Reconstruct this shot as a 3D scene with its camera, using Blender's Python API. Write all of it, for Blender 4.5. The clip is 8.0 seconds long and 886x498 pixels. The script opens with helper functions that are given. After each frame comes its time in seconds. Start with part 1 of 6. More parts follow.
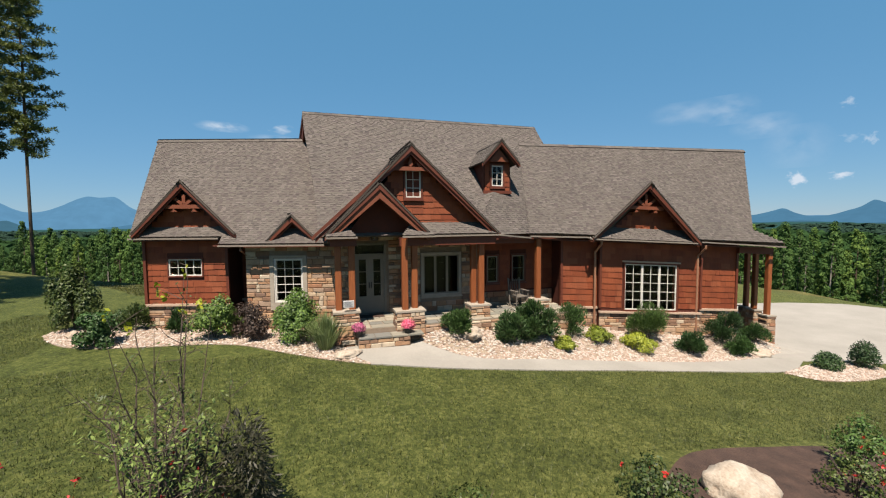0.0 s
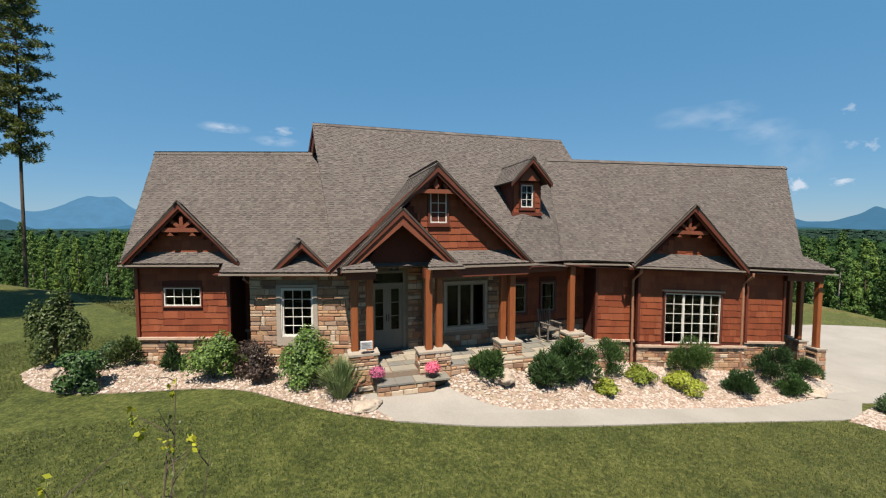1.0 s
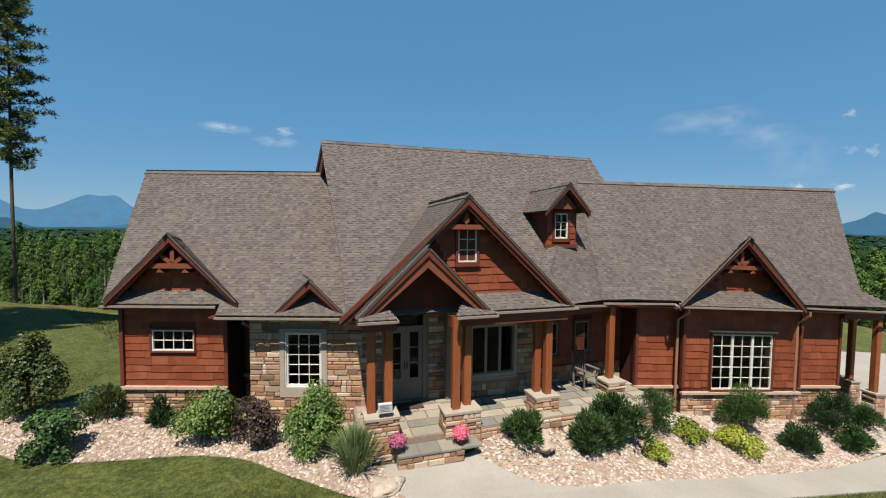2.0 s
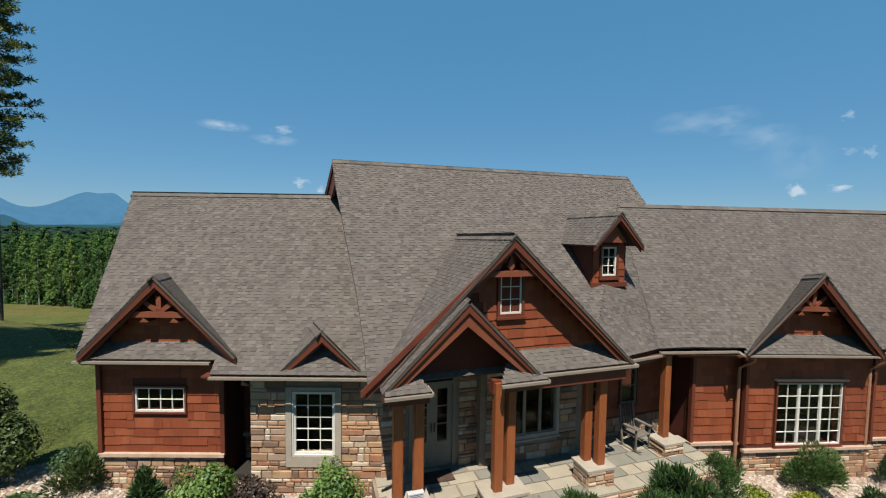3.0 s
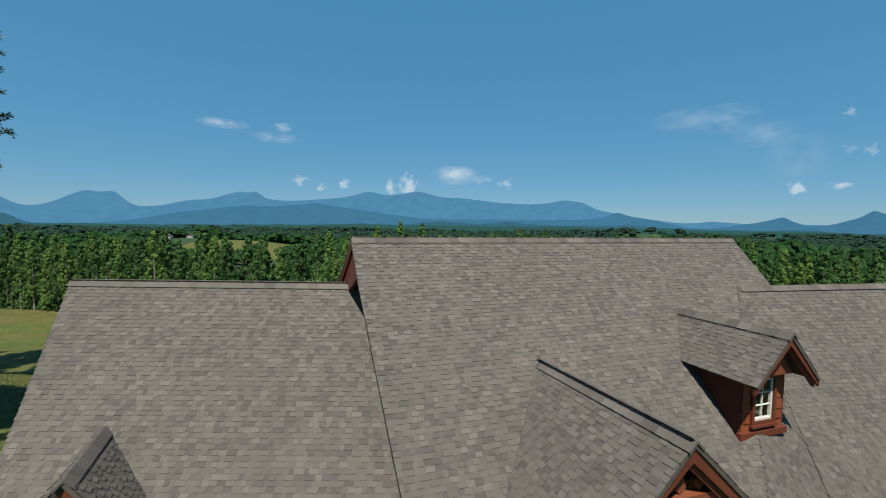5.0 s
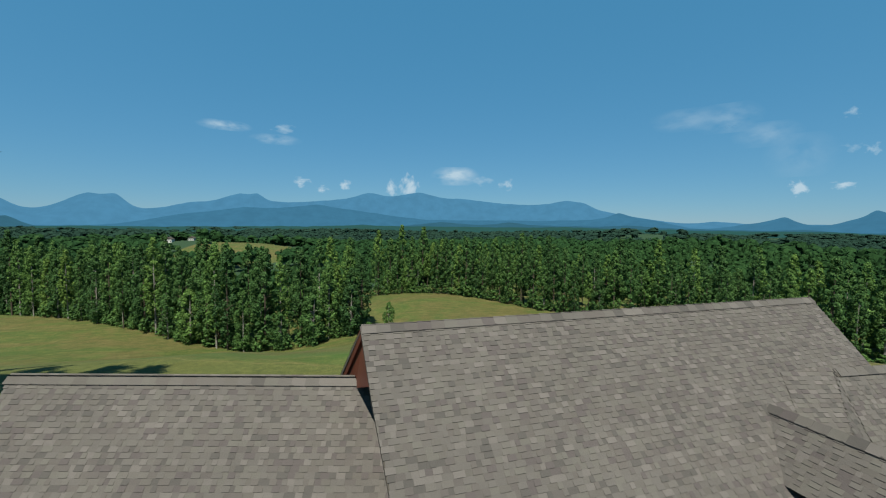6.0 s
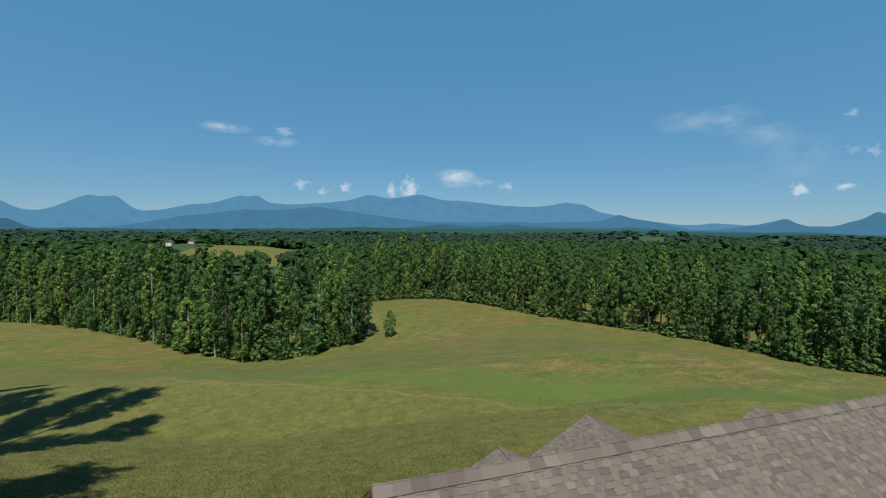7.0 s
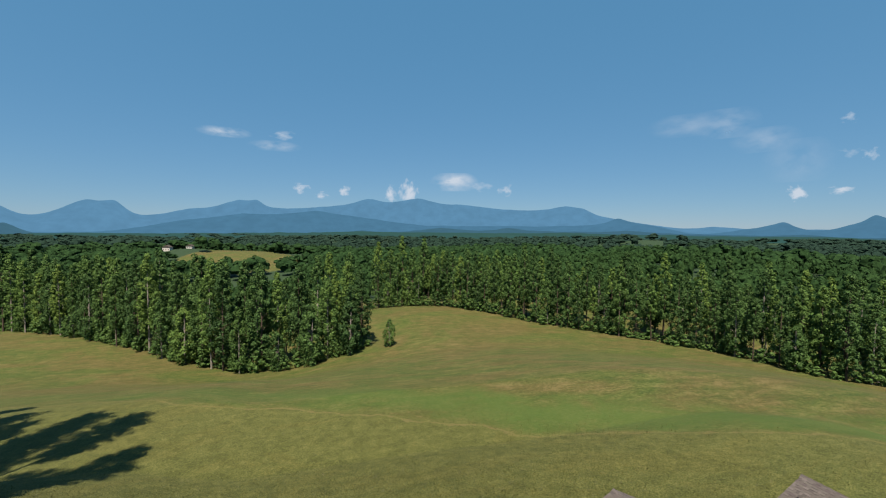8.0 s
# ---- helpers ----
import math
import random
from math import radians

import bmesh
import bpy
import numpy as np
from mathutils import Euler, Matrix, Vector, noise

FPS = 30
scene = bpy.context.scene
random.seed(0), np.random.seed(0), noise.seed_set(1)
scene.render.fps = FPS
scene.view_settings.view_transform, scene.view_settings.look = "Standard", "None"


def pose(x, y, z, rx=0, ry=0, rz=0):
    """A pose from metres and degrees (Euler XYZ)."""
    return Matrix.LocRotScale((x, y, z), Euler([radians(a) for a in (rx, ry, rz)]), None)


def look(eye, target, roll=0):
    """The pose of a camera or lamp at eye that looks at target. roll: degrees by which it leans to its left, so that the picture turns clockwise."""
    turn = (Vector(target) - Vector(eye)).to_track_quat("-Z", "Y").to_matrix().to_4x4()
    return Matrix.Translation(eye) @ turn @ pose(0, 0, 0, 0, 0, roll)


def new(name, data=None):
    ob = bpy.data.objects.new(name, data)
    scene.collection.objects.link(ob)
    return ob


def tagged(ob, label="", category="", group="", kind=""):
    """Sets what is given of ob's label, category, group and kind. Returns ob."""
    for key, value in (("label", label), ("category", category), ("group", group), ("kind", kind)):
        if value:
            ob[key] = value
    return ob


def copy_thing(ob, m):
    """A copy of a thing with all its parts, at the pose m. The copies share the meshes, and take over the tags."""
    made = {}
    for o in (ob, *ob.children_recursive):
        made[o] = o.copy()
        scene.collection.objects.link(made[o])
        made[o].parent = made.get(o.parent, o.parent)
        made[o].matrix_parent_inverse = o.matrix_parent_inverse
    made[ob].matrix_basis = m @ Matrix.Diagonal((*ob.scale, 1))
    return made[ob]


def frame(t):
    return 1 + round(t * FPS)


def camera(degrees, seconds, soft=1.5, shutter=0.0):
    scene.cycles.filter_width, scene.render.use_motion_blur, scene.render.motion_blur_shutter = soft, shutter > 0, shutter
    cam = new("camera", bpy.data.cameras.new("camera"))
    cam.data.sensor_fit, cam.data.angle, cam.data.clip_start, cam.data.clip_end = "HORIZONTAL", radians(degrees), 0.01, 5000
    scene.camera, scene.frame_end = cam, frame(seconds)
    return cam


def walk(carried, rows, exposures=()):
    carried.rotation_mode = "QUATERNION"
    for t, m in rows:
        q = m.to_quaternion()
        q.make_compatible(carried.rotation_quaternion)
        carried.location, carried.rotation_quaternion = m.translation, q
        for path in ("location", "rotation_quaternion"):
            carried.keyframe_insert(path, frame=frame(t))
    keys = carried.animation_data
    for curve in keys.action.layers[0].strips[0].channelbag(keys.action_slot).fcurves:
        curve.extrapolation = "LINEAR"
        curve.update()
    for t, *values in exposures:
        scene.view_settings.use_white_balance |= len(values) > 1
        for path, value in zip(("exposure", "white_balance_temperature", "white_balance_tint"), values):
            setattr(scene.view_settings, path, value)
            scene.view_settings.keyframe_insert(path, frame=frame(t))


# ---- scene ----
cam = camera(94.9, 8.0, soft=1.15)
PATH = [
    (0, (0.003, -12.298, 3.603), (2.936, -2.760, 2.959), -0.52),
    (0.5, (-0.184, -11.459, 3.895), (2.743, -1.916, 3.297), -0.30),
    (1, (-0.348, -10.593, 4.381), (2.582, -1.050, 3.800), 0.01),
    (1.5, (-0.465, -9.732, 4.880), (2.458, -0.184, 4.336), 0.33),
    (3, (-0.943, -6.885, 6.334), (2.026, 2.648, 5.772), 0.79),
    (3.5, (-1.062, -5.917, 6.890), (1.912, 3.612, 6.296), 0.84),
    (4, (-1.160, -4.972, 7.469), (1.812, 4.556, 6.859), 0.81),
    (4.5, (-1.196, -3.937, 8.023), (1.779, 5.590, 7.403), 0.80),
    (6, (-1.155, -0.801, 10.008), (1.786, 8.738, 9.408), 0.55),
    (6.5, (-1.138, 0.045, 10.774), (1.805, 9.585, 10.200), 0.43),
    (7, (-1.099, 1.075, 11.557), (1.837, 10.618, 11.000), 0.49),
    (7.5, (-1.014, 1.963, 12.254), (1.918, 11.510, 11.742), 0.44),
    (8, (-0.903, 2.723, 12.985), (2.055, 12.264, 12.519), 0.39),
]
walk(cam, [(t, look(eye, target, roll)) for t, eye, target, roll in PATH], [(0, 1.22, 6850, 14), (1.5, 1.12, 6600, 13), (3, 1.0, 6420, 9), (3.5, 1.06, 6320, 4), (4, 1.08, 6350, 6), (4.5, 0.98, 6330, 5), (6, 0.9, 6150, 0), (6.5, 0.92, 6150, 0), (7, 0.96, 6500, 8), (7.5, 1.0, 6750, 12), (8, 1.02, 6800, 14)])

# ---- light ----
SUN = Vector((-0.45, -1.0, 2.05)).normalized()
world = bpy.data.worlds.new("World")
scene.world = world
world.use_nodes = True
wn, wl = world.node_tree.nodes, world.node_tree.links
sky = wn.new("ShaderNodeTexSky")
sky.sky_type = "NISHITA"
sky.sun_disc = False
sky.sun_elevation = math.asin(SUN.z)
sky.sun_rotation = math.atan2(SUN.x, SUN.y)
sky.altitude = 300
sky.air_density = 1.0
sky.dust_density = 0.0
sky.ozone_density = 3.0
wn["Background"].inputs["Strength"].default_value = 0.05
blend = wn.new("ShaderNodeMix")  # clear mountain air: the sky's own blue, evened out towards the horizon
blend.data_type = "RGBA"
blend.inputs[0].default_value = 0.67
blend.inputs[7].default_value = (0.72, 2.96, 5.35, 1)
wl.new(sky.outputs["Color"], blend.inputs[6])
wl.new(blend.outputs[2], wn["Background"].inputs["Color"])
lamp = bpy.data.lights.new("sun", "SUN")
lamp.energy = 5.0
lamp.angle = radians(0.53)
lamp.color = (1.0, 0.92, 0.8)
new("sun", lamp).matrix_world = look(SUN * 100, (0, 0, 0))
scene.view_settings.exposure = 1.0


# ---- materials ----
def lin(h):
    """Linear colour from a hex string."""
    v = [int(h[i:i + 2], 16) / 255 for i in (0, 2, 4)]
    return tuple(c / 12.92 if c <= 0.04045 else ((c + 0.055) / 1.055) ** 2.4 for c in v) + (1,)


def paint(h):
    """A surface's base colour: the hex swatch scaled to 0.45, for deeper shade."""
    return tuple(c * 0.45 for c in lin(h)[:3]) + (1,)


class Mat:
    """A principled material with a small set of node helpers."""

    def __init__(self, name, rough=0.8, metal=0.0, spec=0.5):
        self.m = bpy.data.materials.new(name)
        self.m.use_nodes = True
        self.n, self.l = self.m.node_tree.nodes, self.m.node_tree.links
        self.p = self.n["Principled BSDF"]
        self.p.inputs["Roughness"].default_value = rough
        self.p.inputs["Metallic"].default_value = metal
        self.p.inputs["Specular IOR Level"].default_value = spec
        geo = self.n.new("ShaderNodeNewGeometry")
        self.pos, self.island = geo.outputs["Position"], geo.outputs["Random Per Island"]
        self.random = self.n.new("ShaderNodeObjectInfo").outputs["Random"]

    def noise(self, scale, detail=4, rough=0.6, stretch=None, distort=0.0):
        vec = self.pos
        if stretch:
            mp = self.n.new("ShaderNodeMapping")
            mp.inputs["Scale"].default_value = stretch
            self.l.new(vec, mp.inputs["Vector"])
            vec = mp.outputs["Vector"]
        t = self.n.new("ShaderNodeTexNoise")
        t.inputs["Scale"].default_value = scale
        t.inputs["Detail"].default_value = detail
        t.inputs["Roughness"].default_value = rough
        t.inputs["Distortion"].default_value = distort
        self.l.new(vec, t.inputs["Vector"])
        return t.outputs["Fac"]

    def ramp(self, fac, stops):
        r = self.n.new("ShaderNodeValToRGB")
        e = r.color_ramp.elements
        while len(e) < len(stops):
            e.new(0.5)
        for k, (at, col) in zip(e, stops):
            k.position, k.color = at, col
        self.l.new(fac, r.inputs["Fac"])
        return r.outputs["Color"]

    def mix(self, fac, a, b, mode="MIX"):
        x = self.n.new("ShaderNodeMix")
        x.data_type, x.blend_type = "RGBA", mode
        for socket, v in ((x.inputs[0], fac), (x.inputs[6], a), (x.inputs[7], b)):
            if isinstance(v, (int, float, tuple)):
                socket.default_value = v
            else:
                self.l.new(v, socket)
        return x.outputs[2]

    def math(self, op, a, b=0.0):
        x = self.n.new("ShaderNodeMath")
        x.operation = op
        for socket, v in zip(x.inputs, (a, b)):
            if isinstance(v, (int, float)):
                socket.default_value = v
            else:
                self.l.new(v, socket)
        return x.outputs[0]

    def base(self, col):
        if isinstance(col, tuple):
            self.p.inputs["Base Color"].default_value = col
        else:
            self.l.new(col, self.p.inputs["Base Color"])
        return self

    def bump(self, height, strength=0.4, distance=0.02):
        b = self.n.new("ShaderNodeBump")
        b.inputs["Strength"].default_value = strength
        b.inputs["Distance"].default_value = distance
        self.l.new(height, b.inputs["Height"])
        self.l.new(b.outputs["Normal"], self.p.inputs["Normal"])
        return self


def grainy(name, dark, light, big, small, rough=0.8, bump=0.3, distance=0.01, stretch=None, vary="", spread=0.35, spec=0.4):
    """Two scales of noise between two colours; vary: 'object' or 'island' shifts the value piece by piece."""
    k = Mat(name, rough, spec=spec)
    n1, n2 = k.noise(big, 3, stretch=stretch), k.noise(small, 4, stretch=stretch)
    col = k.ramp(k.math("ADD", k.math("MULTIPLY", n1, 0.55), k.math("MULTIPLY", n2, 0.45)), [(0.32, dark), (0.68, light)])
    if vary:
        r = k.random if vary == "object" else k.island
        v = k.ramp(r, [(0, (1 - spread,) * 3 + (1,)), (1, (1 + spread,) * 3 + (1,))])
        col = k.mix(1.0, col, v, "MULTIPLY")
    k.base(col).bump(n2, bump, distance)
    return k.m


def palette(name, colours, big, small, vary, rough=0.85, bump=0.4, distance=0.01, amount=0.35, stretch=None):
    """Pieces in several colours, picked piece by piece, with grain."""
    k = Mat(name, rough, spec=0.3)
    r = k.random if vary == "object" else k.island
    ramp = k.ramp(r, [(i / len(colours), c) for i, c in enumerate(colours)])
    for node in k.n:
        if node.type == "VALTORGB":
            node.color_ramp.interpolation = "CONSTANT"
    n1, n2 = k.noise(big, 3, stretch=stretch), k.noise(small, 5, 0.7, stretch=stretch)
    f = k.math("ADD", k.math("MULTIPLY", n1, 0.5), k.math("MULTIPLY", n2, 0.5))
    g = k.ramp(f, [(0.3, (1 - amount,) * 3 + (1,)), (0.7, (1 + amount,) * 3 + (1,))])
    k.base(k.mix(1.0, ramp, g, "MULTIPLY")).bump(n2, bump, distance)
    return k.m


def leafy(name, dark, light, back=0.25, rough=0.55, spec=0.35):
    """Leaves: a colour per leaf and per plant, some light passing through."""
    k = Mat(name, rough, spec=spec)
    dark, light = (tuple(c * 0.66 for c in t[:3]) + (1,) for t in (dark, light))
    a = k.mix(k.island, dark, light)
    v = k.ramp(k.random, [(0, (0.5, 0.62, 0.64, 1)), (0.5, (0.86, 0.95, 0.92, 1)), (0.85, (1.25, 1.25, 1.05, 1)), (1, (1.65, 1.45, 1.1, 1))])
    col = k.mix(1.0, a, v, "MULTIPLY")
    n = k.noise(0.9, 2)
    col = k.mix(1.0, col, k.ramp(n, [(0.3, (0.75, 0.78, 0.75, 1)), (0.7, (1.2, 1.18, 1.1, 1))]), "MULTIPLY")
    k.base(col)
    tr = k.n.new("ShaderNodeBsdfTranslucent")
    k.l.new(col, tr.inputs["Color"])
    mx = k.n.new("ShaderNodeMixShader")
    mx.inputs[0].default_value = back
    k.l.new(k.p.outputs[0], mx.inputs[1])
    k.l.new(tr.outputs[0], mx.inputs[2])
    k.l.new(mx.outputs[0], k.n["Material Output"].inputs["Surface"])
    return k.m


M = {}
M["lawn"] = Mat("lawn_grass", 0.9, spec=0.2)
k = M["lawn"]
n_big, n_mid, n_fine = k.noise(0.1, 5, 0.65), k.noise(0.9, 5, 0.75), k.noise(9, 6, 0.85)
speck = k.noise(2.6, 6, 0.9)
blade_mix = k.math("ADD", k.math("MULTIPLY", n_mid, 0.25), k.math("MULTIPLY", n_fine, 0.75))
green = k.ramp(blade_mix, [(0.4, (0.026, 0.038, 0.008, 1)), (0.5, (0.076, 0.096, 0.021, 1)), (0.6, (0.175, 0.185, 0.056, 1))])
straw = k.ramp(blade_mix, [(0.42, (0.06, 0.063, 0.013, 1)), (0.5, (0.106, 0.102, 0.021, 1)), (0.58, (0.18, 0.166, 0.048, 1))])
sep = k.n.new("ShaderNodeSeparateXYZ")
k.l.new(k.pos, sep.inputs[0])
patchy = k.ramp(k.noise(0.07, 6, 0.72, stretch=(1, 1.7, 1), distort=1.2), [(0.43, (0, 0, 0, 1)), (0.56, (1, 1, 1, 1))])
streak = k.ramp(k.noise(0.35, 5, 0.75, distort=1.0), [(0.47, (0, 0, 0, 1)), (0.58, (1, 1, 1, 1))])
behind_house = k.n.new("ShaderNodeMapRange")  # the mown field behind the house is drier than the front lawn
behind_house.inputs["From Min"].default_value, behind_house.inputs["From Max"].default_value = 10, 24
k.l.new(sep.outputs["Y"], behind_house.inputs["Value"])
dryness = k.math("MULTIPLY", k.math("MAXIMUM", patchy, k.math("MULTIPLY", streak, 0.75)), k.math("ADD", k.math("MULTIPLY", behind_house.outputs[0], 0.42), 0.26))
dryness = k.math("MAXIMUM", dryness, k.math("MULTIPLY", behind_house.outputs[0], 0.45))
west = k.n.new("ShaderNodeMapRange")  # front lawn: less straw and a darker green towards negative x
west.inputs["From Min"].default_value, west.inputs["From Max"].default_value = -4, 9
west.inputs["To Min"].default_value = 0.12
k.l.new(sep.outputs["X"], west.inputs["Value"])
dryness = k.math("MULTIPLY", dryness, k.math("MAXIMUM", west.outputs[0], behind_house.outputs[0]))
green = k.mix(k.math("MAXIMUM", west.outputs[0], behind_house.outputs[0]), k.mix(1.0, green, (0.8, 0.84, 0.7, 1), "MULTIPLY"), green)
col = k.mix(dryness, green, straw)
# the mowing line runs slantwise: uncut meadow and a moist green strip lie beyond it
cut = k.math("ADD", k.math("ADD", sep.outputs["Y"], k.math("MULTIPLY", sep.outputs["X"], 0.55)), k.math("ADD", -49.5, k.math("MULTIPLY", n_big, 9.0)))
mottle = k.math("ADD", k.math("MULTIPLY", k.noise(0.3, 8, 0.85, stretch=(0.75, 1.2, 1), distort=0.4), 0.5), k.math("MULTIPLY", speck, 0.5))
tall_green = k.ramp(mottle, [(0.42, (0.034, 0.066, 0.01, 1)), (0.5, (0.07, 0.094, 0.016, 1)), (0.58, (0.14, 0.145, 0.04, 1))])
tall_brown = k.ramp(mottle, [(0.42, (0.062, 0.068, 0.014, 1)), (0.5, (0.104, 0.09, 0.024, 1)), (0.58, (0.18, 0.145, 0.055, 1))])
ripe = k.ramp(k.noise(0.045, 7, 0.75, stretch=(0.7, 1.3, 1), distort=0.9), [(0.42, (0, 0, 0, 1)), (0.58, (1, 1, 1, 1))])
tall_grass = k.mix(ripe, tall_green, tall_brown)  # ripe brown stretches in the uncut meadow
moist = k.ramp(k.math("ADD", k.math("MULTIPLY", k.math("ABSOLUTE", k.math("SUBTRACT", cut, 6.0)), 0.055), k.math("MULTIPLY", k.noise(0.16, 5, 0.7, distort=1.0), 1.0)), [(0.55, (1, 1, 1, 1)), (0.95, (0, 0, 0, 1))])
lush = k.mix(speck, (0.035, 0.075, 0.01, 1), (0.1, 0.155, 0.03, 1))
east = k.n.new("ShaderNodeMapRange")
east.inputs["From Min"].default_value, east.inputs["From Max"].default_value = -25, 20
k.l.new(sep.outputs["X"], east.inputs["Value"])
moist = k.math("MULTIPLY", moist, k.math("ADD", k.math("MULTIPLY", east.outputs[0], 0.75), 0.25))
uncut = k.mix(k.math("MULTIPLY", moist, 0.8), tall_grass, lush)
edge = k.ramp(cut, [(0.0, (0, 0, 0, 1)), (1.0, (1, 1, 1, 1))])
col = k.mix(edge, col, uncut)
swath = k.ramp(k.math("ADD", k.math("ABSOLUTE", k.math("ADD", cut, 0.4)), k.math("MULTIPLY", n_mid, 1.4)), [(0.75, (1, 1, 1, 1)), (1.0, (0, 0, 0, 1))])
col = k.mix(k.math("MULTIPLY", swath, 0.45), col, (0.21, 0.17, 0.065, 1))
span = k.n.new("ShaderNodeVectorMath")  # beyond the meadow the ground is woodland floor, but for a hayfield
span.operation = "LENGTH"
k.l.new(k.pos, span.inputs[0])
hay = k.math("ADD", k.math("POWER", k.math("MULTIPLY", k.math("ADD", sep.outputs["X"], 108.0), 1 / 90), 2.0), k.math("POWER", k.math("MULTIPLY", k.math("ADD", sep.outputs["Y"], -640.0), 1 / 110), 2.0))
floor_mask = k.math("MULTIPLY", k.ramp(k.math("MULTIPLY", span.outputs["Value"], 0.001), [(0.262, (0, 0, 0, 1)), (0.285, (1, 1, 1, 1))]), k.ramp(hay, [(0.9, (0, 0, 0, 1)), (1.0, (1, 1, 1, 1))]))
col = k.mix(floor_mask, col, k.mix(speck, (0.02, 0.044, 0.018, 1), (0.036, 0.07, 0.028, 1)))
k.base(k.mix(1.0, col, (0.66, 0.66, 0.66, 1), "MULTIPLY")).bump(n_fine, 0.8, 0.06)
M["lawn"] = k.m
M["concrete"] = grainy("walk_concrete", paint("aaa59b"), paint("c4bfb5"), 0.6, 18, 0.85, 0.25, 0.004)
M["mulch"] = grainy("bark_mulch", paint("3c2c25"), paint("6d5346"), 3, 40, 0.95, 0.9, 0.03)
M["bedding"] = grainy("gravel_bed", paint("9f8a74"), paint("d8c6ae"), 4, 60, 0.9, 0.8, 0.02)
M["gravel"] = palette("river_gravel", [paint(h) for h in ("cdbbab", "d9cdc0", "b9a08e", "c9ae9b", "a89282", "e0d5c9")], 6, 50, "island", 0.8, 0.2, 0.004, 0.15)
M["rock"] = grainy("pale_fieldstone", paint("b39c84"), paint("eadfcd"), 2.5, 22, 0.85, 0.8, 0.03)
STONES = [paint(h) for h in ("d2b294", "bd9778", "dfc6a8", "a5826a", "c69b79", "e6d2b8", "957866", "c08c6c", "c3a790", "d2ab86")]
M["stone"] = palette("veneer_stone", STONES, 5, 45, "object", 0.9, 0.6, 0.012, 0.28)
M["stone_joined"] = palette("veneer_stone_joined", STONES, 5, 45, "island", 0.9, 0.6, 0.012, 0.28)
M["mortar"] = grainy("mortar", paint("94826f"), paint("b09c88"), 8, 80, 0.95, 0.3, 0.004)
M["limestone"] = grainy("cast_stone_trim", paint("b3a695"), paint("cfc5b5"), 3, 40, 0.85, 0.2, 0.004)
M["ledge"] = grainy("stone_ledge", paint("cdab90"), paint("e8cdb6"), 4, 40, 0.85, 0.3, 0.005)
CEDAR = [paint(h) for h in ("974c2c", "9f5230", "8f4527", "a45938", "934a2b", "9b502f")]
M["shake"] = palette("cedar_shake", CEDAR, 3, 30, "object", 0.7, 0.35, 0.006, 0.25, (1, 1, 0.15))
M["shake_joined"] = palette("cedar_shake_joined", CEDAR, 3, 30, "island", 0.7, 0.35, 0.006, 0.25, (1, 1, 0.15))
M["sheath"] = grainy("cedar_backing", paint("5a2614"), paint("70301a"), 3, 30, 0.8, 0.2)
M["trim"] = grainy("stained_trim", paint("6a311d"), paint("834029"), 2, 35, 0.6, 0.2, 0.004, (1, 1, 0.3))
M["truss"] = grainy("truss_timber", paint("7d3f27"), paint("9c5638"), 2, 35, 0.65, 0.25, 0.004)
M["post"] = grainy("cedar_post", paint("8e4a24"), paint("b96c3c"), 2, 28, 0.55, 0.3, 0.004, (1, 1, 0.12))
M["soffit"] = grainy("stained_soffit", paint("5e2c1b"), paint("783b25"), 2, 30, 0.7, 0.15)
ROOF = [paint(h) for h in ("736c67", "756e69", "706863", "77716a", "736c67", "69605e", "6d6561", "7f7772", "706963", "645e5a", "766f69")]
M["shingle"] = palette("roof_shingle", ROOF, 0.6, 90, "object", 0.95, 0.7, 0.006, 0.14)
M["shingle_joined"] = palette("roof_shingle_joined", ROOF, 0.6, 90, "island", 0.95, 0.7, 0.006, 0.14)
# dark asphalt edge, also standing in for the shadow line under each course
M["butt"] = grainy("shingle_butt", paint("433f3a"), paint("544f49"), 3, 60, 0.95, 0.2)
M["felt"] = grainy("roof_underlay", paint("4f4841"), paint("645b52"), 3, 60, 0.95, 0.4)
M["gutter"] = grainy("gutter_paint", paint("94877b"), paint("aea296"), 2, 30, 0.45, 0.05)
M["spout"] = grainy("downspout_paint", paint("a87458"), paint("c4977a"), 2, 30, 0.45, 0.05)
M["white"] = grainy("white_window_paint", lin("a6a39c"), lin("bab8b2"), 3, 40, 0.45, 0.05)
# darker than the window white: porch shade put into door and sash paint
M["cream"] = grainy("porch_shade_paint", paint("8f8778"), paint("a59c8c"), 2, 30, 0.5, 0.05)
M["flag"] = palette("flagstone", [paint(h) for h in ("a9a394", "98968a", "b7ae9c", "8f8d86", "bdb3a0")], 2.5, 30, "object", 0.85, 0.4, 0.006, 0.18)
# near-black base colour puts the rooms' shade into their walls and floors
M["room"] = grainy("room_shade_paint", paint("2a2622"), paint("38322c"), 1, 10, 0.9, 0.1)
M["bark"] = grainy("tree_bark", paint("4a3f35"), paint("7a6a58"), 2, 14, 0.95, 0.9, 0.03, (1, 1, 0.2))
M["pale_bark"] = grainy("pale_tree_bark", paint("8d867b"), paint("c6bfb3"), 1, 6, 0.95, 0.6, 0.03, (1, 1, 0.2))
M["twig"] = grainy("dry_twig", paint("4d3f3a"), paint("75655a"), 6, 50, 0.9, 0.3)
M["yew"] = leafy("yew_leaves", (0.025, 0.058, 0.017, 1), (0.07, 0.13, 0.038, 1), back=0.15)
M["hydrangea"] = leafy("broad_green_leaves", (0.03, 0.075, 0.018, 1), (0.16, 0.26, 0.07, 1))
M["lime"] = leafy("lime_leaves", (0.16, 0.2, 0.02, 1), (0.33, 0.36, 0.05, 1))
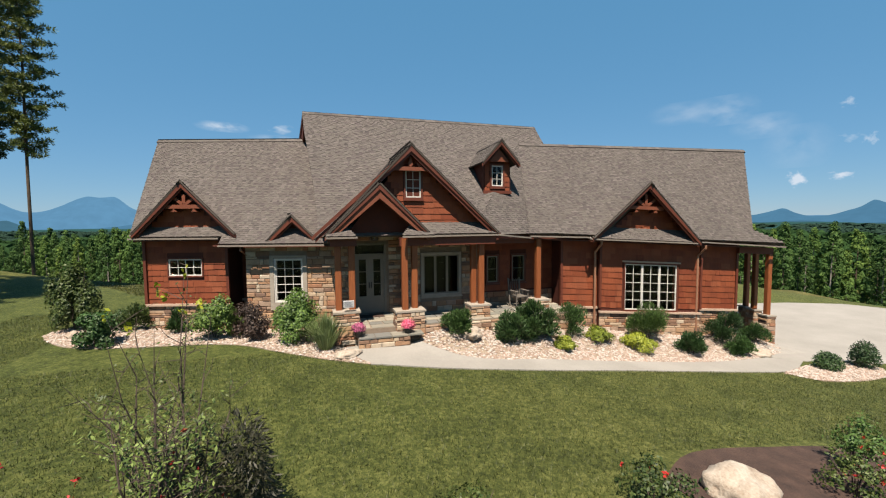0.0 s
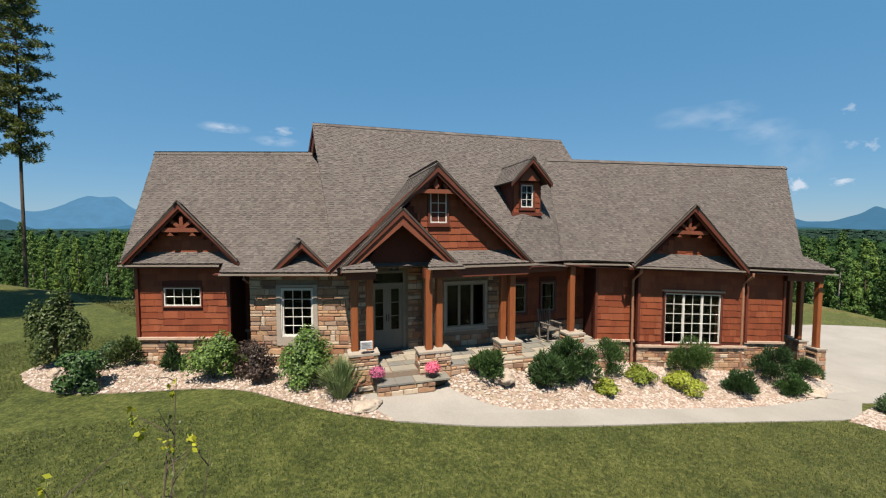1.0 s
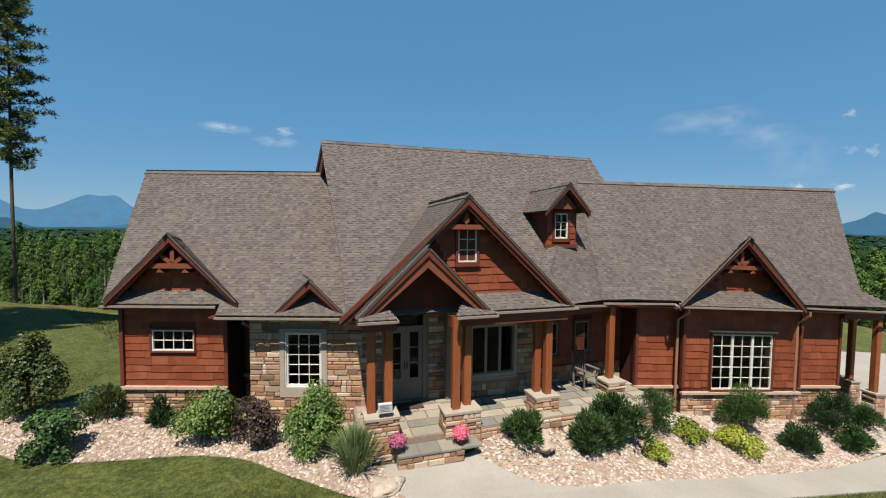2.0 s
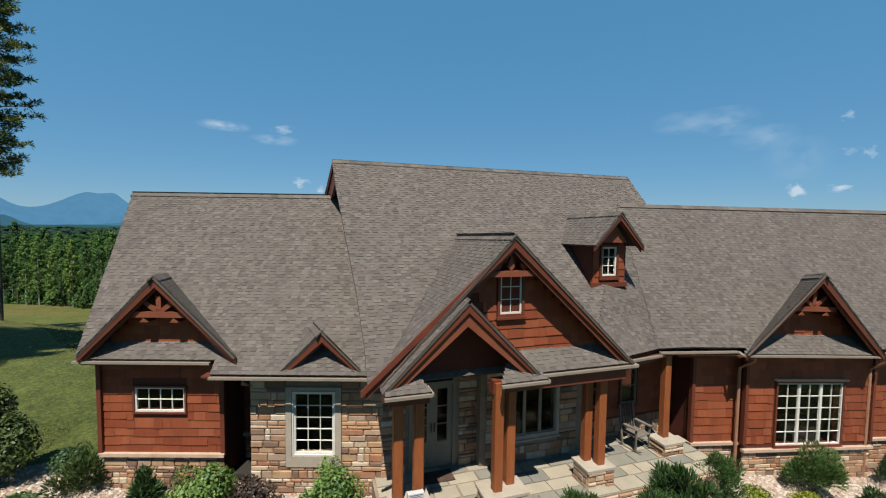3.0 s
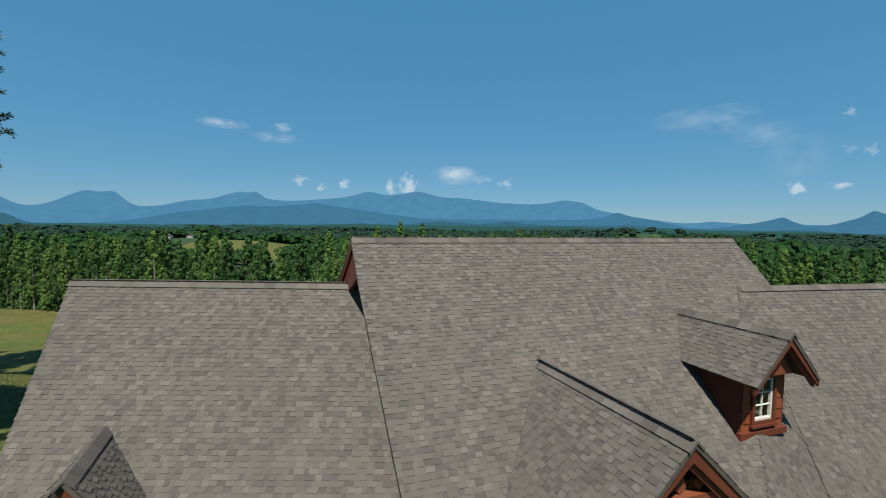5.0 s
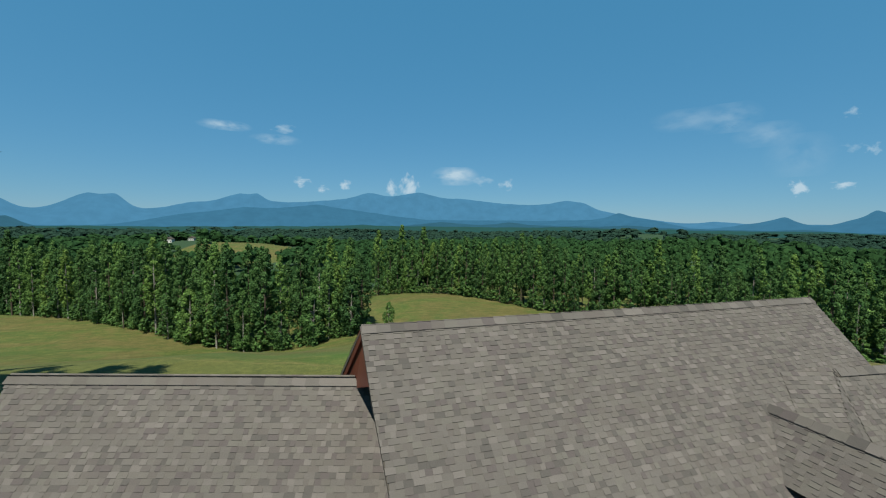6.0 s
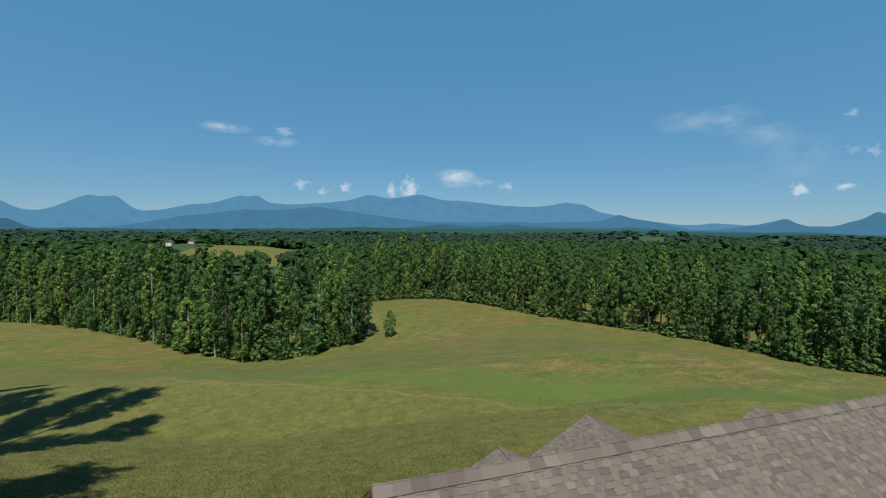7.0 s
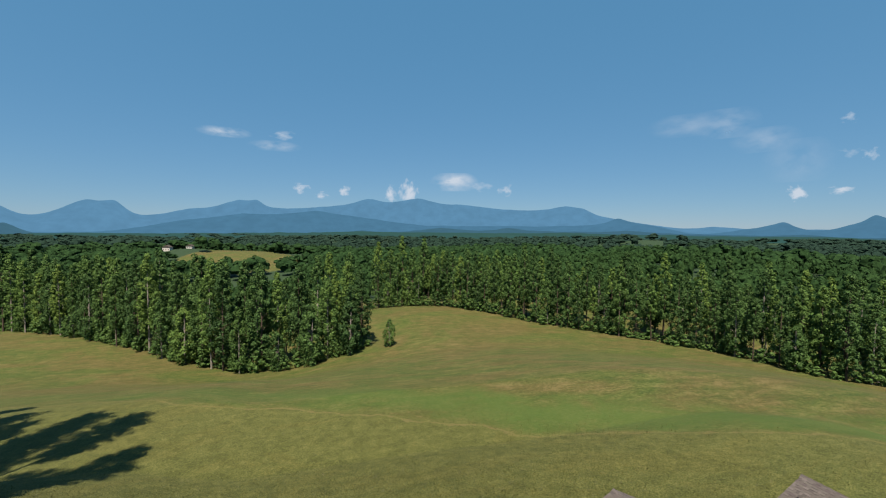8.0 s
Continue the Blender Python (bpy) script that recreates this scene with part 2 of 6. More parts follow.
M["mid"] = leafy("mid_green_leaves", (0.035, 0.085, 0.022, 1), (0.09, 0.17, 0.045, 1))
M["purple"] = leafy("purple_leaves", (0.045, 0.026, 0.024, 1), (0.12, 0.075, 0.065, 1))
M["olive"] = leafy("olive_leaves", (0.045, 0.08, 0.018, 1), (0.17, 0.2, 0.05, 1))
M["wild"] = leafy("wild_green_leaves", (0.06, 0.1, 0.02, 1), (0.3, 0.36, 0.1, 1))
M["seed"] = leafy("dry_seed_heads", (0.05, 0.042, 0.024, 1), (0.15, 0.122, 0.075, 1))
M["yellow"] = leafy("yellow_petals", (0.6, 0.5, 0.02, 1), (0.8, 0.72, 0.06, 1))
M["red"] = leafy("red_petals", (0.45, 0.02, 0.02, 1), (0.7, 0.05, 0.05, 1))
M["pink"] = leafy("pink_petals", (0.5, 0.06, 0.2, 1), (0.8, 0.22, 0.42, 1))
M["blade"] = leafy("grass_blades", (0.035, 0.05, 0.011, 1), (0.155, 0.158, 0.054, 1))
M["meadow"] = leafy("meadow_grass_blades", (0.07, 0.08, 0.016, 1), (0.19, 0.165, 0.05, 1))
M["plume"] = leafy("ornamental_grass_blades", (0.26, 0.32, 0.1, 1), (0.7, 0.72, 0.34, 1), back=0.45)
M["pine"] = leafy("pine_needles", (0.045, 0.07, 0.022, 1), (0.16, 0.2, 0.06, 1), back=0.2)
M["forest"] = leafy("forest_leaves", (0.05, 0.108, 0.028, 1), (0.142, 0.238, 0.068, 1), back=0.3, rough=0.75, spec=0.2)
# darker copy of the forest leaves, setting off the nearer crowns
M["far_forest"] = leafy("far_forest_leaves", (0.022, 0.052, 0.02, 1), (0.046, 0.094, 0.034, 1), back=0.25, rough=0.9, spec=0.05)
# bluish base colour paints distance haze into the farthest leaves
M["hazy_forest"] = leafy("haze_tinted_forest_leaves", (0.028, 0.056, 0.042, 1), (0.042, 0.076, 0.058, 1), back=0.25, rough=0.9, spec=0.05)
M["pot"] = grainy("dark_pot", paint("2e2a28"), paint("453f3b"), 4, 30, 0.6, 0.1)
M["paper"] = grainy("white_card", paint("d5d6d8"), paint("ececec"), 3, 40, 0.6, 0.05)
M["ink"] = grainy("grey_print", paint("5d6470"), paint("777e88"), 5, 40, 0.6, 0.02)
M["chair"] = grainy("weathered_chair_wood", paint("6d655c"), paint("8f867b"), 3, 30, 0.7, 0.2)
M["iron"] = grainy("black_iron", paint("1d1b1a"), paint("2b2826"), 6, 40, 0.5, 0.1)
M["vent"] = grainy("vent_pipe", paint("d8d8d4"), paint("efefec"), 4, 40, 0.5, 0.05)
g = Mat("window_glass", 0.03, spec=0.5)
g.p.inputs["Transmission Weight"].default_value = 1.0
g.p.inputs["IOR"].default_value = 1.25
g.base((0.82, 0.88, 0.86, 1))
M["glass"] = g.m


# far ranges glow in haze blue: their light and haze sit in the colour
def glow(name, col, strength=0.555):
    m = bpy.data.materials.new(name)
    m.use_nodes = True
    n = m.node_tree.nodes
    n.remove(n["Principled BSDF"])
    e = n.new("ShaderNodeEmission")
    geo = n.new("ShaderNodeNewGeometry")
    mp = n.new("ShaderNodeMapping")  # painted shading of folds and hollows, long down the slope
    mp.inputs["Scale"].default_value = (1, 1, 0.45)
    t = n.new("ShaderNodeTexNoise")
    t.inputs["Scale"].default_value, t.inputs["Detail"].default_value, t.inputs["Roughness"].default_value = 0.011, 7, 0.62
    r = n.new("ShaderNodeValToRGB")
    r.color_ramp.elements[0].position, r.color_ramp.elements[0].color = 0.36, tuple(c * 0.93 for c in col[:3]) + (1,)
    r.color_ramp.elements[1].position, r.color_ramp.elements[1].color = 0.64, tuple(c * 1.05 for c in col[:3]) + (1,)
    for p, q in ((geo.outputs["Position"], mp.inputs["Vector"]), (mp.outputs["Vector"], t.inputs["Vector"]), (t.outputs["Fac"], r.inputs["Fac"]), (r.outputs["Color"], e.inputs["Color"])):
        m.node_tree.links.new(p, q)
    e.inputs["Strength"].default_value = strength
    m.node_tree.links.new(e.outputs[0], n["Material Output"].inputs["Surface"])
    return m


# ---- mesh helpers ----
def mesh_object(name, verts, faces, mat, parent=None, smooth=False):
    me = bpy.data.meshes.new(name)
    me.from_pydata(verts, [], faces)
    if mat:
        me.materials.append(mat)
    if smooth:
        me.shade_smooth()
    ob = new(name, me)
    if parent:
        adopt(ob, parent)
    return ob


def adopt(ob, parent):
    """Parent with no shift: the vertices are in world metres."""
    ob.parent = parent
    ob.matrix_parent_inverse = parent.matrix_basis.inverted() if parent.type == "EMPTY" else Matrix()


def part(name, bm, mat, parent=None, label="", smooth=False):
    me = bpy.data.meshes.new(name)
    bmesh.ops.recalc_face_normals(bm, faces=bm.faces)
    bm.to_mesh(me)
    bm.free()
    me.materials.append(mat)
    if smooth:
        me.shade_smooth()
    ob = new(name, me)
    if parent:
        adopt(ob, parent)
    if label:
        tagged(ob, label)
    return ob


def thing(name, at, label, category, group="", kind=""):
    ob = new(name)
    ob.empty_display_size = 0.2
    ob.matrix_basis = Matrix.Translation(at)
    return tagged(ob, label, category, group, kind)


def quads(name, pts, mat, parent=None, smooth=False):
    """Mesh of separate polygons: pts is an array (count, corners, 3)."""
    n, c = pts.shape[:2]
    me = bpy.data.meshes.new(name)
    me.vertices.add(n * c)
    me.vertices.foreach_set("co", pts.astype(np.float32).ravel())
    me.loops.add(n * c)
    me.loops.foreach_set("vertex_index", np.arange(n * c, dtype=np.int32))
    me.polygons.add(n)
    me.polygons.foreach_set("loop_start", np.arange(0, n * c, c, dtype=np.int32))
    me.polygons.foreach_set("loop_total", np.full(n, c, dtype=np.int32))
    me.update(calc_edges=True)
    me.materials.append(mat)
    if smooth:
        me.shade_smooth()
    ob = new(name, me)
    if parent:
        adopt(ob, parent)
    return ob


BOX = [(0, 3, 2, 1), (4, 5, 6, 7), (0, 1, 5, 4), (1, 2, 6, 5), (2, 3, 7, 6), (3, 0, 4, 7)]


def add(bm, verts, faces):
    vs = [bm.verts.new(v) for v in verts]
    for f in faces:
        bm.faces.new([vs[i] for i in f])


def box(bm, f, u0, u1, v0, v1, z0, z1):
    """A box in the frame f."""
    add(bm, [f(u, v, z) for z in (z0, z1) for u, v in ((u0, v0), (u1, v0), (u1, v1), (u0, v1))], BOX)


def chamfer_box(bm, f, u0, u1, v0, v1, z0, z1, c=0.02):
    """An upright post with chamfered corners."""
    ring = [(u0 + c, v0), (u1 - c, v0), (u1, v0 + c), (u1, v1 - c), (u1 - c, v1), (u0 + c, v1), (u0, v1 - c), (u0, v0 + c)]
    vs = [f(u, v, z) for z in (z0, z1) for u, v in ring]
    add(bm, vs, [tuple(range(7, -1, -1)), tuple(range(8, 16))] + [(i, (i + 1) % 8, 8 + (i + 1) % 8, 8 + i) for i in range(8)])


def prism(bm, f, outline, v0, v1):
    """An outline in (u, z) from depth v0 to v1."""
    n = len(outline)
    vs = [f(u, v, z) for v in (v0, v1) for u, z in outline]
    add(bm, vs, [tuple(range(n)), tuple(range(2 * n - 1, n - 1, -1))] + [(i, i + n, (i + 1) % n + n, (i + 1) % n) for i in range(n)])


def beam(bm, a, b, w, h, up=Vector((0, 0, 1))):
    """A rectangular bar from a to b."""
    a, b = Vector(a), Vector(b)
    d = (b - a).normalized()
    s = d.cross(up).normalized() * w / 2
    t = s.cross(d).normalized() * h / 2
    vs = [p + i * s + j * t for p in (a, b) for i, j in ((-1, -1), (1, -1), (1, 1), (-1, 1))]
    add(bm, vs, BOX)


def slab(bm, corners, thick):
    """A flat polygon with its thickness below."""
    c = [Vector(p) for p in corners]
    n = (c[1] - c[0]).cross(c[-1] - c[0]).normalized()
    if n.z < 0:
        n = -n
    k = len(c)
    vs = c + [p - n * thick for p in c]
    add(bm, vs, [tuple(range(k)), tuple(range(2 * k - 1, k - 1, -1))] + [(i, i + k, (i + 1) % k + k, (i + 1) % k) for i in range(k)])


def tube(bm, path, radii, sides=7):
    """A tapered tube along a path."""
    rings = []
    for i, p in enumerate(path):
        d = (Vector(path[min(i + 1, len(path) - 1)]) - Vector(path[max(i - 1, 0)])).normalized()
        s = d.orthogonal().normalized()
        t = d.cross(s)
        rings.append([bm.verts.new(Vector(p) + radii[i] * (math.cos(a) * s + math.sin(a) * t)) for a in [2 * math.pi * j / sides for j in range(sides)]])
    for r, q in zip(rings, rings[1:]):
        for j in range(sides):
            bm.faces.new((r[j], r[(j + 1) % sides], q[(j + 1) % sides], q[j]))
    bm.faces.new(rings[0][::-1])
    bm.faces.new(rings[-1])


def framed(origin, degrees, warp=0.0):
    """A building's own frame: u along the front, v into the house. warp: how far it is bent down with u to fit the
    camera's view.
    """
    a = radians(degrees)
    o, c, s = Vector(origin), math.cos(a), math.sin(a)

    def f(u, v, z):
        fall = warp * max(u, -1.5) * (1 - (z / 7.2) ** 2) if warp else 0.0
        return Vector((o.x + u * c - v * s, o.y + u * s + v * c, z + fall))
    return f


MAIN = framed((0, 0), 0)
# the wings' angles and the warp are set to fit the camera's view
LEFT = framed((-3.14, 3.14), -16.5)
RIGHT = framed((10.11, 1.19), -6.5, -0.065)


# ---- terrain ----
def smooth(a, b, x):
    t = np.clip((x - a) / (b - a), 0, 1)
    return t * t * (3 - 2 * t)


def terrain(x, y):
    """Height of the ground."""
    x, y = np.asarray(x, float), np.asarray(y, float)
    lift = 4.0 * smooth(-1.4, 0.6, y) * np.exp(-((x - 6.2) / 3.2) ** 2)
    near = -0.12 - 0.122 * np.log1p(np.exp((np.minimum(x, 60) - lift - 1.5) / 1.2)) * 1.2 * (1 - smooth(12, 40, x) * 0.55)
    start = 14 + 4 * smooth(5, 18, -x)
    r = np.hypot(np.maximum(x - 34, 0) * 1.0 + np.maximum(-x - 25, 0) * 0.3, np.maximum(y - start, 0))
    fall = np.interp(r, [0, 5, 12, 20, 36, 60, 100, 130, 180, 260, 600, 5000], [0, -0.5, -2.4, -4.9, -5.9, -12, -22.5, -25.5, -25.5, -29, -38, -42])
    hump = 4.5 * np.exp(-((x - 42) / 38) ** 2 - ((y - 165) / 55) ** 2)
    dip = -3.5 * np.exp(-((x + 18) / 26) ** 2 - ((y - 118) / 30) ** 2)
    knoll = 2.3 * np.exp(-((x + 27) / 9) ** 2 - ((y - 27) / 9) ** 2)
    vale = -15 * np.exp(-((x + 75) / 170) ** 2 - ((y - 400) / 165) ** 2)
    hills = 17 * np.exp(-((x + 112) / 95) ** 2 - ((y - 705) / 70) ** 2) + 26 * np.exp(-((x - 890) / 150) ** 2 - ((y - 900) / 120) ** 2)
    hills = hills + 14 * np.exp(-((x + 212) / 55) ** 2 - ((y - 735) / 45) ** 2)
    hills = hills + 14 * np.exp(-((x - 420) / 260) ** 2 - ((y - 330) / 120) ** 2) + 9 * np.sin(x / 190 + 1) * np.sin(y / 230) * smooth(350, 800, np.hypot(x, y))
    berm = 0.42 * smooth(-0.7, 0.9, y) * smooth(8.2, 9.6, x) * (1 - smooth(18.0, 20.5, x)) * (1 - smooth(3, 6, y))
    berm = berm + 0.32 * smooth(-0.9, 0.4, y) * smooth(2.7, 4.0, x) * (1 - smooth(4.2, 6.5, x)) * (1 - smooth(2, 4, y))
    keep = 1 - smooth(12, 30, np.maximum(y, 0))
    return near * (0.25 + 0.75 * keep) + fall + hump + dip + knoll + vale + hills + berm


def ground_at(x, y):
    return float(terrain(x, y))


# ---- ground, walk and drive ----
def sheet(name, xs, ys, mat):
    gx, gy = np.meshgrid(xs, ys)
    gz = terrain(gx, gy)
    nx = len(xs)
    verts = np.stack([gx, gy, gz], -1).reshape(-1, 3)
    i = np.arange(len(ys) - 1)[:, None] * nx + np.arange(nx - 1)[None]
    faces = np.stack([i, i + 1, i + nx + 1, i + nx], -1).reshape(-1, 4)
    return mesh_object(name, verts.tolist(), faces.tolist(), mat, smooth=True)


def spaced(near, far, fine, n):
    """Even steps near the middle, growing towards the far edge."""
    a = np.arange(0, near, fine)
    b = near * (far / near) ** (np.arange(n + 1) / n)
    return np.concatenate([-np.concatenate([a, b])[:0:-1], np.concatenate([a, b])])


ground = sheet("ground", spaced(40, 4900, 0.4, 60) + 2, spaced(40, 4900, 0.4, 60) + 12, M["lawn"])
tagged(ground, "mown green and straw-yellow grass on rolling ground", "lawn", kind="structure")


def curve_points(keys, n):
    """A smooth line through a few corners."""
    out = []
    ks = [Vector(k) for k in keys]
    ks = [2 * ks[0] - ks[1]] + ks + [2 * ks[-1] - ks[-2]]
    for a, b, c, d in zip(ks, ks[1:], ks[2:], ks[3:]):
        for t in np.linspace(0, 1, n, endpoint=False):
            out.append(0.5 * (2 * b + (c - a) * t + (2 * a - 5 * b + 4 * c - d) * t * t + (3 * b - a - 3 * c + d) * t ** 3))
    return out + [ks[-2]]


def patch(name, rim, rise, mat, thick=0.12, step=0.35):
    """An area of ground inside a rim, draped over the terrain, with a real edge."""
    bm = bmesh.new()
    bm.faces.new([bm.verts.new((p[0], p[1], 0)) for p in rim])
    bmesh.ops.triangulate(bm, faces=bm.faces[:])
    for axis in (0, 1):
        a, b = min(p[axis] for p in rim), max(p[axis] for p in rim)
        no = Vector((1, 0, 0)) if axis == 0 else Vector((0, 1, 0))
        for c in np.arange(a + step, b, step):
            bmesh.ops.bisect_plane(bm, geom=bm.verts[:] + bm.edges[:] + bm.faces[:], plane_co=no * c, plane_no=no)
    for v in bm.verts:
        v.co.z = ground_at(v.co.x, v.co.y) + rise
    rim_edges = [e for e in bm.edges if e.is_boundary]
    low = bmesh.ops.extrude_edge_only(bm, edges=rim_edges)["geom"]
    for v in low:
        if isinstance(v, bmesh.types.BMVert):
            v.co.z -= thick
    return part(name, bm, mat)


def bend(keys, n=5):
    return [(p.x, p.y) for p in curve_points([(x, y, 0) for x, y in keys], n)]


WALK_OUT = [(1.3, -1.35), (3.2, -1.87), (5.2, -2.05), (7.3, -2.1), (9.4, -2.1), (11.5, -2.15), (13.5, -2.2), (15.3, -2.3)]
WALK_IN = [(17.2, -0.75), (13.6, -1.15), (10.0, -1.2), (7.0, -1.14), (5.15, -1.15), (4.1, -0.9), (3.3, -0.28), (3.05, 0.3)]
BED_LEFT = [(-8.4, 6.2), (-9.1, 5.0), (-8.0, 3.35), (-6.7, 2.54), (-5.1, 2.18), (-3.7, 1.97), (-2.4, 1.47), (-1.3, 0.51), (0.07, -0.63), (1.3, -1.33)]
walkway = patch("walkway", [(0.75, 0.32), (0.85, -0.5)] + bend(WALK_OUT) + [(16.4, -2.3), (18.4, -1.3)] + bend(WALK_IN), 0.035, M["concrete"])
tagged(walkway, "pale poured concrete garden walk with a broad curve", "walkway", kind="structure")
bed_left = patch("gravel_bed", bend(BED_LEFT) + [(0.85, -0.5), (0.75, 0.32), (0.5, 0.4), (0.5, 2.9), (-2.5, 4.1), (-6.2, 5.0), (-6.4, 6.4)], 0.02, M["bedding"])
bed_right = patch("gravel_bed", bend(WALK_IN[::-1])[:-4] + [(16.6, -0.78), (18.6, -0.35), (19.6, 0.4), (19.0, 1.5), (10.0, 2.6), (3.3, 0.9)], 0.022, M["bedding"])
bed_far = patch("gravel_bed", bend([(15.6, -2.4), (16.3, -3.2), (18.2, -3.4), (20.0, -3.1), (20.9, -2.2), (20.0, -1.6), (18.0, -1.75), (16.3, -2.2)]), 0.02, M["bedding"])
for b in (bed_left, bed_right, bed_far):
    tagged(b, "planting bed covered with pale river gravel", "gravel bed", kind="structure")
drive = patch("driveway", [(17.3, -0.7), (18.5, -1.35), (20.2, -1.5), (21.2, -2.1), (24, -2.6), (46, -3.5), (44, 0.8), (36, 4.6), (31.5, 7.6), (26, 9.6), (17, 11), (17.4, 1.2), (19.4, 0.5), (18.7, -0.3)], 0.03, M["concrete"], step=1.0)
tagged(drive, "wide pale concrete driveway beside the house", "driveway", kind="structure")
mulch = patch("mulch_bed", bend([(5.2, -7.3), (6.6, -6.6), (8.6, -6.6), (10.6, -6.9), (11.5, -8.2), (9, -9.5), (6, -9), (5.2, -7.3)], 4)[:-1], 0.02, M["mulch"])
tagged(mulch, "dark bark mulch bed round a boulder", "mulch bed", kind="structure")


# ---- house ----
house = thing("house", (3, 4, 0), "large craftsman house with cedar shakes, stone veneer and brown shingle roofs", "house")
rng = random.Random(7)
PIECES = []  # (builder, arguments) for the small pieces, made last


def wall(name, f, u0, u1, v, z0, z1, mat, openings=(), thick=0.2, parent=house, label=""):
    """A wall in the plane v of frame f, with openings (u0, u1, z0, z1) right through it."""
    bm = bmesh.new()
    us = sorted({u0, u1, *(o[i] for o in openings for i in (0, 1))})
    zs = sorted({z0, z1, *(o[i] for o in openings for i in (2, 3))})
    for a, b in zip(us, us[1:]):
        for c, d in zip(zs, zs[1:]):
            m, h = (a + b) / 2, (c + d) / 2
            if not any(o[0] < m < o[1] and o[2] < h < o[3] for o in openings):
                box(bm, f, a, b, v, v + thick, c, d)
    bmesh.ops.remove_doubles(bm, verts=bm.verts, dist=1e-4)
    return part(name, bm, mat, parent, label)


def row_spans(outline, z):
    """Where the level z lies inside an outline of (u, z) corners."""
    xs = []
    for (a, b), (c, d) in zip(outline, outline[1:] + outline[:1]):
        if (b <= z) != (d <= z):
            xs.append(a + (c - a) * (z - b) / (d - b))
    xs.sort()
    return list(zip(xs[::2], xs[1::2]))


def holes_out(spans, holes, z0, z1):
    for h in holes:
        if h[2] < z1 - 0.01 and h[3] > z0 + 0.01:
            spans = [s for a, b in spans for s in ((a, min(b, h[0])), (max(a, h[1]), b)) if s[1] - s[0] > 0.03]
    return spans


def shakes(parent, f, outline, v, holes=(), step=0.205, seed=1):
    """Staggered cedar shakes over an outline in (u, z): one piece each."""
    r = random.Random(seed)
    z0, z1 = min(p[1] for p in outline), max(p[1] for p in outline)
    made = []
    for i in range(int((z1 - z0) / step) + 1):
        z = z0 + i * step
        top = min(z + step * 1.1, z1)
        for a, b in holes_out(row_spans(outline, z + step * 0.5), holes, z, z + step):
            u = a - r.random() * 0.2
            while u < b:
                w = r.choice((0.2, 0.28, 0.36, 0.46, 0.6))
                s, e = max(u, a), min(u + w, b)
                if e - s > 0.03:
                    drop = r.choice((0, 0, 0, 0.014, -0.01))
                    t = 0.02 + r.random() * 0.012
                    made.append([f(s + 0.002, v - t, z - drop), f(e - 0.002, v - t, z - drop), f(e - 0.002, v, z - drop), f(s + 0.002, v, z - drop),
                                 f(s + 0.002, v - 0.006, top), f(e - 0.002, v - 0.006, top), f(e - 0.002, v + 0.004, top), f(s + 0.002, v + 0.004, top)])
                u += w
    PIECES.append(("shake", parent, made, BOX, "shake"))


STONE_FACES = [(0, 1, 5, 4), (1, 2, 6, 5), (2, 3, 7, 6), (3, 0, 4, 7), (4, 5, 9, 8), (5, 6, 10, 9), (6, 7, 11, 10), (7, 4, 8, 11), (8, 9, 10, 11)]


def stones(parent, f, u0, u1, v, z0, z1, holes=(), seed=1, course=0.125, face=(0, -1)):
    """Coursed rubble veneer: one stone each, rounded at the edge, proud of the mortar. face: the outward way in (u, v)."""
    r = random.Random(seed)
    made, z = [], z0
    fu, fv = face
    while z < z1 - 0.02:
        h = min(course * r.choice((0.65, 0.9, 1.2, 1.6)), z1 - z)
        if z1 - z - h < 0.05:
            h = z1 - z
        for a, b in holes_out([(u0, u1)], holes, z, z + h):
            u = a
            while u < b - 0.01:
                w = r.choice((0.16, 0.24, 0.34, 0.48)) * (0.8 + 0.4 * r.random())
                if b - u - w < 0.1:
                    w = b - u
                d, g, c = 0.025 + 0.03 * r.random(), 0.007, 0.016
                ring = []
                for depth, inset in ((0.0, g), (d - c, g), (d, g + c)):
                    for s, q in ((u + inset, z + inset), (u + w - inset, z + inset), (u + w - inset, z + h - inset), (u + inset, z + h - inset)):
                        q += r.uniform(-0.006, 0.006)
                        if face[1]:
                            ring.append(f(s, v + fv * depth, q))
                        else:
                            ring.append(f(v + fu * depth, s, q))
                made.append(ring)
                u += w
        z += h
    PIECES.append(("stone", parent, made, STONE_FACES, "stone"))


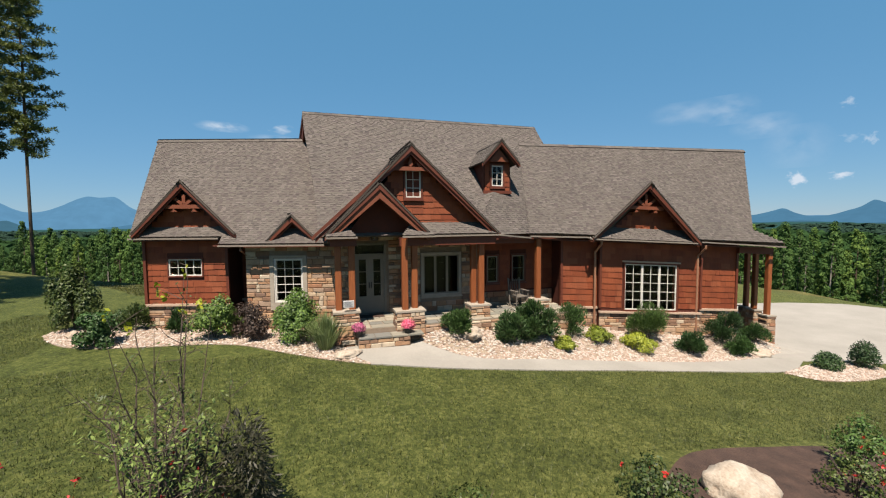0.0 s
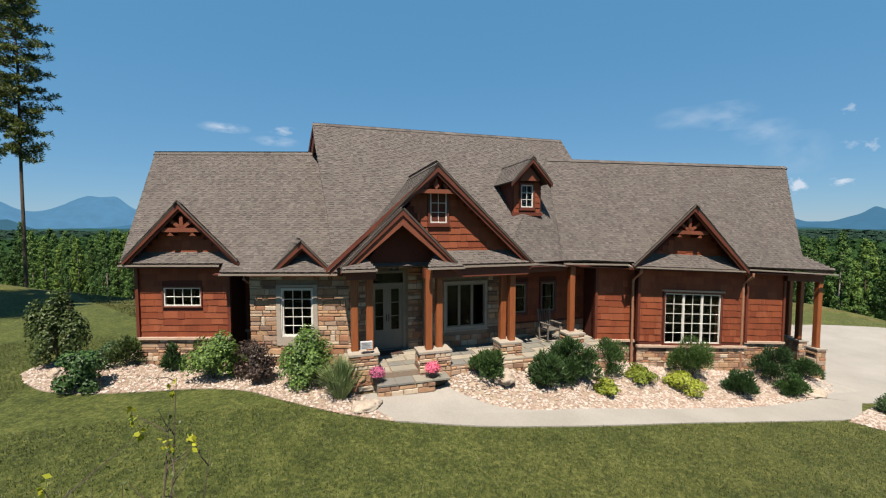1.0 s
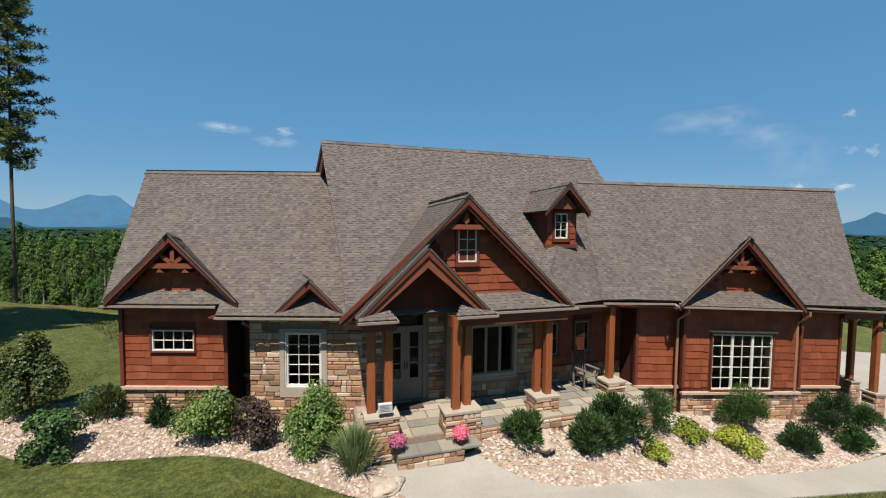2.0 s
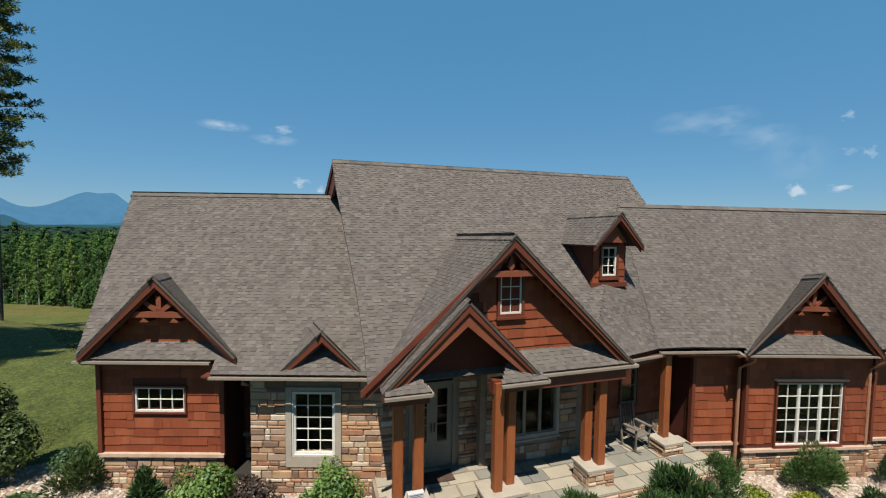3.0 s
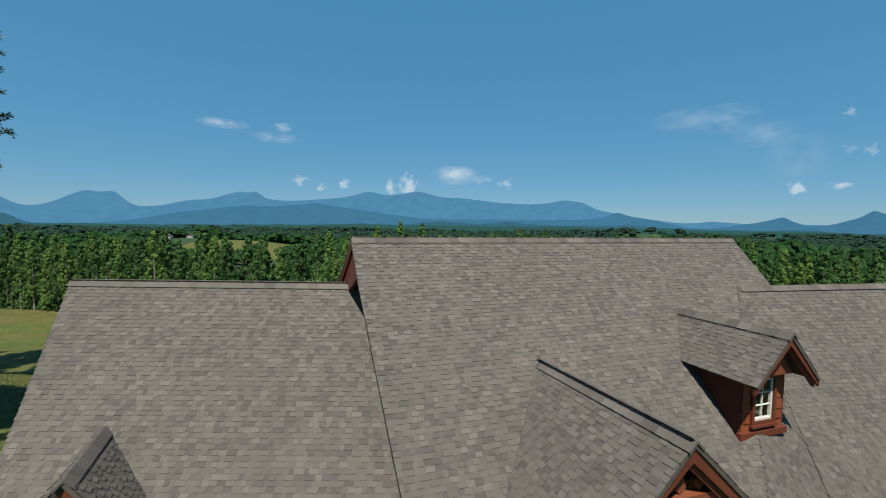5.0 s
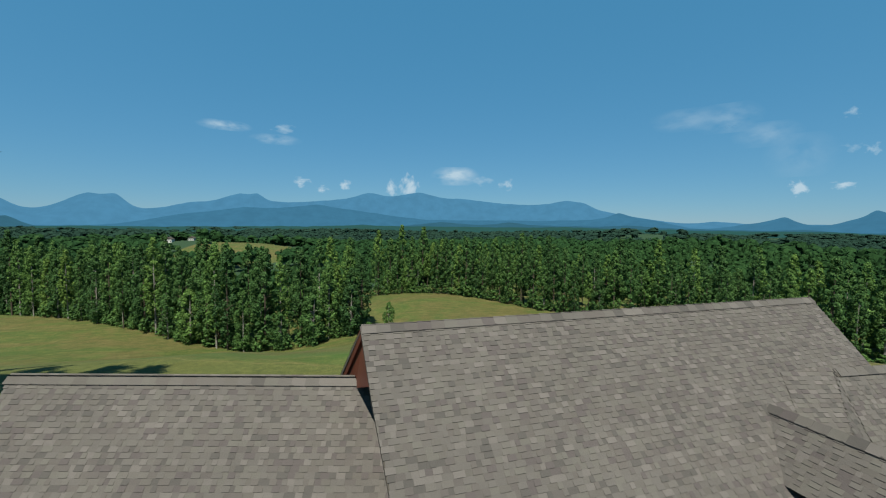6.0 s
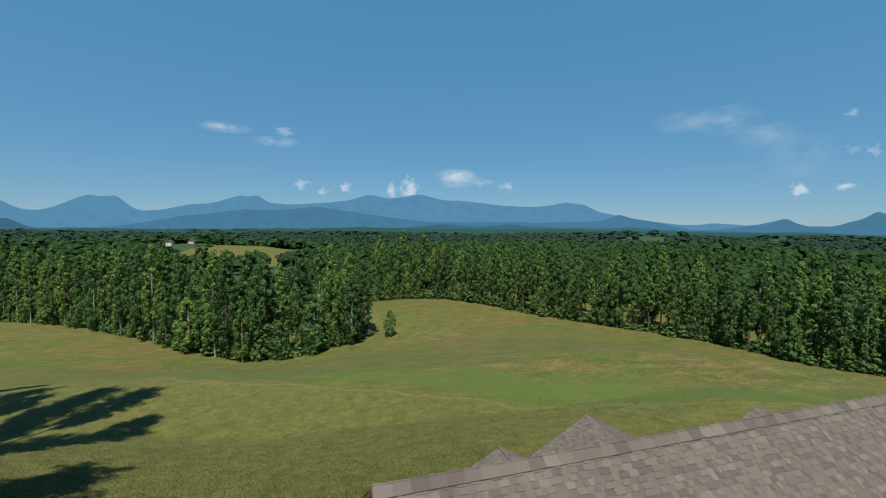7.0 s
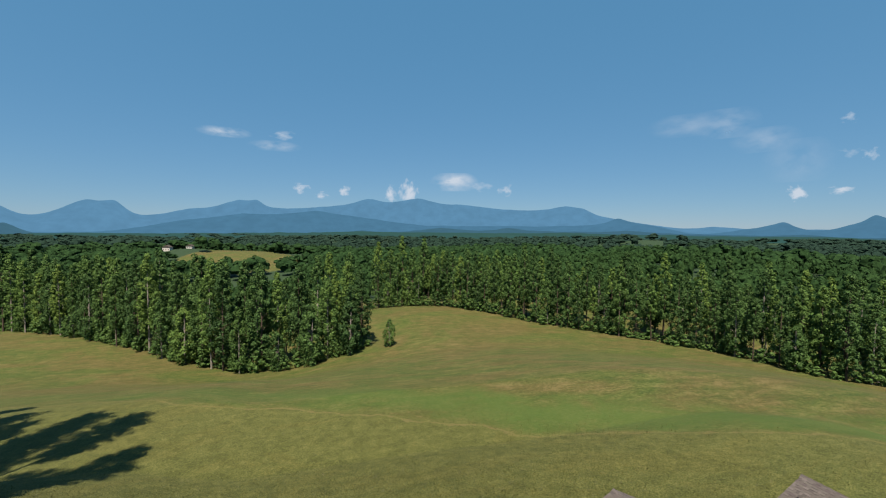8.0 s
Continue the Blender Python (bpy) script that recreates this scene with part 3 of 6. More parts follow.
def tabs(parent, origin, along, up, outline, keep=None, seed=1, step=0.092, f=None):
    """Laminated shingles in courses over an outline in slope metres (s along, t up the slope)."""
    r = random.Random(seed)
    along, up, origin = Vector(along).normalized(), Vector(up).normalized(), Vector(origin)
    n = along.cross(up).normalized()
    if n.z < 0:
        n = -n
    t0, t1 = min(p[1] for p in outline), max(p[1] for p in outline)
    joined, single = [], []
    for i in range(int((t1 - t0) / step) + 1):
        t = t0 + i * step
        for a, b in row_spans(outline, min(t + step * 0.4, t1 - 0.01)):
            s, high = a - r.random() * 0.3, r.random() < 0.5
            while s < b:
                w, high = r.choice((0.08, 0.11, 0.14, 0.17)), not high
                p, q = max(s, a), min(s + w, b)
                if q - p > 0.02:
                    lift = 0.016 if high else 0.006  # laminated: every other tab is double
                    e = t + step * 1.03
                    c = [origin + along * x + up * y + n * z for x, y, z in ((p, t, 0), (q, t, 0), (q, t, lift), (p, t, lift), (q, e, 0.005), (p, e, 0.005))]
                    c = [f(*v) for v in c] if f else c
                    (single if keep and keep(p, t) else joined).append(c)
                s += w
    faces = [(3, 2, 4, 5), (0, 1, 2, 3)]
    PIECES.append(("shingle", parent, single[:300], faces, "shingle"))
    PIECES.append(("joined", parent, joined + single[300:], faces, "shingle_joined"))


def roof_plane(name, corners, thick=0.14, f=None, keep=None, seed=1, step=0.092, parent=house, level=False):
    """A roof slope with its shingles. corners: first two along the eave, in world metres or in the frame f."""
    c = [Vector(p) for p in corners]
    bm = bmesh.new()
    slab(bm, c, thick)
    along = (c[1] - c[0]).normalized()
    n = along.cross(c[-1] - c[0]).normalized()
    if level:  # courses run level where the eave does not
        along = n.cross(Vector((0, 0, 1))).normalized()
    up = n.cross(along).normalized()
    if up.z < 0:
        up = -up
    if n.z < 0:
        n = -n
    if f:
        for k in range(1, 9):
            bmesh.ops.bisect_plane(bm, geom=bm.verts[:] + bm.edges[:] + bm.faces[:], plane_co=c[0].lerp(c[1], k / 9), plane_no=along)
            bmesh.ops.bisect_plane(bm, geom=bm.verts[:] + bm.edges[:] + bm.faces[:], plane_co=c[0].lerp(c[-1], k / 9), plane_no=up)
        for v in bm.verts:
            v.co = f(*v.co)
    ob = part(name, bm, M["felt"], parent, "weathered brown asphalt shingle roof slope")
    out = [((p - c[0]).dot(along), (p - c[0]).dot(up)) for p in c]
    tabs(ob, c[0] + n * (0.012 if f else 0.004), along, up, out, keep, seed, step, f)
    return ob


def ridge_cap(a, b, parent, seed=1):
    """Bent cap shingles along a ridge."""
    r = random.Random(seed)
    a, b = Vector(a), Vector(b)
    d = (b - a).normalized()
    side = d.cross(Vector((0, 0, 1))).normalized()
    made, s, L = [], 0.0, (b - a).length
    while s < L:
        e = min(s + 0.3, L)
        lo, hi = 0.014 + 0.006 * r.random(), 0.01
        pts = []
        for t, h in ((s, lo + 0.004), (e, hi)):
            for w, z in ((-0.125, -0.092), (0, h + 0.012), (0.125, -0.092)):
                pts.append(a + d * t + side * w + Vector((0, 0, z + 0.01)))
        pts += [a + d * s + side * w + Vector((0, 0, z)) for w, z in ((-0.115, -0.115), (0, 0.0), (0.115, -0.115))]
        made.append(pts)
        s += 0.24
    PIECES.append(("ridge_cap", parent, made, [(0, 1, 4, 3), (1, 2, 5, 4), (6, 7, 1, 0), (7, 8, 2, 1)], "shingle"))


def rake_board(f, uc, half, v, ze, za, depth=0.24, thick=0.06, mat="trim", inset=0.0, parent=house, name="rake_board"):
    """Two sloping fascia boards under a gable's edge."""
    for s in (-1, 1):
        bm = bmesh.new()
        m = (za - ze) / half
        u0, u1 = uc + s * (half - inset), uc
        z0, z1 = ze + m * inset, za
        k = depth * math.hypot(1, m)
        prism(bm, f, [(u0, z0), (u1, z1), (u1, z1 - k), (u0, z0 - min(k, 0.12))] if s < 0 else [(u1, z1), (u0, z0), (u0, z0 - min(k, 0.12)), (u1, z1 - k)], v, v + thick)
        part(name, bm, M[mat], parent)


def gable_roof(f, uc, half, vf, back, ze, za, seed=1, thick=0.05):
    """A cross gable: two slopes from the front edge back into the roof behind, with cap and fascia. back: where its ridge dies (u, v, z)."""
    ub, vb, zb = back
    for s in (-1, 1):
        roof_plane("roof_slope", [(uc + s * half, vf, ze), (ub + s * half, vb, ze - (za - zb)), (ub, vb, zb), (uc, vf, za)], thick, f, seed=seed + s)
    ridge_cap(f(uc, vf - 0.02, za), f(ub, vb, zb), house, seed)
    rake_board(f, uc, half, vf + 0.02, ze - 0.03, za - 0.055, 0.13, 0.05)
    rake_board(f, uc, half - 0.06, vf + 0.07, ze - 0.08, za - 0.16, 0.1, 0.06)


def truss(f, uc, v, za, m, width, drop):
    """The timber ornament of a gable: collar beam, king post, two struts and corbel blocks."""
    ob = thing_part = bmesh.new()
    zc = za - drop
    box(ob, f, uc - width, uc + width, v, v + 0.14, zc - 0.13, zc)
    box(ob, f, uc - 0.055, uc + 0.055, v + 0.02, v + 0.12, zc, za - 0.2)
    body = part("collar_beam", ob, M["truss"], house, "stained timber collar beam with king post")
    for s in (-1, 1):
        bm = bmesh.new()
        beam(bm, f(uc + s * 0.03, v + 0.07, zc), f(uc + s * width * 0.55, v + 0.07, zc + drop * 0.42), 0.1, 0.1, f(0, 1, 0) - f(0, 0, 0))
        part("strut", bm, M["truss"], body)
        bm = bmesh.new()
        prism(bm, f, [(uc + s * width * 0.55 - 0.09, zc - 0.24), (uc + s * width * 0.55 + 0.09, zc - 0.24), (uc + s * width * 0.55, zc - 0.14)], v + 0.0, v + 0.4)
        part("corbel", bm, M["truss"], body)
    return body


def window(f, u0, u1, v, z0, z1, cols, rows, sashes=1, trim="trim", casing=0.06, sill=True, depth=0.08, paint_name="white"):
    """A window: casing, sashes with muntins, panes and a sill."""
    bm = bmesh.new()
    for a, b, c, d in ((u0 - casing, u1 + casing, z1, z1 + casing), (u0 - casing, u1 + casing, z0 - casing, z0), (u0 - casing, u0, z0, z1), (u1, u1 + casing, z0, z1)):
        box(bm, f, a, b, v - 0.035, v + depth, c, d)
    w = part("window", bm, M[trim], house, "white framed window with divided panes")
    step = (u1 - u0) / sashes
    for i in range(sashes):
        a, b = u0 + i * step, u0 + (i + 1) * step
        bm = bmesh.new()
        t = 0.042
        for p, q, c, d in ((a, b, z1 - t, z1), (a, b, z0, z0 + t), (a, a + t, z0 + t, z1 - t), (b - t, b, z0 + t, z1 - t)):
            box(bm, f, p, q, v + 0.0, v + 0.05, c, d)
        part("sash", bm, M[paint_name], w)
        for j in range(1, cols):
            bm = bmesh.new()
            x = a + t + (b - a - 2 * t) * j / cols
            box(bm, f, x - 0.009, x + 0.009, v + 0.012, v + 0.045, z0 + t, z1 - t)
            part("muntin", bm, M[paint_name], w)
        for j in range(1, rows):
            bm = bmesh.new()
            y = z0 + t + (z1 - z0 - 2 * t) * j / rows
            box(bm, f, a + t, b - t, v + 0.015, v + 0.042, y - 0.009, y + 0.009)
            part("muntin", bm, M[paint_name], w)
        for j in range(cols):
            for l in range(rows):
                bm = bmesh.new()
                p = a + t + (b - a - 2 * t) * j / cols
                q = a + t + (b - a - 2 * t) * (j + 1) / cols
                y = z0 + t + (z1 - z0 - 2 * t) * l / rows
                h = z0 + t + (z1 - z0 - 2 * t) * (l + 1) / rows
                box(bm, f, p, q, v + 0.027, v + 0.033, y, h)
                part("pane", bm, M["glass"], w).visible_shadow = False
    if sill:
        bm = bmesh.new()
        box(bm, f, u0 - casing - 0.03, u1 + casing + 0.03, v - 0.07, v + 0.02, z0 - casing - 0.05, z0 - casing - 0.002)
        part("sill", bm, M[trim], w)
    return w


def ledge(f, u0, u1, v, z, parent=house):
    bm = bmesh.new()
    box(bm, f, u0, u1, v - 0.1, v + 0.02, z - 0.035, z + 0.045)
    part("stone_ledge", bm, M["ledge"], parent, "sloped tan stone water table")


def gutter(points, parent=house):
    """A white-beige eave gutter along a line."""
    bm = bmesh.new()
    for a, b in zip(points, points[1:]):
        a, b = Vector(a), Vector(b)
        beam(bm, a, b, 0.08, 0.052)
    part("gutter", bm, M["gutter"], parent, "beige metal gutter along the eave")


def downspout(f, u, vt, vb, zt, zb):
    bm = bmesh.new()
    tube(bm, [f(u, vt, zt), f(u, vt, zt - 0.12), f(u, vb - 0.06, zt - 0.45), f(u, vb - 0.06, zb + 0.3), f(u + 0.02, vb - 0.1, zb)], [0.045] * 5, 8)
    part("downspout", bm, M["spout"], house, "tan painted round downspout")


# left wing
LZ, LV, LT = 2.95, 0.0, 1.083  # eave height, eave line, slope


def lroof(v):
    return LZ + (v - LV) * LT


RV = 3.95
w_left = wall("wall_left", LEFT, -3.02, -0.15, 0.65, -0.6, 3.25, M["sheath"], [(-2.24, -1.05, 1.79, 2.39)])
shakes(w_left, LEFT, [(-3.02, 0.78), (-0.15, 0.78), (-0.15, 3.2), (-3.02, 3.2)], 0.65, [(-2.29, -1.0, 1.74, 2.44)], seed=3)
stones(w_left, LEFT, -3.04, -0.13, 0.65, -0.35, 0.72, seed=4, course=0.13)
ledge(LEFT, -3.08, -0.1, 0.63, 0.75)
window(LEFT, -2.24, -1.05, 0.63, 1.79, 2.39, 4, 2, casing=0.045, sill=False)
w_end = wall("wall_left_end", lambda u, v, z: LEFT(-3.02 - v, u, z), 0.65, 7.2, -0.2, -0.6, 3.2, M["sheath"])
bm = bmesh.new()
prism(bm, lambda u, v, z: LEFT(-3.0 + v, u, z), [(0.5, 3.1), (7.4, 3.1), (RV, 6.9)], 0.0, 0.15)
part("gable_wall", bm, M["sheath"], house)
w_niche = wall("wall_niche", LEFT, -0.35, 0.62, 1.65, -0.6, 3.2, M["sheath"])
shakes(w_niche, LEFT, [(-0.1, 0.78), (0.6, 0.78), (0.6, 3.2), (-0.1, 3.2)], 1.65, seed=5)
stones(w_niche, LEFT, -0.1, 0.6, 1.65, -0.35, 0.72, seed=6)
ledge(LEFT, -0.12, 0.6, 1.63, 0.75)
wall("wall_niche_side", lambda u, v, z: LEFT(v, u, z), 0.67, 1.65, -0.35, -0.6, 3.2, M["sheath"])
w_stone = wall("wall_stone", LEFT, 0.6, 3.72, 0.48, -0.6, 3.2, M["mortar"], [(1.6, 2.55, 0.86, 2.36)])
stones(w_stone, LEFT, 0.58, 3.72, 0.48, -0.35, 3.1, [(1.42, 2.73, 0.56, 2.5)], seed=8)
wall("wall_stone_side", lambda u, v, z: LEFT(v, u, z), 0.5, 1.85, 0.62, -0.6, 3.2, M["mortar"])
for name, a, b, c, d in (("stone_lintel", 1.42, 2.73, 2.42, 2.5), ("stone_sill", 1.42, 2.73, 0.56, 0.82), ("stone_jamb", 1.42, 1.56, 0.82, 2.42), ("stone_jamb", 2.59, 2.73, 0.82, 2.42)):
    bm = bmesh.new()
    box(bm, LEFT, a, b, 0.42, 0.54, c, d)
    part(name, bm, M["limestone"], house, "smooth cast stone window surround")
window(LEFT, 1.6, 2.55, 0.47, 0.86, 2.36, 3, 5, sill=False, casing=0.03, trim="white")
bm = bmesh.new()
box(bm, LEFT, -3.1, -3.0, 0.56, 0.66, 0.78, 3.1)
part("corner_board", bm, M["trim"], house)
bm = bmesh.new()
box(bm, LEFT, -0.2, -0.1, 0.58, 0.68, 0.78, 3.1)
part("corner_board", bm, M["trim"], house)

zone_left = lambda s, t: t > 3.9 and 4.4 < s < 8.5  # noqa: E731
roof_plane("roof_slope", [LEFT(-0.1, 0.0, LZ), LEFT(4.2, 0.0, LZ), LEFT(4.2, RV, lroof(RV)), LEFT(-4.6, RV, lroof(RV)), LEFT(-3.3, 0.27, lroof(0.27)), LEFT(-0.1, 0.27, lroof(0.27))], seed=11, keep=zone_left)
roof_plane("roof_slope", [LEFT(4.4, 2 * RV, LZ), LEFT(-3.3, 2 * RV, LZ), LEFT(-4.6, RV, lroof(RV)), LEFT(4.4, RV, lroof(RV))], seed=12)
ridge_cap(LEFT(-4.6, RV, lroof(RV)), LEFT(3.4, RV, lroof(RV)), house, 13)
gutter([LEFT(-0.1, -0.05, LZ - 0.07), LEFT(3.5, -0.05, LZ - 0.07)])
gutter([LEFT(-3.3, 0.2, 3.13), LEFT(-0.2, 0.2, 3.13)])
bm = bmesh.new()
slab(bm, [LEFT(-0.1, 0.05, 2.86), LEFT(3.8, 0.05, 2.86), LEFT(3.8, 0.8, 2.86), LEFT(-0.1, 0.8, 2.86)], 0.04)
part("soffit", bm, M["soffit"], house)
bm = bmesh.new()
slab(bm, [LEFT(-3.2, 0.28, 3.08), LEFT(-0.1, 0.28, 3.08), LEFT(-0.1, 1.7, 3.08), LEFT(-3.2, 1.7, 3.08)], 0.04)
part("soffit", bm, M["soffit"], house)
bm = bmesh.new()
slab(bm, [LEFT(-0.3, 0.0, 2.9), LEFT(0.7, 0.0, 2.9), LEFT(0.7, 1.7, 2.9), LEFT(-0.3, 1.7, 2.9)], 0.04)
part("soffit", bm, M["soffit"], house)
# gable over the small window
gable_roof(LEFT, -1.36, 1.78, 0.1, (-2.24, 1.9, 4.96), 3.3, 5.12, 21)
bm = bmesh.new()
prism(bm, LEFT, [(-3.1, 3.2), (0.05, 3.2), (-1.58, 4.82)], 0.55, 0.63)
w = part("gable_wall", bm, M["sheath"], house)
shakes(w, LEFT, [(-2.8, 3.5), (-0.3, 3.5), (-1.58, 4.7)], 0.55, seed=22)
roof_plane("pent_roof", [LEFT(-3.15, 0.22, 3.2), LEFT(-0.1, 0.22, 3.2), LEFT(0.1, 0.66, 3.58), LEFT(-2.8, 0.66, 3.58)], 0.05, seed=23)
truss(LEFT, -1.36, 0.22, 4.86, 1, 0.62, 0.56)
# small eyebrow gable
gable_roof(LEFT, 2.38, 0.9, 0.05, (1.95, 0.9, 3.91), 3.02, 3.92, 25, 0.04)
bm = bmesh.new()
prism(bm, LEFT, [(1.6, 3.0), (3.16, 3.0), (2.38, 3.72)], 0.45, 0.5)
part("gable_wall", bm, M["sheath"], house)
downspout(LEFT, 0.62, 0.02, 0.68, 2.86, -0.1)

# main block
MY, MZ = 0.97, 3.2
MT = (8.28 - MZ) / (6.03 - MY)


def mroof(y):
    return MZ + (y - MY) * MT


zone_main = lambda s, t: t > 6.2 and 1.8 < s < 4.7  # noqa: E731
R_EAVE, R_TOP = RIGHT(-2.42, 0.1, 2.95 + 0.1 * 1.3), RIGHT(-1.7, 3.22, 2.95 + 3.22 * 1.3)  # the valley to the right wing
EDGE = [(-0.49, 6.03), (-0.41, 5.1), (-0.2, 3.5), (-0.08, 2.6), (0.0, 1.6), (0.0, MY)]  # left edge of the main slope
roof_plane("roof_slope", [(0.0, MY, MZ), (5.2, MY, MZ), (8.8, 4.62, mroof(4.62)), (10.36, 4.62, mroof(4.62)), (10.45, 6.03, 8.28)] + [(x, y, mroof(y)) for x, y in EDGE[:5]], thick=0.06, seed=31, keep=zone_main)
roof_plane("roof_slope", [(5.2, MY, MZ), R_EAVE, R_TOP], thick=0.05, seed=34, level=True)
roof_plane("roof_slope", [(5.2, MY, MZ), R_TOP, (7.7, 4.85, mroof(4.85) + 0.02)], thick=0.04, seed=35, level=True)
roof_plane("roof_slope", [(10.45, 11.1, 3.25), (-1.6, 11.1, 3.25), (-0.47, 6.03, 8.28), (10.45, 6.03, 8.28)], thick=0.06, seed=32)
ridge_cap((-0.47, 6.03, 8.28), (10.45, 6.03, 8.28), house, 33)

bm = bmesh.new()  # small gable wall where the left ridge meets the taller roof
prism(bm, lambda u, v, z: Vector((-0.43 + v - 0.22 * max(0, u - 6.03), u, z)), [(5.35, mroof(5.35) - 0.08), (6.5, 7.05), (10.0, 3.6), (10.0, 4.2), (6.03, 8.18)], 0.0, 0.08)
part("gable_wall", bm, M["trim"], house)
bm = bmesh.new()
prism(bm, lambda u, v, z: Vector((10.35 + v, u, z)), [(5.3, mroof(5.3) - 0.15), (10.0, 4.2), (6.03, 8.18)], 0.0, 0.08)
part("gable_wall", bm, M["trim"], house)
bm = bmesh.new()
beam(bm, (-0.45, 6.03, 8.17), (-1.5, 11.03, 8.17 - 5.0 * MT), 0.05, 0.16)
part("rake_board", bm, M["trim"], house)
# entry gable and the tall gable behind it
GA, GF, GB = Vector((2.95, 0, 6.16)), 0.6, Vector((2.82, 3.82, 6.06))
for s, foot in ((-1, (0.2, 3.27)), (1, (6.03, 3.25))):
    roof_plane("roof_slope", [(foot[0], GF, foot[1]), (foot[0] + GB.x - GA.x, GB.y, foot[1] + GB.z - GA.z), GB, (GA.x, GF, GA.z)], 0.05, seed=41 + s)
ridge_cap((GA.x, GF - 0.02, GA.z), GB, house, 43)
rake_board(MAIN, GA.x, 3.12, GF + 0.02, 3.22, 6.1, 0.14, 0.05)
rake_board(MAIN, GA.x, 3.02, GF + 0.07, 3.16, 5.98, 0.12, 0.08)
EA = (1.88, 4.9)
for s, foot in ((-1, (0.2, 3.24)), (1, (3.55, 3.22))):
    roof_plane("roof_slope", [(foot[0], 0.38, foot[1]), (foot[0], 1.1, foot[1]), (EA[0], 1.1, EA[1]), (EA[0], 0.38, EA[1])], 0.05, seed=45 + s)
rake_board(MAIN, EA[0], 1.68, 0.4, 3.2, 4.845, 0.13, 0.05)
rake_board(MAIN, EA[0], 1.6, 0.45, 3.14, 4.72, 0.24, 0.16, "truss")
bm = bmesh.new()
prism(bm, MAIN, [(0.9, 3.25), (6.0, 3.25), (2.95, 6.0)], 1.05, 1.2)
w_gm = part("gable_wall", bm, M["sheath"], house, "red-brown cedar shake gable wall")
shakes(w_gm, MAIN, [(3.0, 3.5), (5.6, 3.5), (2.95, 5.86), (2.2, 5.1)], 1.05, [(2.74, 3.42, 4.37, 5.44)], seed=47)
window(MAIN, 2.82, 3.34, 1.03, 4.45, 5.36, 2, 3)
roof_plane("pent_roof", [(3.3, 0.62, 3.24), (6.1, 0.62, 3.24), (5.75, 1.05, 3.62), (3.2, 1.05, 3.62)], 0.05, seed=48)
bm = bmesh.new()
box(bm, MAIN, 2.35, 3.55, 0.72, 0.84, 5.3, 5.42)
top = part("collar_beam", bm, M["truss"], house, "stained timber collar beam")
for s in (-1, 0, 1):
    bm = bmesh.new()
    prism(bm, MAIN, [(2.95 + s * 0.3 - 0.08, 5.5), (2.95 + s * 0.3, 5.42), (2.95 + s * 0.3 + 0.08, 5.5), (2.95 + s * 0.22, 5.78 - abs(s) * 0.2)], 0.78, 0.84)
    part("bracket", bm, M["truss"], top)
for u0, u1 in ((0.22, 1.12), (2.55, 3.62)):  # gable returns
    roof_plane("return_roof", [(u0, 0.3, 3.22), (u1, 0.3, 3.22), (u1 - 0.3, 0.75, 3.55), (u0 + 0.35, 0.75, 3.55)], 0.05, seed=int(u0 * 10))
    gutter([(u0, 0.28, 3.17), (u1, 0.28, 3.17), (u1, 0.8, 3.17)])
gutter([(3.62, 0.6, 3.17), (6.15, 0.6, 3.17)])
gutter([(6.15, 0.6, 3.17), (6.18, 0.93, 3.15), (7.72, 1.46, 3.0)])
# dormer
DX, DZ, DB = 6.8, 6.76, Vector((6.82, 4.48, 6.72))
for s in (-1, 1):
    roof_plane("roof_slope", [(DX + s * 0.8, 2.05, 5.88), (DB.x + s * 0.8, DB.y, 5.88 + DB.z - DZ), DB, (DX, 2.05, DZ)], 0.05, seed=51 + s)
ridge_cap((DX, 2.03, DZ), DB, house, 53)
rake_board(MAIN, DX, 0.8, 2.07, 5.85, 6.705, 0.1, 0.05)
rake_board(MAIN, DX, 0.76, 2.12, 5.82, 6.62, 0.08, 0.06)
w_d = wall("dormer_wall", MAIN, DX - 0.52, DX + 0.52, 2.5, 4.7, 6.1, M["sheath"], [(DX - 0.24, DX + 0.24, 5.02, 5.82)], 0.12)
shakes(w_d, MAIN, [(DX - 0.52, 4.8), (DX + 0.52, 4.8), (DX + 0.52, 6.0), (DX - 0.52, 6.0)], 2.5, [(DX - 0.31, DX + 0.31, 4.9, 5.92)], seed=54)
window(MAIN, DX - 0.24, DX + 0.24, 2.48, 5.02, 5.82, 2, 3)
for s in (-1, 1):
    bm = bmesh.new()
    prism(bm, lambda u, v, z: Vector((DX + s * 0.52 + v, u, z)), [(2.5, 4.7), (2.5, 5.95), (3.85, 5.95)], -0.05, 0.05)
    part("dormer_cheek", bm, M["sheath"], house)
bm = bmesh.new()
prism(bm, MAIN, [(DX - 0.42, 5.95), (DX + 0.42, 5.95), (DX, 6.45)], 2.28, 2.36)
part("dormer_pediment", bm, M["truss"], house, "stained timber gable infill")
bm = bmesh.new()
box(bm, MAIN, DX - 0.6, DX + 0.6, 2.42, 2.52, 4.72, 4.84)
part("dormer_sill", bm, M["trim"], house)

# porch
bm = bmesh.new()
box(bm, MAIN, 0.3, 8.75, 0.5, 3.2, -1.2, 0.27)
porch = part("porch_floor", bm, M["mortar"], house, "flagstone porch floor in grey and tan slabs")
bm = bmesh.new()
box(bm, MAIN, 1.1, 2.7, 0.05, 0.5, -0.5, 0.1)
porch_step = part("porch_step", bm, M["mortar"], house, "single stone entrance step")
stones(porch, MAIN, 3.3, 8.75, 0.5, -1.1, 0.24, seed=61, course=0.13)
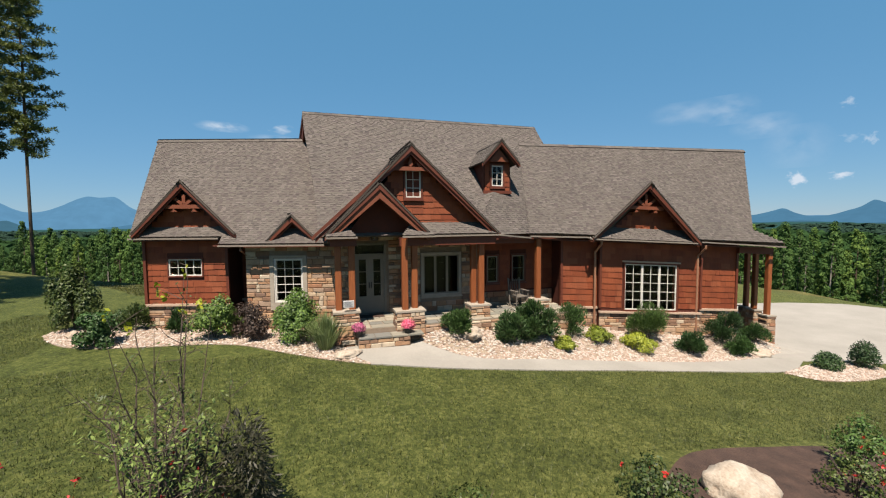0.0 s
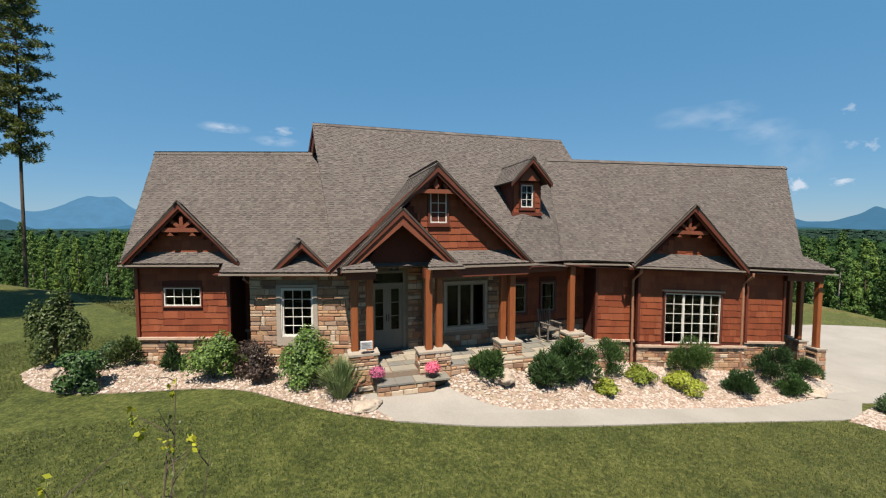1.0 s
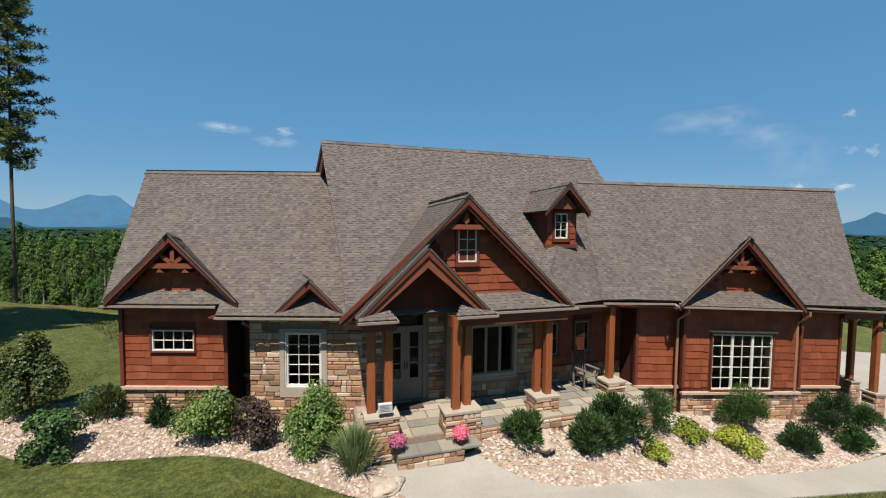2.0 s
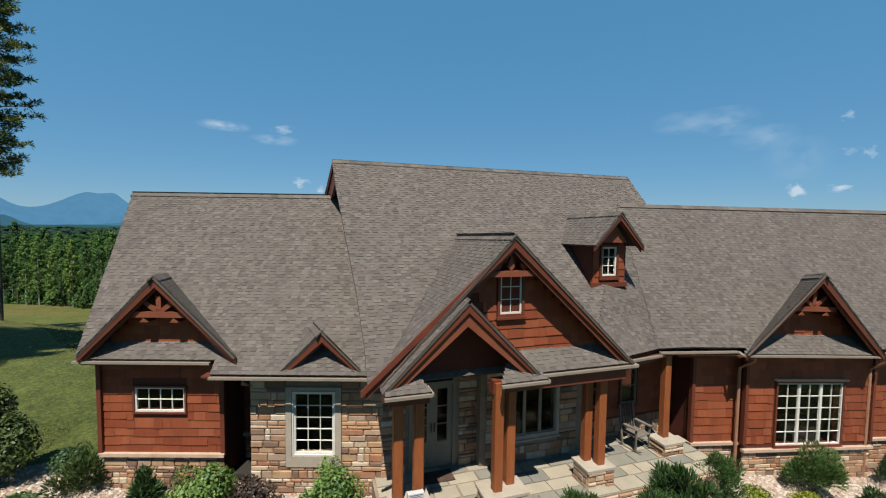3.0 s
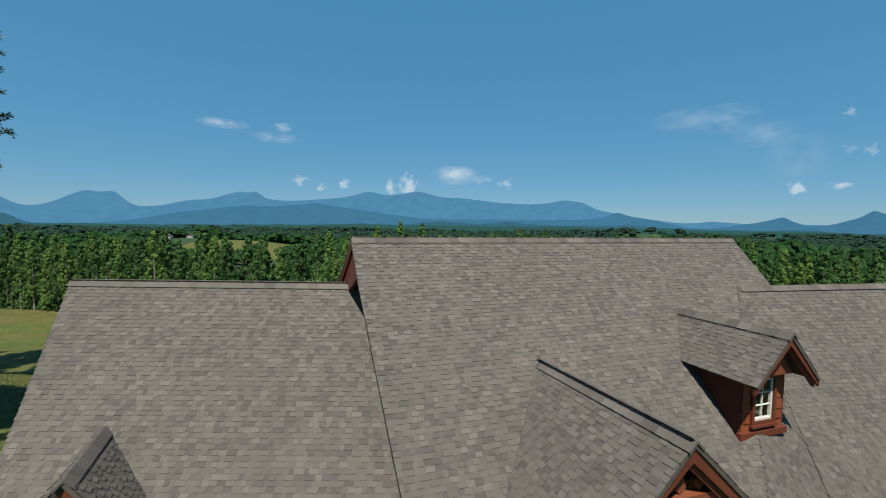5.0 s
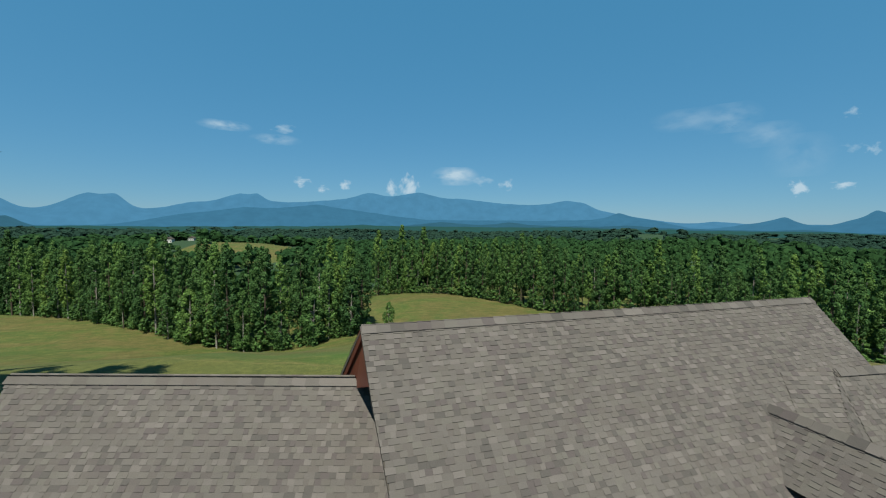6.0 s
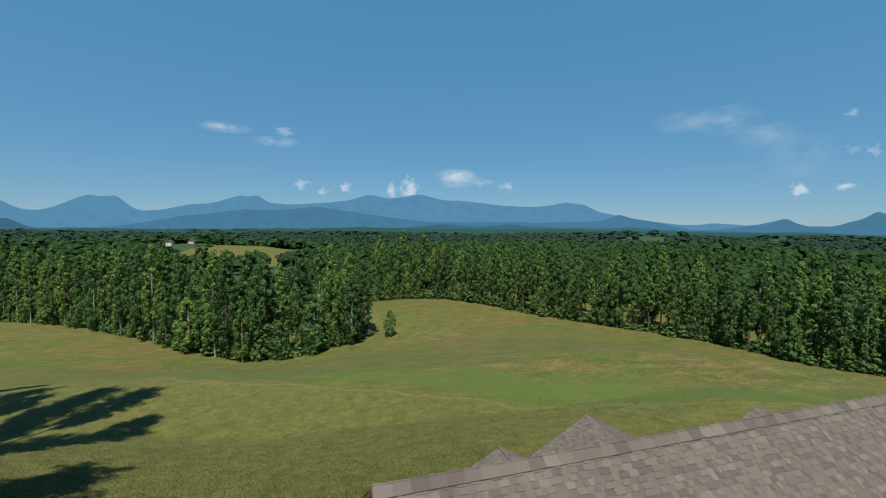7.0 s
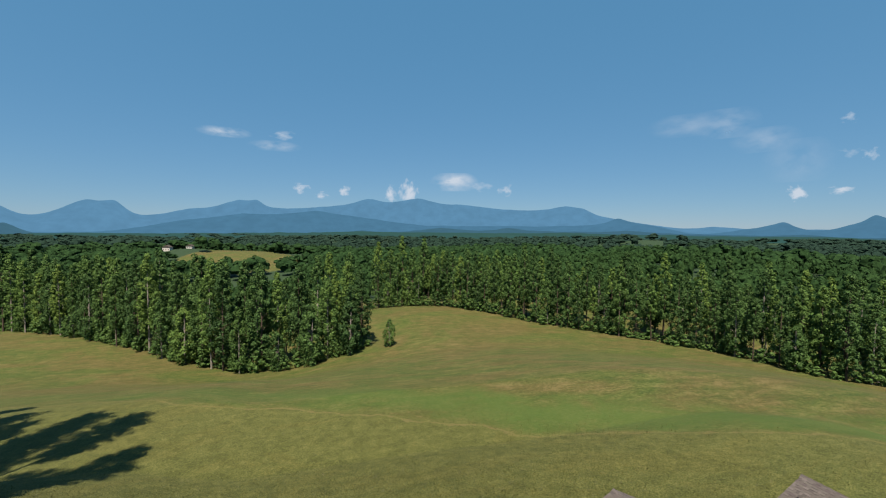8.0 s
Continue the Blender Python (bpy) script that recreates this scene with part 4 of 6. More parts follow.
stones(porch_step, MAIN, 1.1, 2.7, 0.05, -0.5, 0.06, seed=62, course=0.1)
r = random.Random(9)
flags, y = [], 0.5
while y < 2.5:
    d, x = r.choice((0.38, 0.46, 0.55)), 0.35
    while x < 8.7:
        w = r.choice((0.45, 0.6, 0.75))
        j = lambda: r.uniform(0.012, 0.03)  # noqa: E731
        z = 0.27 + r.uniform(0.02, 0.028)
        flags.append([Vector((x + j(), y + j(), 0.26)), Vector((x + w - j(), y + j(), 0.26)), Vector((x + w - j(), y + d - j(), 0.26)), Vector((x + j(), y + d - j(), 0.26))])
        flags[-1] += [Vector((v.x, v.y, z)) for v in flags[-1]]
        x += w
    y += d
x = 1.1
while x < 2.65:
    flags.append([Vector((a, b, c)) for c in (0.08, 0.125) for a, b in ((x + 0.01, 0.0), (x + 0.5, 0.0), (x + 0.5, 0.49), (x + 0.01, 0.49))])
    x += 0.51
PIECES.append(("flagstone", porch, flags, BOX, "flag"))
DOORY, WINY, SHY = 2.55, 2.3, 2.7
w_door = wall("wall_entry", MAIN, 0.5, 3.1, DOORY, 0.25, 4.6, M["mortar"], [(1.18, 2.38, 0.3, 2.9)])
stones(w_door, MAIN, 0.5, 3.1, DOORY, 0.27, 4.4, [(1.1, 2.46, 0.2, 2.98)], seed=63)
w_win = wall("wall_porch", MAIN, 3.1, 5.75, WINY, 0.25, 3.3, M["mortar"], [(3.72, 5.1, 0.95, 2.4)])
stones(w_win, MAIN, 3.1, 5.75, WINY, 0.27, 3.2, [(3.6, 5.22, 0.83, 2.52)], seed=64)
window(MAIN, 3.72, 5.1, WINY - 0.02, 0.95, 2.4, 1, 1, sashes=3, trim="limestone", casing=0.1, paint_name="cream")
w_sh = wall("wall_porch_side", MAIN, 5.75, 9.6, SHY, 0.0, 3.3, M["sheath"], [(6.45, 6.9, 1.2, 2.25), (7.55, 8.1, 1.2, 2.25)])
shakes(w_sh, MAIN, [(5.75, 0.85), (9.4, 0.85), (9.4, 3.2), (5.75, 3.2)], SHY, [(6.36, 6.99, 1.1, 2.34), (7.46, 8.19, 1.1, 2.34)], seed=65)
stones(w_sh, MAIN, 5.75, 9.4, SHY, 0.1, 0.8, seed=66)
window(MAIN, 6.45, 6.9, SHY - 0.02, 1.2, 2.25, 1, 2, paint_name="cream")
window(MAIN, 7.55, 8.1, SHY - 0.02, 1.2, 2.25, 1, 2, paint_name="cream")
wall("wall_porch_return", lambda u, v, z: Vector((v, u, z)), WINY, DOORY + 0.2, 2.95, 0.25, 4.4, M["mortar"])
wall("wall_porch_return", lambda u, v, z: Vector((v, u, z)), WINY, SHY + 0.2, 5.75, 0.0, 3.3, M["mortar"])
bm = bmesh.new()
slab(bm, [(3.2, 0.7, 3.04), (6.1, 1.0, 3.04), (8.1, 1.55, 3.0), (9.5, 1.5, 3.0), (9.5, 2.75, 3.04), (3.2, 2.75, 3.04)], 0.06)
part("porch_ceiling", bm, M["soffit"], house, "dark stained board porch ceiling")
bm = bmesh.new()
box(bm, MAIN, 2.55, 5.9, 0.68, 0.9, 2.86, 3.14)
beam(bm, (5.8, 1.22, 2.98), (8.3, 1.95, 2.92), 0.2, 0.28)
part("porch_beam", bm, M["trim"], house)
bm = bmesh.new()
box(bm, MAIN, 0.35, 1.15, 0.55, 0.75, 2.9, 3.14)
part("porch_beam", bm, M["trim"], house)
# entry doors
bm = bmesh.new()
for a, b, c, d in ((1.18, 2.38, 2.82, 2.9), (1.18, 1.26, 0.3, 2.82), (2.3, 2.38, 0.3, 2.82), (1.26, 2.3, 2.42, 2.5)):
    box(bm, MAIN, a, b, DOORY - 0.03, DOORY + 0.12, c, d)
door = part("door", bm, M["cream"], house, "pair of glazed entry doors with a transom, painted darker for porch shade")
for x in (1.26, 1.78):
    bm = bmesh.new()
    for a, b, c, d in ((x, x + 0.13, 0.32, 2.42), (x + 0.39, x + 0.52, 0.32, 2.42), (x + 0.13, x + 0.39, 2.3, 2.42), (x + 0.13, x + 0.39, 0.32, 0.95)):
        box(bm, MAIN, a, b, DOORY + 0.02, DOORY + 0.07, c, d)
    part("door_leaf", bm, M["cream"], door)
    bm = bmesh.new()
    box(bm, MAIN, x + 0.13, x + 0.39, DOORY + 0.04, DOORY + 0.05, 0.95, 2.3)
    part("pane", bm, M["glass"], door).visible_shadow = False
    for z in (1.4, 1.85):
        bm = bmesh.new()
        box(bm, MAIN, x + 0.13, x + 0.39, DOORY + 0.03, DOORY + 0.06, z - 0.012, z + 0.012)
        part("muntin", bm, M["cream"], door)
for x in (1.74, 1.82):
    bm = bmesh.new()
    tube(bm, [(x, DOORY - 0.04, 1.25), (x, DOORY - 0.06, 1.35), (x, DOORY - 0.04, 1.48)], [0.015, 0.018, 0.015])
    part("door_handle", bm, M["iron"], door, "dark bronze door handle")
for i in range(3):
    bm = bmesh.new()
    box(bm, MAIN, 1.28 + i * 0.34, 1.59 + i * 0.34, DOORY + 0.03, DOORY + 0.04, 2.5, 2.82)
    part("pane", bm, M["glass"], door).visible_shadow = False


def pier(f, u, v, w, d, z0, z1, posts, seed, top=3.0):
    """A stone pier with a cap and cedar posts on it."""
    bm = bmesh.new()
    box(bm, f, u - w / 2, u + w / 2, v - d / 2, v + d / 2, z0, z1)
    p = part("pier", bm, M["mortar"], house, "stone veneer porch pier")
    stones(p, f, u - w / 2 - 0.02, u + w / 2 + 0.02, v - d / 2, z0, z1, seed=seed, course=0.12)
    stones(p, f, v - d / 2, v + d / 2, u - w / 2, z0, z1, seed=seed + 1, course=0.12, face=(-1, 0))
    stones(p, f, v - d / 2, v + d / 2, u + w / 2, z0, z1, seed=seed + 2, course=0.12, face=(1, 0))
    bm = bmesh.new()
    box(bm, f, u - w / 2 - 0.05, u + w / 2 + 0.05, v - d / 2 - 0.05, v + d / 2 + 0.05, z1, z1 + 0.06)
    part("pier_cap", bm, M["limestone"], p)
    for pu, pv in posts:
        bm = bmesh.new()
        chamfer_box(bm, f, pu - 0.1, pu + 0.1, pv - 0.1, pv + 0.1, z1 + 0.06, top)
        part("post", bm, M["post"], house, "square orange-brown cedar porch post")


pier(MAIN, 0.8, 0.72, 0.74, 0.5, -0.3, 0.82, [(0.58, 0.84), (1.0, 0.84)], 71, 3.1)
pier(MAIN, 2.82, 0.72, 0.9, 0.5, -0.3, 0.72, [(2.68, 0.7), (3.04, 0.86)], 75, 3.1)
pier(MAIN, 5.38, 1.05, 0.68, 0.55, -0.8, 0.68, [(5.48, 0.98), (5.28, 1.22)], 79)
pier(MAIN, 8.15, 1.6, 0.6, 0.5, -1.2, 0.58, [(8.18, 1.72)], 83)

# right wing
RZ, RT, RD = 2.95, 1.3, 3.22


def rroof(v):
    return RZ + v * RT


w_r1 = wall("wall_right", RIGHT, -0.85, 0.75, 0.62, -1.4, 3.1, M["sheath"])
shakes(w_r1, RIGHT, [(-0.85, 0.15), (0.75, 0.15), (0.75, 3.0), (-0.85, 3.0)], 0.62, seed=91, step=0.245)
stones(w_r1, RIGHT, -0.87, 0.75, 0.62, -1.3, 0.08, seed=92)
w_r2 = wall("wall_right", RIGHT, 0.75, 5.45, 0.42, -1.6, 3.1, M["sheath"], [(1.87, 4.3, 0.08, 1.97)])
shakes(w_r2, RIGHT, [(0.75, 0.15), (5.45, 0.15), (5.45, 3.0), (0.75, 3.0)], 0.42, [(1.75, 4.42, -0.05, 2.1)], seed=93, step=0.245)
stones(w_r2, RIGHT, 0.73, 5.47, 0.42, -1.6, -0.07, seed=94)
w_r3 = wall("wall_right", RIGHT, 5.45, 7.45, 0.62, -1.8, 3.1, M["sheath"])
shakes(w_r3, RIGHT, [(5.45, 0.15), (7.45, 0.15), (7.45, 3.0), (5.45, 3.0)], 0.62, seed=95, step=0.245)
stones(w_r3, RIGHT, 5.45, 7.47, 0.62, -1.8, 0.08, seed=96)
ledge(RIGHT, -0.91, 0.75, 0.6, 0.11)
ledge(RIGHT, 0.7, 5.5, 0.4, -0.03)
ledge(RIGHT, 5.5, 7.52, 0.6, 0.11)
window(RIGHT, 1.87, 4.3, 0.4, 0.08, 1.97, 2, 5, sashes=3)
bm = bmesh.new()
box(bm, RIGHT, 1.74, 4.43, 0.33, 0.42, 2.04, 2.1)
part("window_head", bm, M["ledge"], house, "tan moulded window head")
for u, v in ((-0.89, 0.55), (0.7, 0.34), (5.41, 0.34), (7.42, 0.55)):
    bm = bmesh.new()
    box(bm, RIGHT, u, u + 0.1, v, v + 0.12, 0.15, 3.0)
    part("corner_board", bm, M["trim"], house)
wall("wall_right_side", lambda u, v, z: RIGHT(v, u, z), 0.64, 2.6, -0.83, -1.4, 3.1, M["sheath"])
wall("wall_right_end", lambda u, v, z: RIGHT(v, u, z), 0.64, 6.0, 7.25, -1.8, 3.1, M["sheath"])
bm = bmesh.new()
prism(bm, lambda u, v, z: RIGHT(7.9 + v, u, z), [(0.3, 3.0), (6.2, 3.0), (RD, 6.9)], 0.0, 0.12)
part("gable_wall", bm, M["sheath"], house)
roof_plane("roof_slope", [(-2.42, 0.1, rroof(0.1)), (9.35, 0.1, rroof(0.1)), (8.1, 0.47, rroof(0.47)), (10.4, RD, rroof(RD)), (-1.7, RD, rroof(RD))], f=RIGHT, seed=101, thick=0.08)
roof_plane("roof_slope", [(8.0, 6.4, 3.0), (-1.7, 6.4, 3.0), (-1.7, RD, rroof(RD)), (10.4, RD, rroof(RD))], f=RIGHT, seed=102)
ridge_cap(RIGHT(-1.65, RD, rroof(RD)), RIGHT(10.4, RD, rroof(RD)), house, 103)
gable_roof(RIGHT, 2.5, 2.42, -0.2, (4.1, 1.56, 4.98), 2.98, 5.2, 105)
bm = bmesh.new()
prism(bm, RIGHT, [(0.75, 2.95), (5.05, 2.95), (2.95, 4.9)], 0.35, 0.43)
w = part("gable_wall", bm, M["sheath"], house)
shakes(w, RIGHT, [(1.3, 3.3), (4.5, 3.3), (2.95, 4.74)], 0.35, seed=106)
roof_plane("pent_roof", [(0.1, -0.08, 2.96), (4.9, -0.08, 2.96), (4.75, 0.36, 3.36), (0.9, 0.36, 3.36)], 0.05, RIGHT, seed=107)
truss(RIGHT, 2.5, 0.0, 4.95, 1, 0.78, 0.66)
gutter([RIGHT(-2.4, 0.05, 2.98), RIGHT(0.05, 0.05, 2.98), RIGHT(0.05, -0.12, 2.92), RIGHT(4.95, -0.12, 2.92), RIGHT(4.95, 0.05, 2.98), RIGHT(9.35, 0.05, 2.92)])
bm = bmesh.new()
slab(bm, [RIGHT(-1.8, 0.1, 2.86), RIGHT(8.8, 0.1, 2.86), RIGHT(8.8, 1.1, 2.86), RIGHT(-1.8, 1.1, 2.86)], 0.04)
part("soffit", bm, M["soffit"], house)
downspout(RIGHT, 0.55, 0.0, 0.5, 2.86, -1.0)
downspout(RIGHT, 5.3, 0.0, 0.45, 2.86, -1.2)
# side porch at the end of the right wing
roof_plane("roof_slope", [(9.3, 0.14, 2.98), (10.4, 2.4, 2.98), (10.4, 5.6, 2.98), (8.0, 5.6, 3.5), (8.0, 0.47, 3.5)], 0.08, RIGHT, seed=111)
bm = bmesh.new()
beam(bm, RIGHT(9.1, 0.5, 2.72), RIGHT(10.1, 2.6, 2.72), 0.16, 0.28)
beam(bm, RIGHT(7.4, 0.5, 2.72), RIGHT(9.18, 0.5, 2.72), 0.16, 0.28)
part("porch_beam", bm, M["trim"], house)
pier(RIGHT, 9.05, 0.5, 0.42, 0.42, -1.6, -0.1, [(9.05, 0.5)], 113, 2.6)
pier(RIGHT, 9.75, 1.75, 0.42, 0.42, -1.6, -0.1, [(9.75, 1.75)], 117, 2.6)
pier(RIGHT, 10.1, 2.5, 0.42, 0.42, -1.6, -0.1, [(10.1, 2.5)], 121, 2.6)

# rear: walls, cross gables, vents
wall("wall_rear", LEFT, -3.0, 4.0, 7.4, -2.5, 3.1, M["sheath"])
wall("wall_rear", MAIN, 2.5, 17.5, 10.6, -3.0, 3.3, M["sheath"])
for uc, half, yb, za, s in ((7.75, 3.9, 12.75, 5.05, 131), (4.2, 1.5, 12.2, 4.75, 135), (14.2, 3.0, 11.6, 5.05, 139)):
    gable_roof(lambda u, v, z: Vector((u, -v, z)), uc, half, -yb, (uc, -7.5, za), za - half * 0.52, za, s)
    bm = bmesh.new()
    prism(bm, MAIN, [(uc - half + 0.3, -2.5), (uc + half - 0.3, -2.5), (uc + half - 0.3, za - half * 0.52), (uc, za - 0.2), (uc - half + 0.3, za - half * 0.52)], 9.5, yb - 0.35)
    part("rear_bay", bm, M["sheath"], house)
bm = bmesh.new()
slab(bm, [(9.0, 8.5, 4.2), (12.5, 8.5, 4.2), (12.5, 13.0, 3.4), (9.0, 13.0, 3.4)], 0.1)
part("rear_roof", bm, M["felt"], house)
bm = bmesh.new()
tube(bm, [(11.2, 12.4, 3.3), (11.2, 12.4, 3.68)], [0.05, 0.05], 10)
part("vent_pipe", bm, M["vent"], house, "white plastic roof vent pipe")
bm = bmesh.new()
tube(bm, [(13.2, 11.2, 4.2), (13.2, 11.2, 4.65), (13.3, 11.1, 4.75)], [0.05, 0.05, 0.07], 10)
part("roof_stack", bm, M["iron"], house, "black metal roof stack")
# walls and floors added behind the windows, their darkness painted in
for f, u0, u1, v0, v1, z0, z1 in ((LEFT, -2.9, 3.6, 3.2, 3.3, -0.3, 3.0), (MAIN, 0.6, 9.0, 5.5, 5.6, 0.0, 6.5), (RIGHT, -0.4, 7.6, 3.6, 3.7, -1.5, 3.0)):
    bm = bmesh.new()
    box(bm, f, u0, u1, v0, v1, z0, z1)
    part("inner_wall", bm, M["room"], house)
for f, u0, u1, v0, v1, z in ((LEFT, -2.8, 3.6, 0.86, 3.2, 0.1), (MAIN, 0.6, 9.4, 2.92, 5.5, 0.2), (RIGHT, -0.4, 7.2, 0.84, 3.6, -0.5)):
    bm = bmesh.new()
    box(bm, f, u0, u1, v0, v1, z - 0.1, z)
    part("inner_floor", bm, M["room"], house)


# ---- plants, stones and small things ----
def inside(px, py, rim):
    """Which points lie inside a rim."""
    hit = np.zeros(len(px), bool)
    for (x0, y0), (x1, y1) in zip(rim, rim[1:] + rim[:1]):
        cross = (y0 > py) != (y1 > py)
        with np.errstate(divide="ignore", invalid="ignore"):
            hit ^= cross & (px < (x1 - x0) * (py - y0) / (y1 - y0) + x0)
    return hit


def leaf_cards(rs, centres, normals, length, width, flop=0.6):
    """Small leaf blades: four corners each, long way mostly along the given direction's side."""
    n = len(centres)
    nn = normals + rs.normal(0, flop, (n, 3))
    nn /= np.linalg.norm(nn, axis=1, keepdims=True) + 1e-9
    t = np.cross(nn, rs.normal(0, 1, (n, 3)))
    t /= np.linalg.norm(t, axis=1, keepdims=True) + 1e-9
    b = np.cross(nn, t)
    l = (length * rs.uniform(0.6, 1.3, n))[:, None] * 0.5
    w = (width * rs.uniform(0.6, 1.3, n))[:, None] * 0.5
    return np.stack([centres - t * l, centres + b * w, centres + t * l, centres - b * w], 1)


def sprigs(rs, bases, dirs, length, width):
    """Narrow upright blades from a base along a direction."""
    n = len(bases)
    d = dirs / (np.linalg.norm(dirs, axis=1, keepdims=True) + 1e-9)
    s = np.cross(d, rs.normal(0, 1, (n, 3)))
    s /= np.linalg.norm(s, axis=1, keepdims=True) + 1e-9
    l = (length * rs.uniform(0.6, 1.3, n))[:, None]
    w = width * 0.5
    mid = bases + d * l * 0.5
    return np.stack([bases, mid + s * w, bases + d * l, mid - s * w], 1)


def mound(rs, n, rx, ry, h, rough=0.16, inner=0.35):
    """Points and outward ways in a lumpy mound of leaf clumps that stands on z = 0; rough: how far the clumps break the outline."""
    k = int(8 + 40 * rough)
    c = rs.normal(0, 1, (k, 3))
    c[:, 2] = np.abs(c[:, 2]) * 1.1 - 0.2
    c /= np.linalg.norm(c, axis=1, keepdims=True)
    c *= rs.uniform(0.62 - rough, 0.68 + rough * 0.6, (k, 1))
    size = rs.uniform(0.34, 0.5, k) * (1 - rough * 0.9)
    if rough < 0.12:  # clipped: one close round head
        c, size = c * 0.35, size * 0 + 0.72
    v = rs.normal(0, 1, (n, 3))
    v[:, 2] = np.abs(v[:, 2]) * 1.2 - 0.35
    v /= np.linalg.norm(v, axis=1, keepdims=True)
    i = rs.randint(0, k, n)
    p = c[i] + v * (size[i] * np.where(rs.random(n) < inner, rs.uniform(0.3, 0.9, n), rs.uniform(0.85, 1.12, n)))[:, None]
    p = p * np.array([rx * 1.08, ry * 1.08, h * 0.8]) + np.array([0, 0, h * 0.22])
    up = p[:, 2] > 0
    return p[up], (v + c[i] * 0.8)[up]


def stems(rs, count, rx, ry, h, thick=0.012, lean=0.7):
    bm = bmesh.new()
    for _ in range(count):
        a, k = rs.uniform(0, 2 * math.pi), rs.uniform(0.2, lean)
        x, y = math.cos(a) * rx * k, math.sin(a) * ry * k
        tube(bm, [(x * 0.1, y * 0.1, -0.08), (x * 0.5, y * 0.5, h * 0.4), (x, y, h * rs.uniform(0.65, 0.9))], [thick, thick * 0.7, thick * 0.3], 5)
    return bm


def shrub(name, at, w, h, mat, label, count, leaf, kind="card", depth=None, group="", seed=1, stemcount=7, rough=0.16):
    rs = np.random.RandomState(seed)
    x, y = at
    z = ground_at(x, y) + 0.02
    root = thing(name, (x, y, z), label, "shrub", group)
    off = np.array([x, y, z])
    p, v = mound(rs, count, w / 2, (depth or w) / 2, h, rough)
    if kind == "card":
        q = leaf_cards(rs, p, v, leaf, leaf * 0.6)
    else:
        q = sprigs(rs, p * 0.9, v * 0.8 + np.array([0, 0, 0.75]) + rs.normal(0, 0.45, p.shape), leaf * 1.5, leaf * 0.34)
    q[:, :, 2] = np.maximum(q[:, :, 2], 0.0)
    quads("foliage", q + off, mat, root)
    bm = stems(rs, stemcount, w / 2, (depth or w) / 2, h)
    bmesh.ops.translate(bm, verts=bm.verts, vec=off)
    part("branch_frame", bm, M["twig"], root)
    return root


LB, LG, LD = "bright green broad-leaved shrub in river gravel", "yellow-green low mounded shrub in river gravel", "dark green rounded evergreen shrub by the wall"
SP = "mid-green spreading juniper in river gravel"
shrub("olive_shrub", (-8.4, 5.45), 1.45, 2.4, M["olive"], "tall loose olive-green shrub at the corner of the bed", 9000, 0.1, seed=1, rough=0.3, stemcount=16)
shrub("broadleaf_shrub", (-6.6, 2.94), 1.4, 1.15, M["mid"], "leafy green shrub with pale flecks in gravel", 4400, 0.1, seed=2, rough=0.3)
shrub("evergreen_shrub", (-7.1, 5.9), 0.95, 0.62, M["yew"], "small dark green shrub behind the bed", 1800, 0.07, seed=3)
shrub("evergreen_shrub", (-6.3, 4.55), 1.25, 0.95, M["olive"], "small weedy olive shrub beside the stone wall", 2600, 0.09, "sprig", seed=4, rough=0.35)
shrub("evergreen_shrub", (-4.74, 3.75), 0.5, 0.75, M["yew"], "small dark spiky shrub beside the stone wall", 1000, 0.13, "sprig", seed=5, rough=0.3)
shrub("broadleaf_shrub", (-3.3, 2.6), 1.5, 1.6, M["hydrangea"], LB, 8000, 0.085, seed=6, rough=0.2)
shrub("purple_shrub", (-2.12, 2.0), 1.2, 1.22, M["purple"], "dark purple-brown twiggy shrub in river gravel", 3600, 0.08, seed=7, rough=0.36, stemcount=22)
shrub("broadleaf_shrub", (-0.72, 1.35), 1.4, 1.75, M["hydrangea"], LB, 8000, 0.085, seed=8, rough=0.2)
shrub("evergreen_shrub", (4.28, 0.08), 0.98, 0.85, M["yew"], "dark green feathery evergreen shrub in gravel", 3600, 0.1, "sprig", seed=10, rough=0.36)
shrub("evergreen_shrub", (6.12, -0.25), 1.1, 1.05, M["yew"], "dark green feathery evergreen shrub in gravel", 4200, 0.1, "sprig", seed=11, rough=0.36)
shrub("evergreen_shrub", (7.15, 0.12), 1.5, 1.35, M["yew"], "large dark feathery evergreen shrub by the porch", 6000, 0.11, "sprig", seed=12, rough=0.4)
shrub("evergreen_shrub", (8.9, 0.6), 1.75, 1.2, M["yew"], LD, 6500, 0.075, "sprig", depth=1.2, seed=13, rough=0.22)
shrub("lime_shrub", (8.02, -0.42), 0.8, 0.52, M["lime"], LG, 1900, 0.08, seed=14, group="lime shrubs in the gravel", rough=0.25)
shrub("lime_shrub", (9.84, 0.15), 1.05, 0.6, M["lime"], LG, 2100, 0.08, seed=15, group="lime shrubs in the gravel", rough=0.25)
shrub("evergreen_shrub", (12.5, 0.6), 1.9, 1.55, M["yew"], LD, 7500, 0.075, "sprig", depth=1.15, seed=16, rough=0.22)
shrub("lime_shrub", (11.45, -0.05), 1.35, 0.6, M["lime"], LG, 3000, 0.08, seed=17, group="lime shrubs in the gravel", rough=0.25)
shrub("juniper_shrub", (13.7, -0.4), 1.25, 0.88, M["mid"], SP, 4600, 0.09, "sprig", seed=18, group="junipers in the gravel", rough=0.32)
shrub("evergreen_shrub", (16.2, 0.4), 1.75, 1.55, M["yew"], LD, 7000, 0.075, "sprig", depth=1.15, seed=19, rough=0.22)
shrub("juniper_shrub", (16.15, -0.4), 1.1, 0.75, M["mid"], SP, 3800, 0.09, "sprig", seed=20, group="junipers in the gravel", rough=0.32)
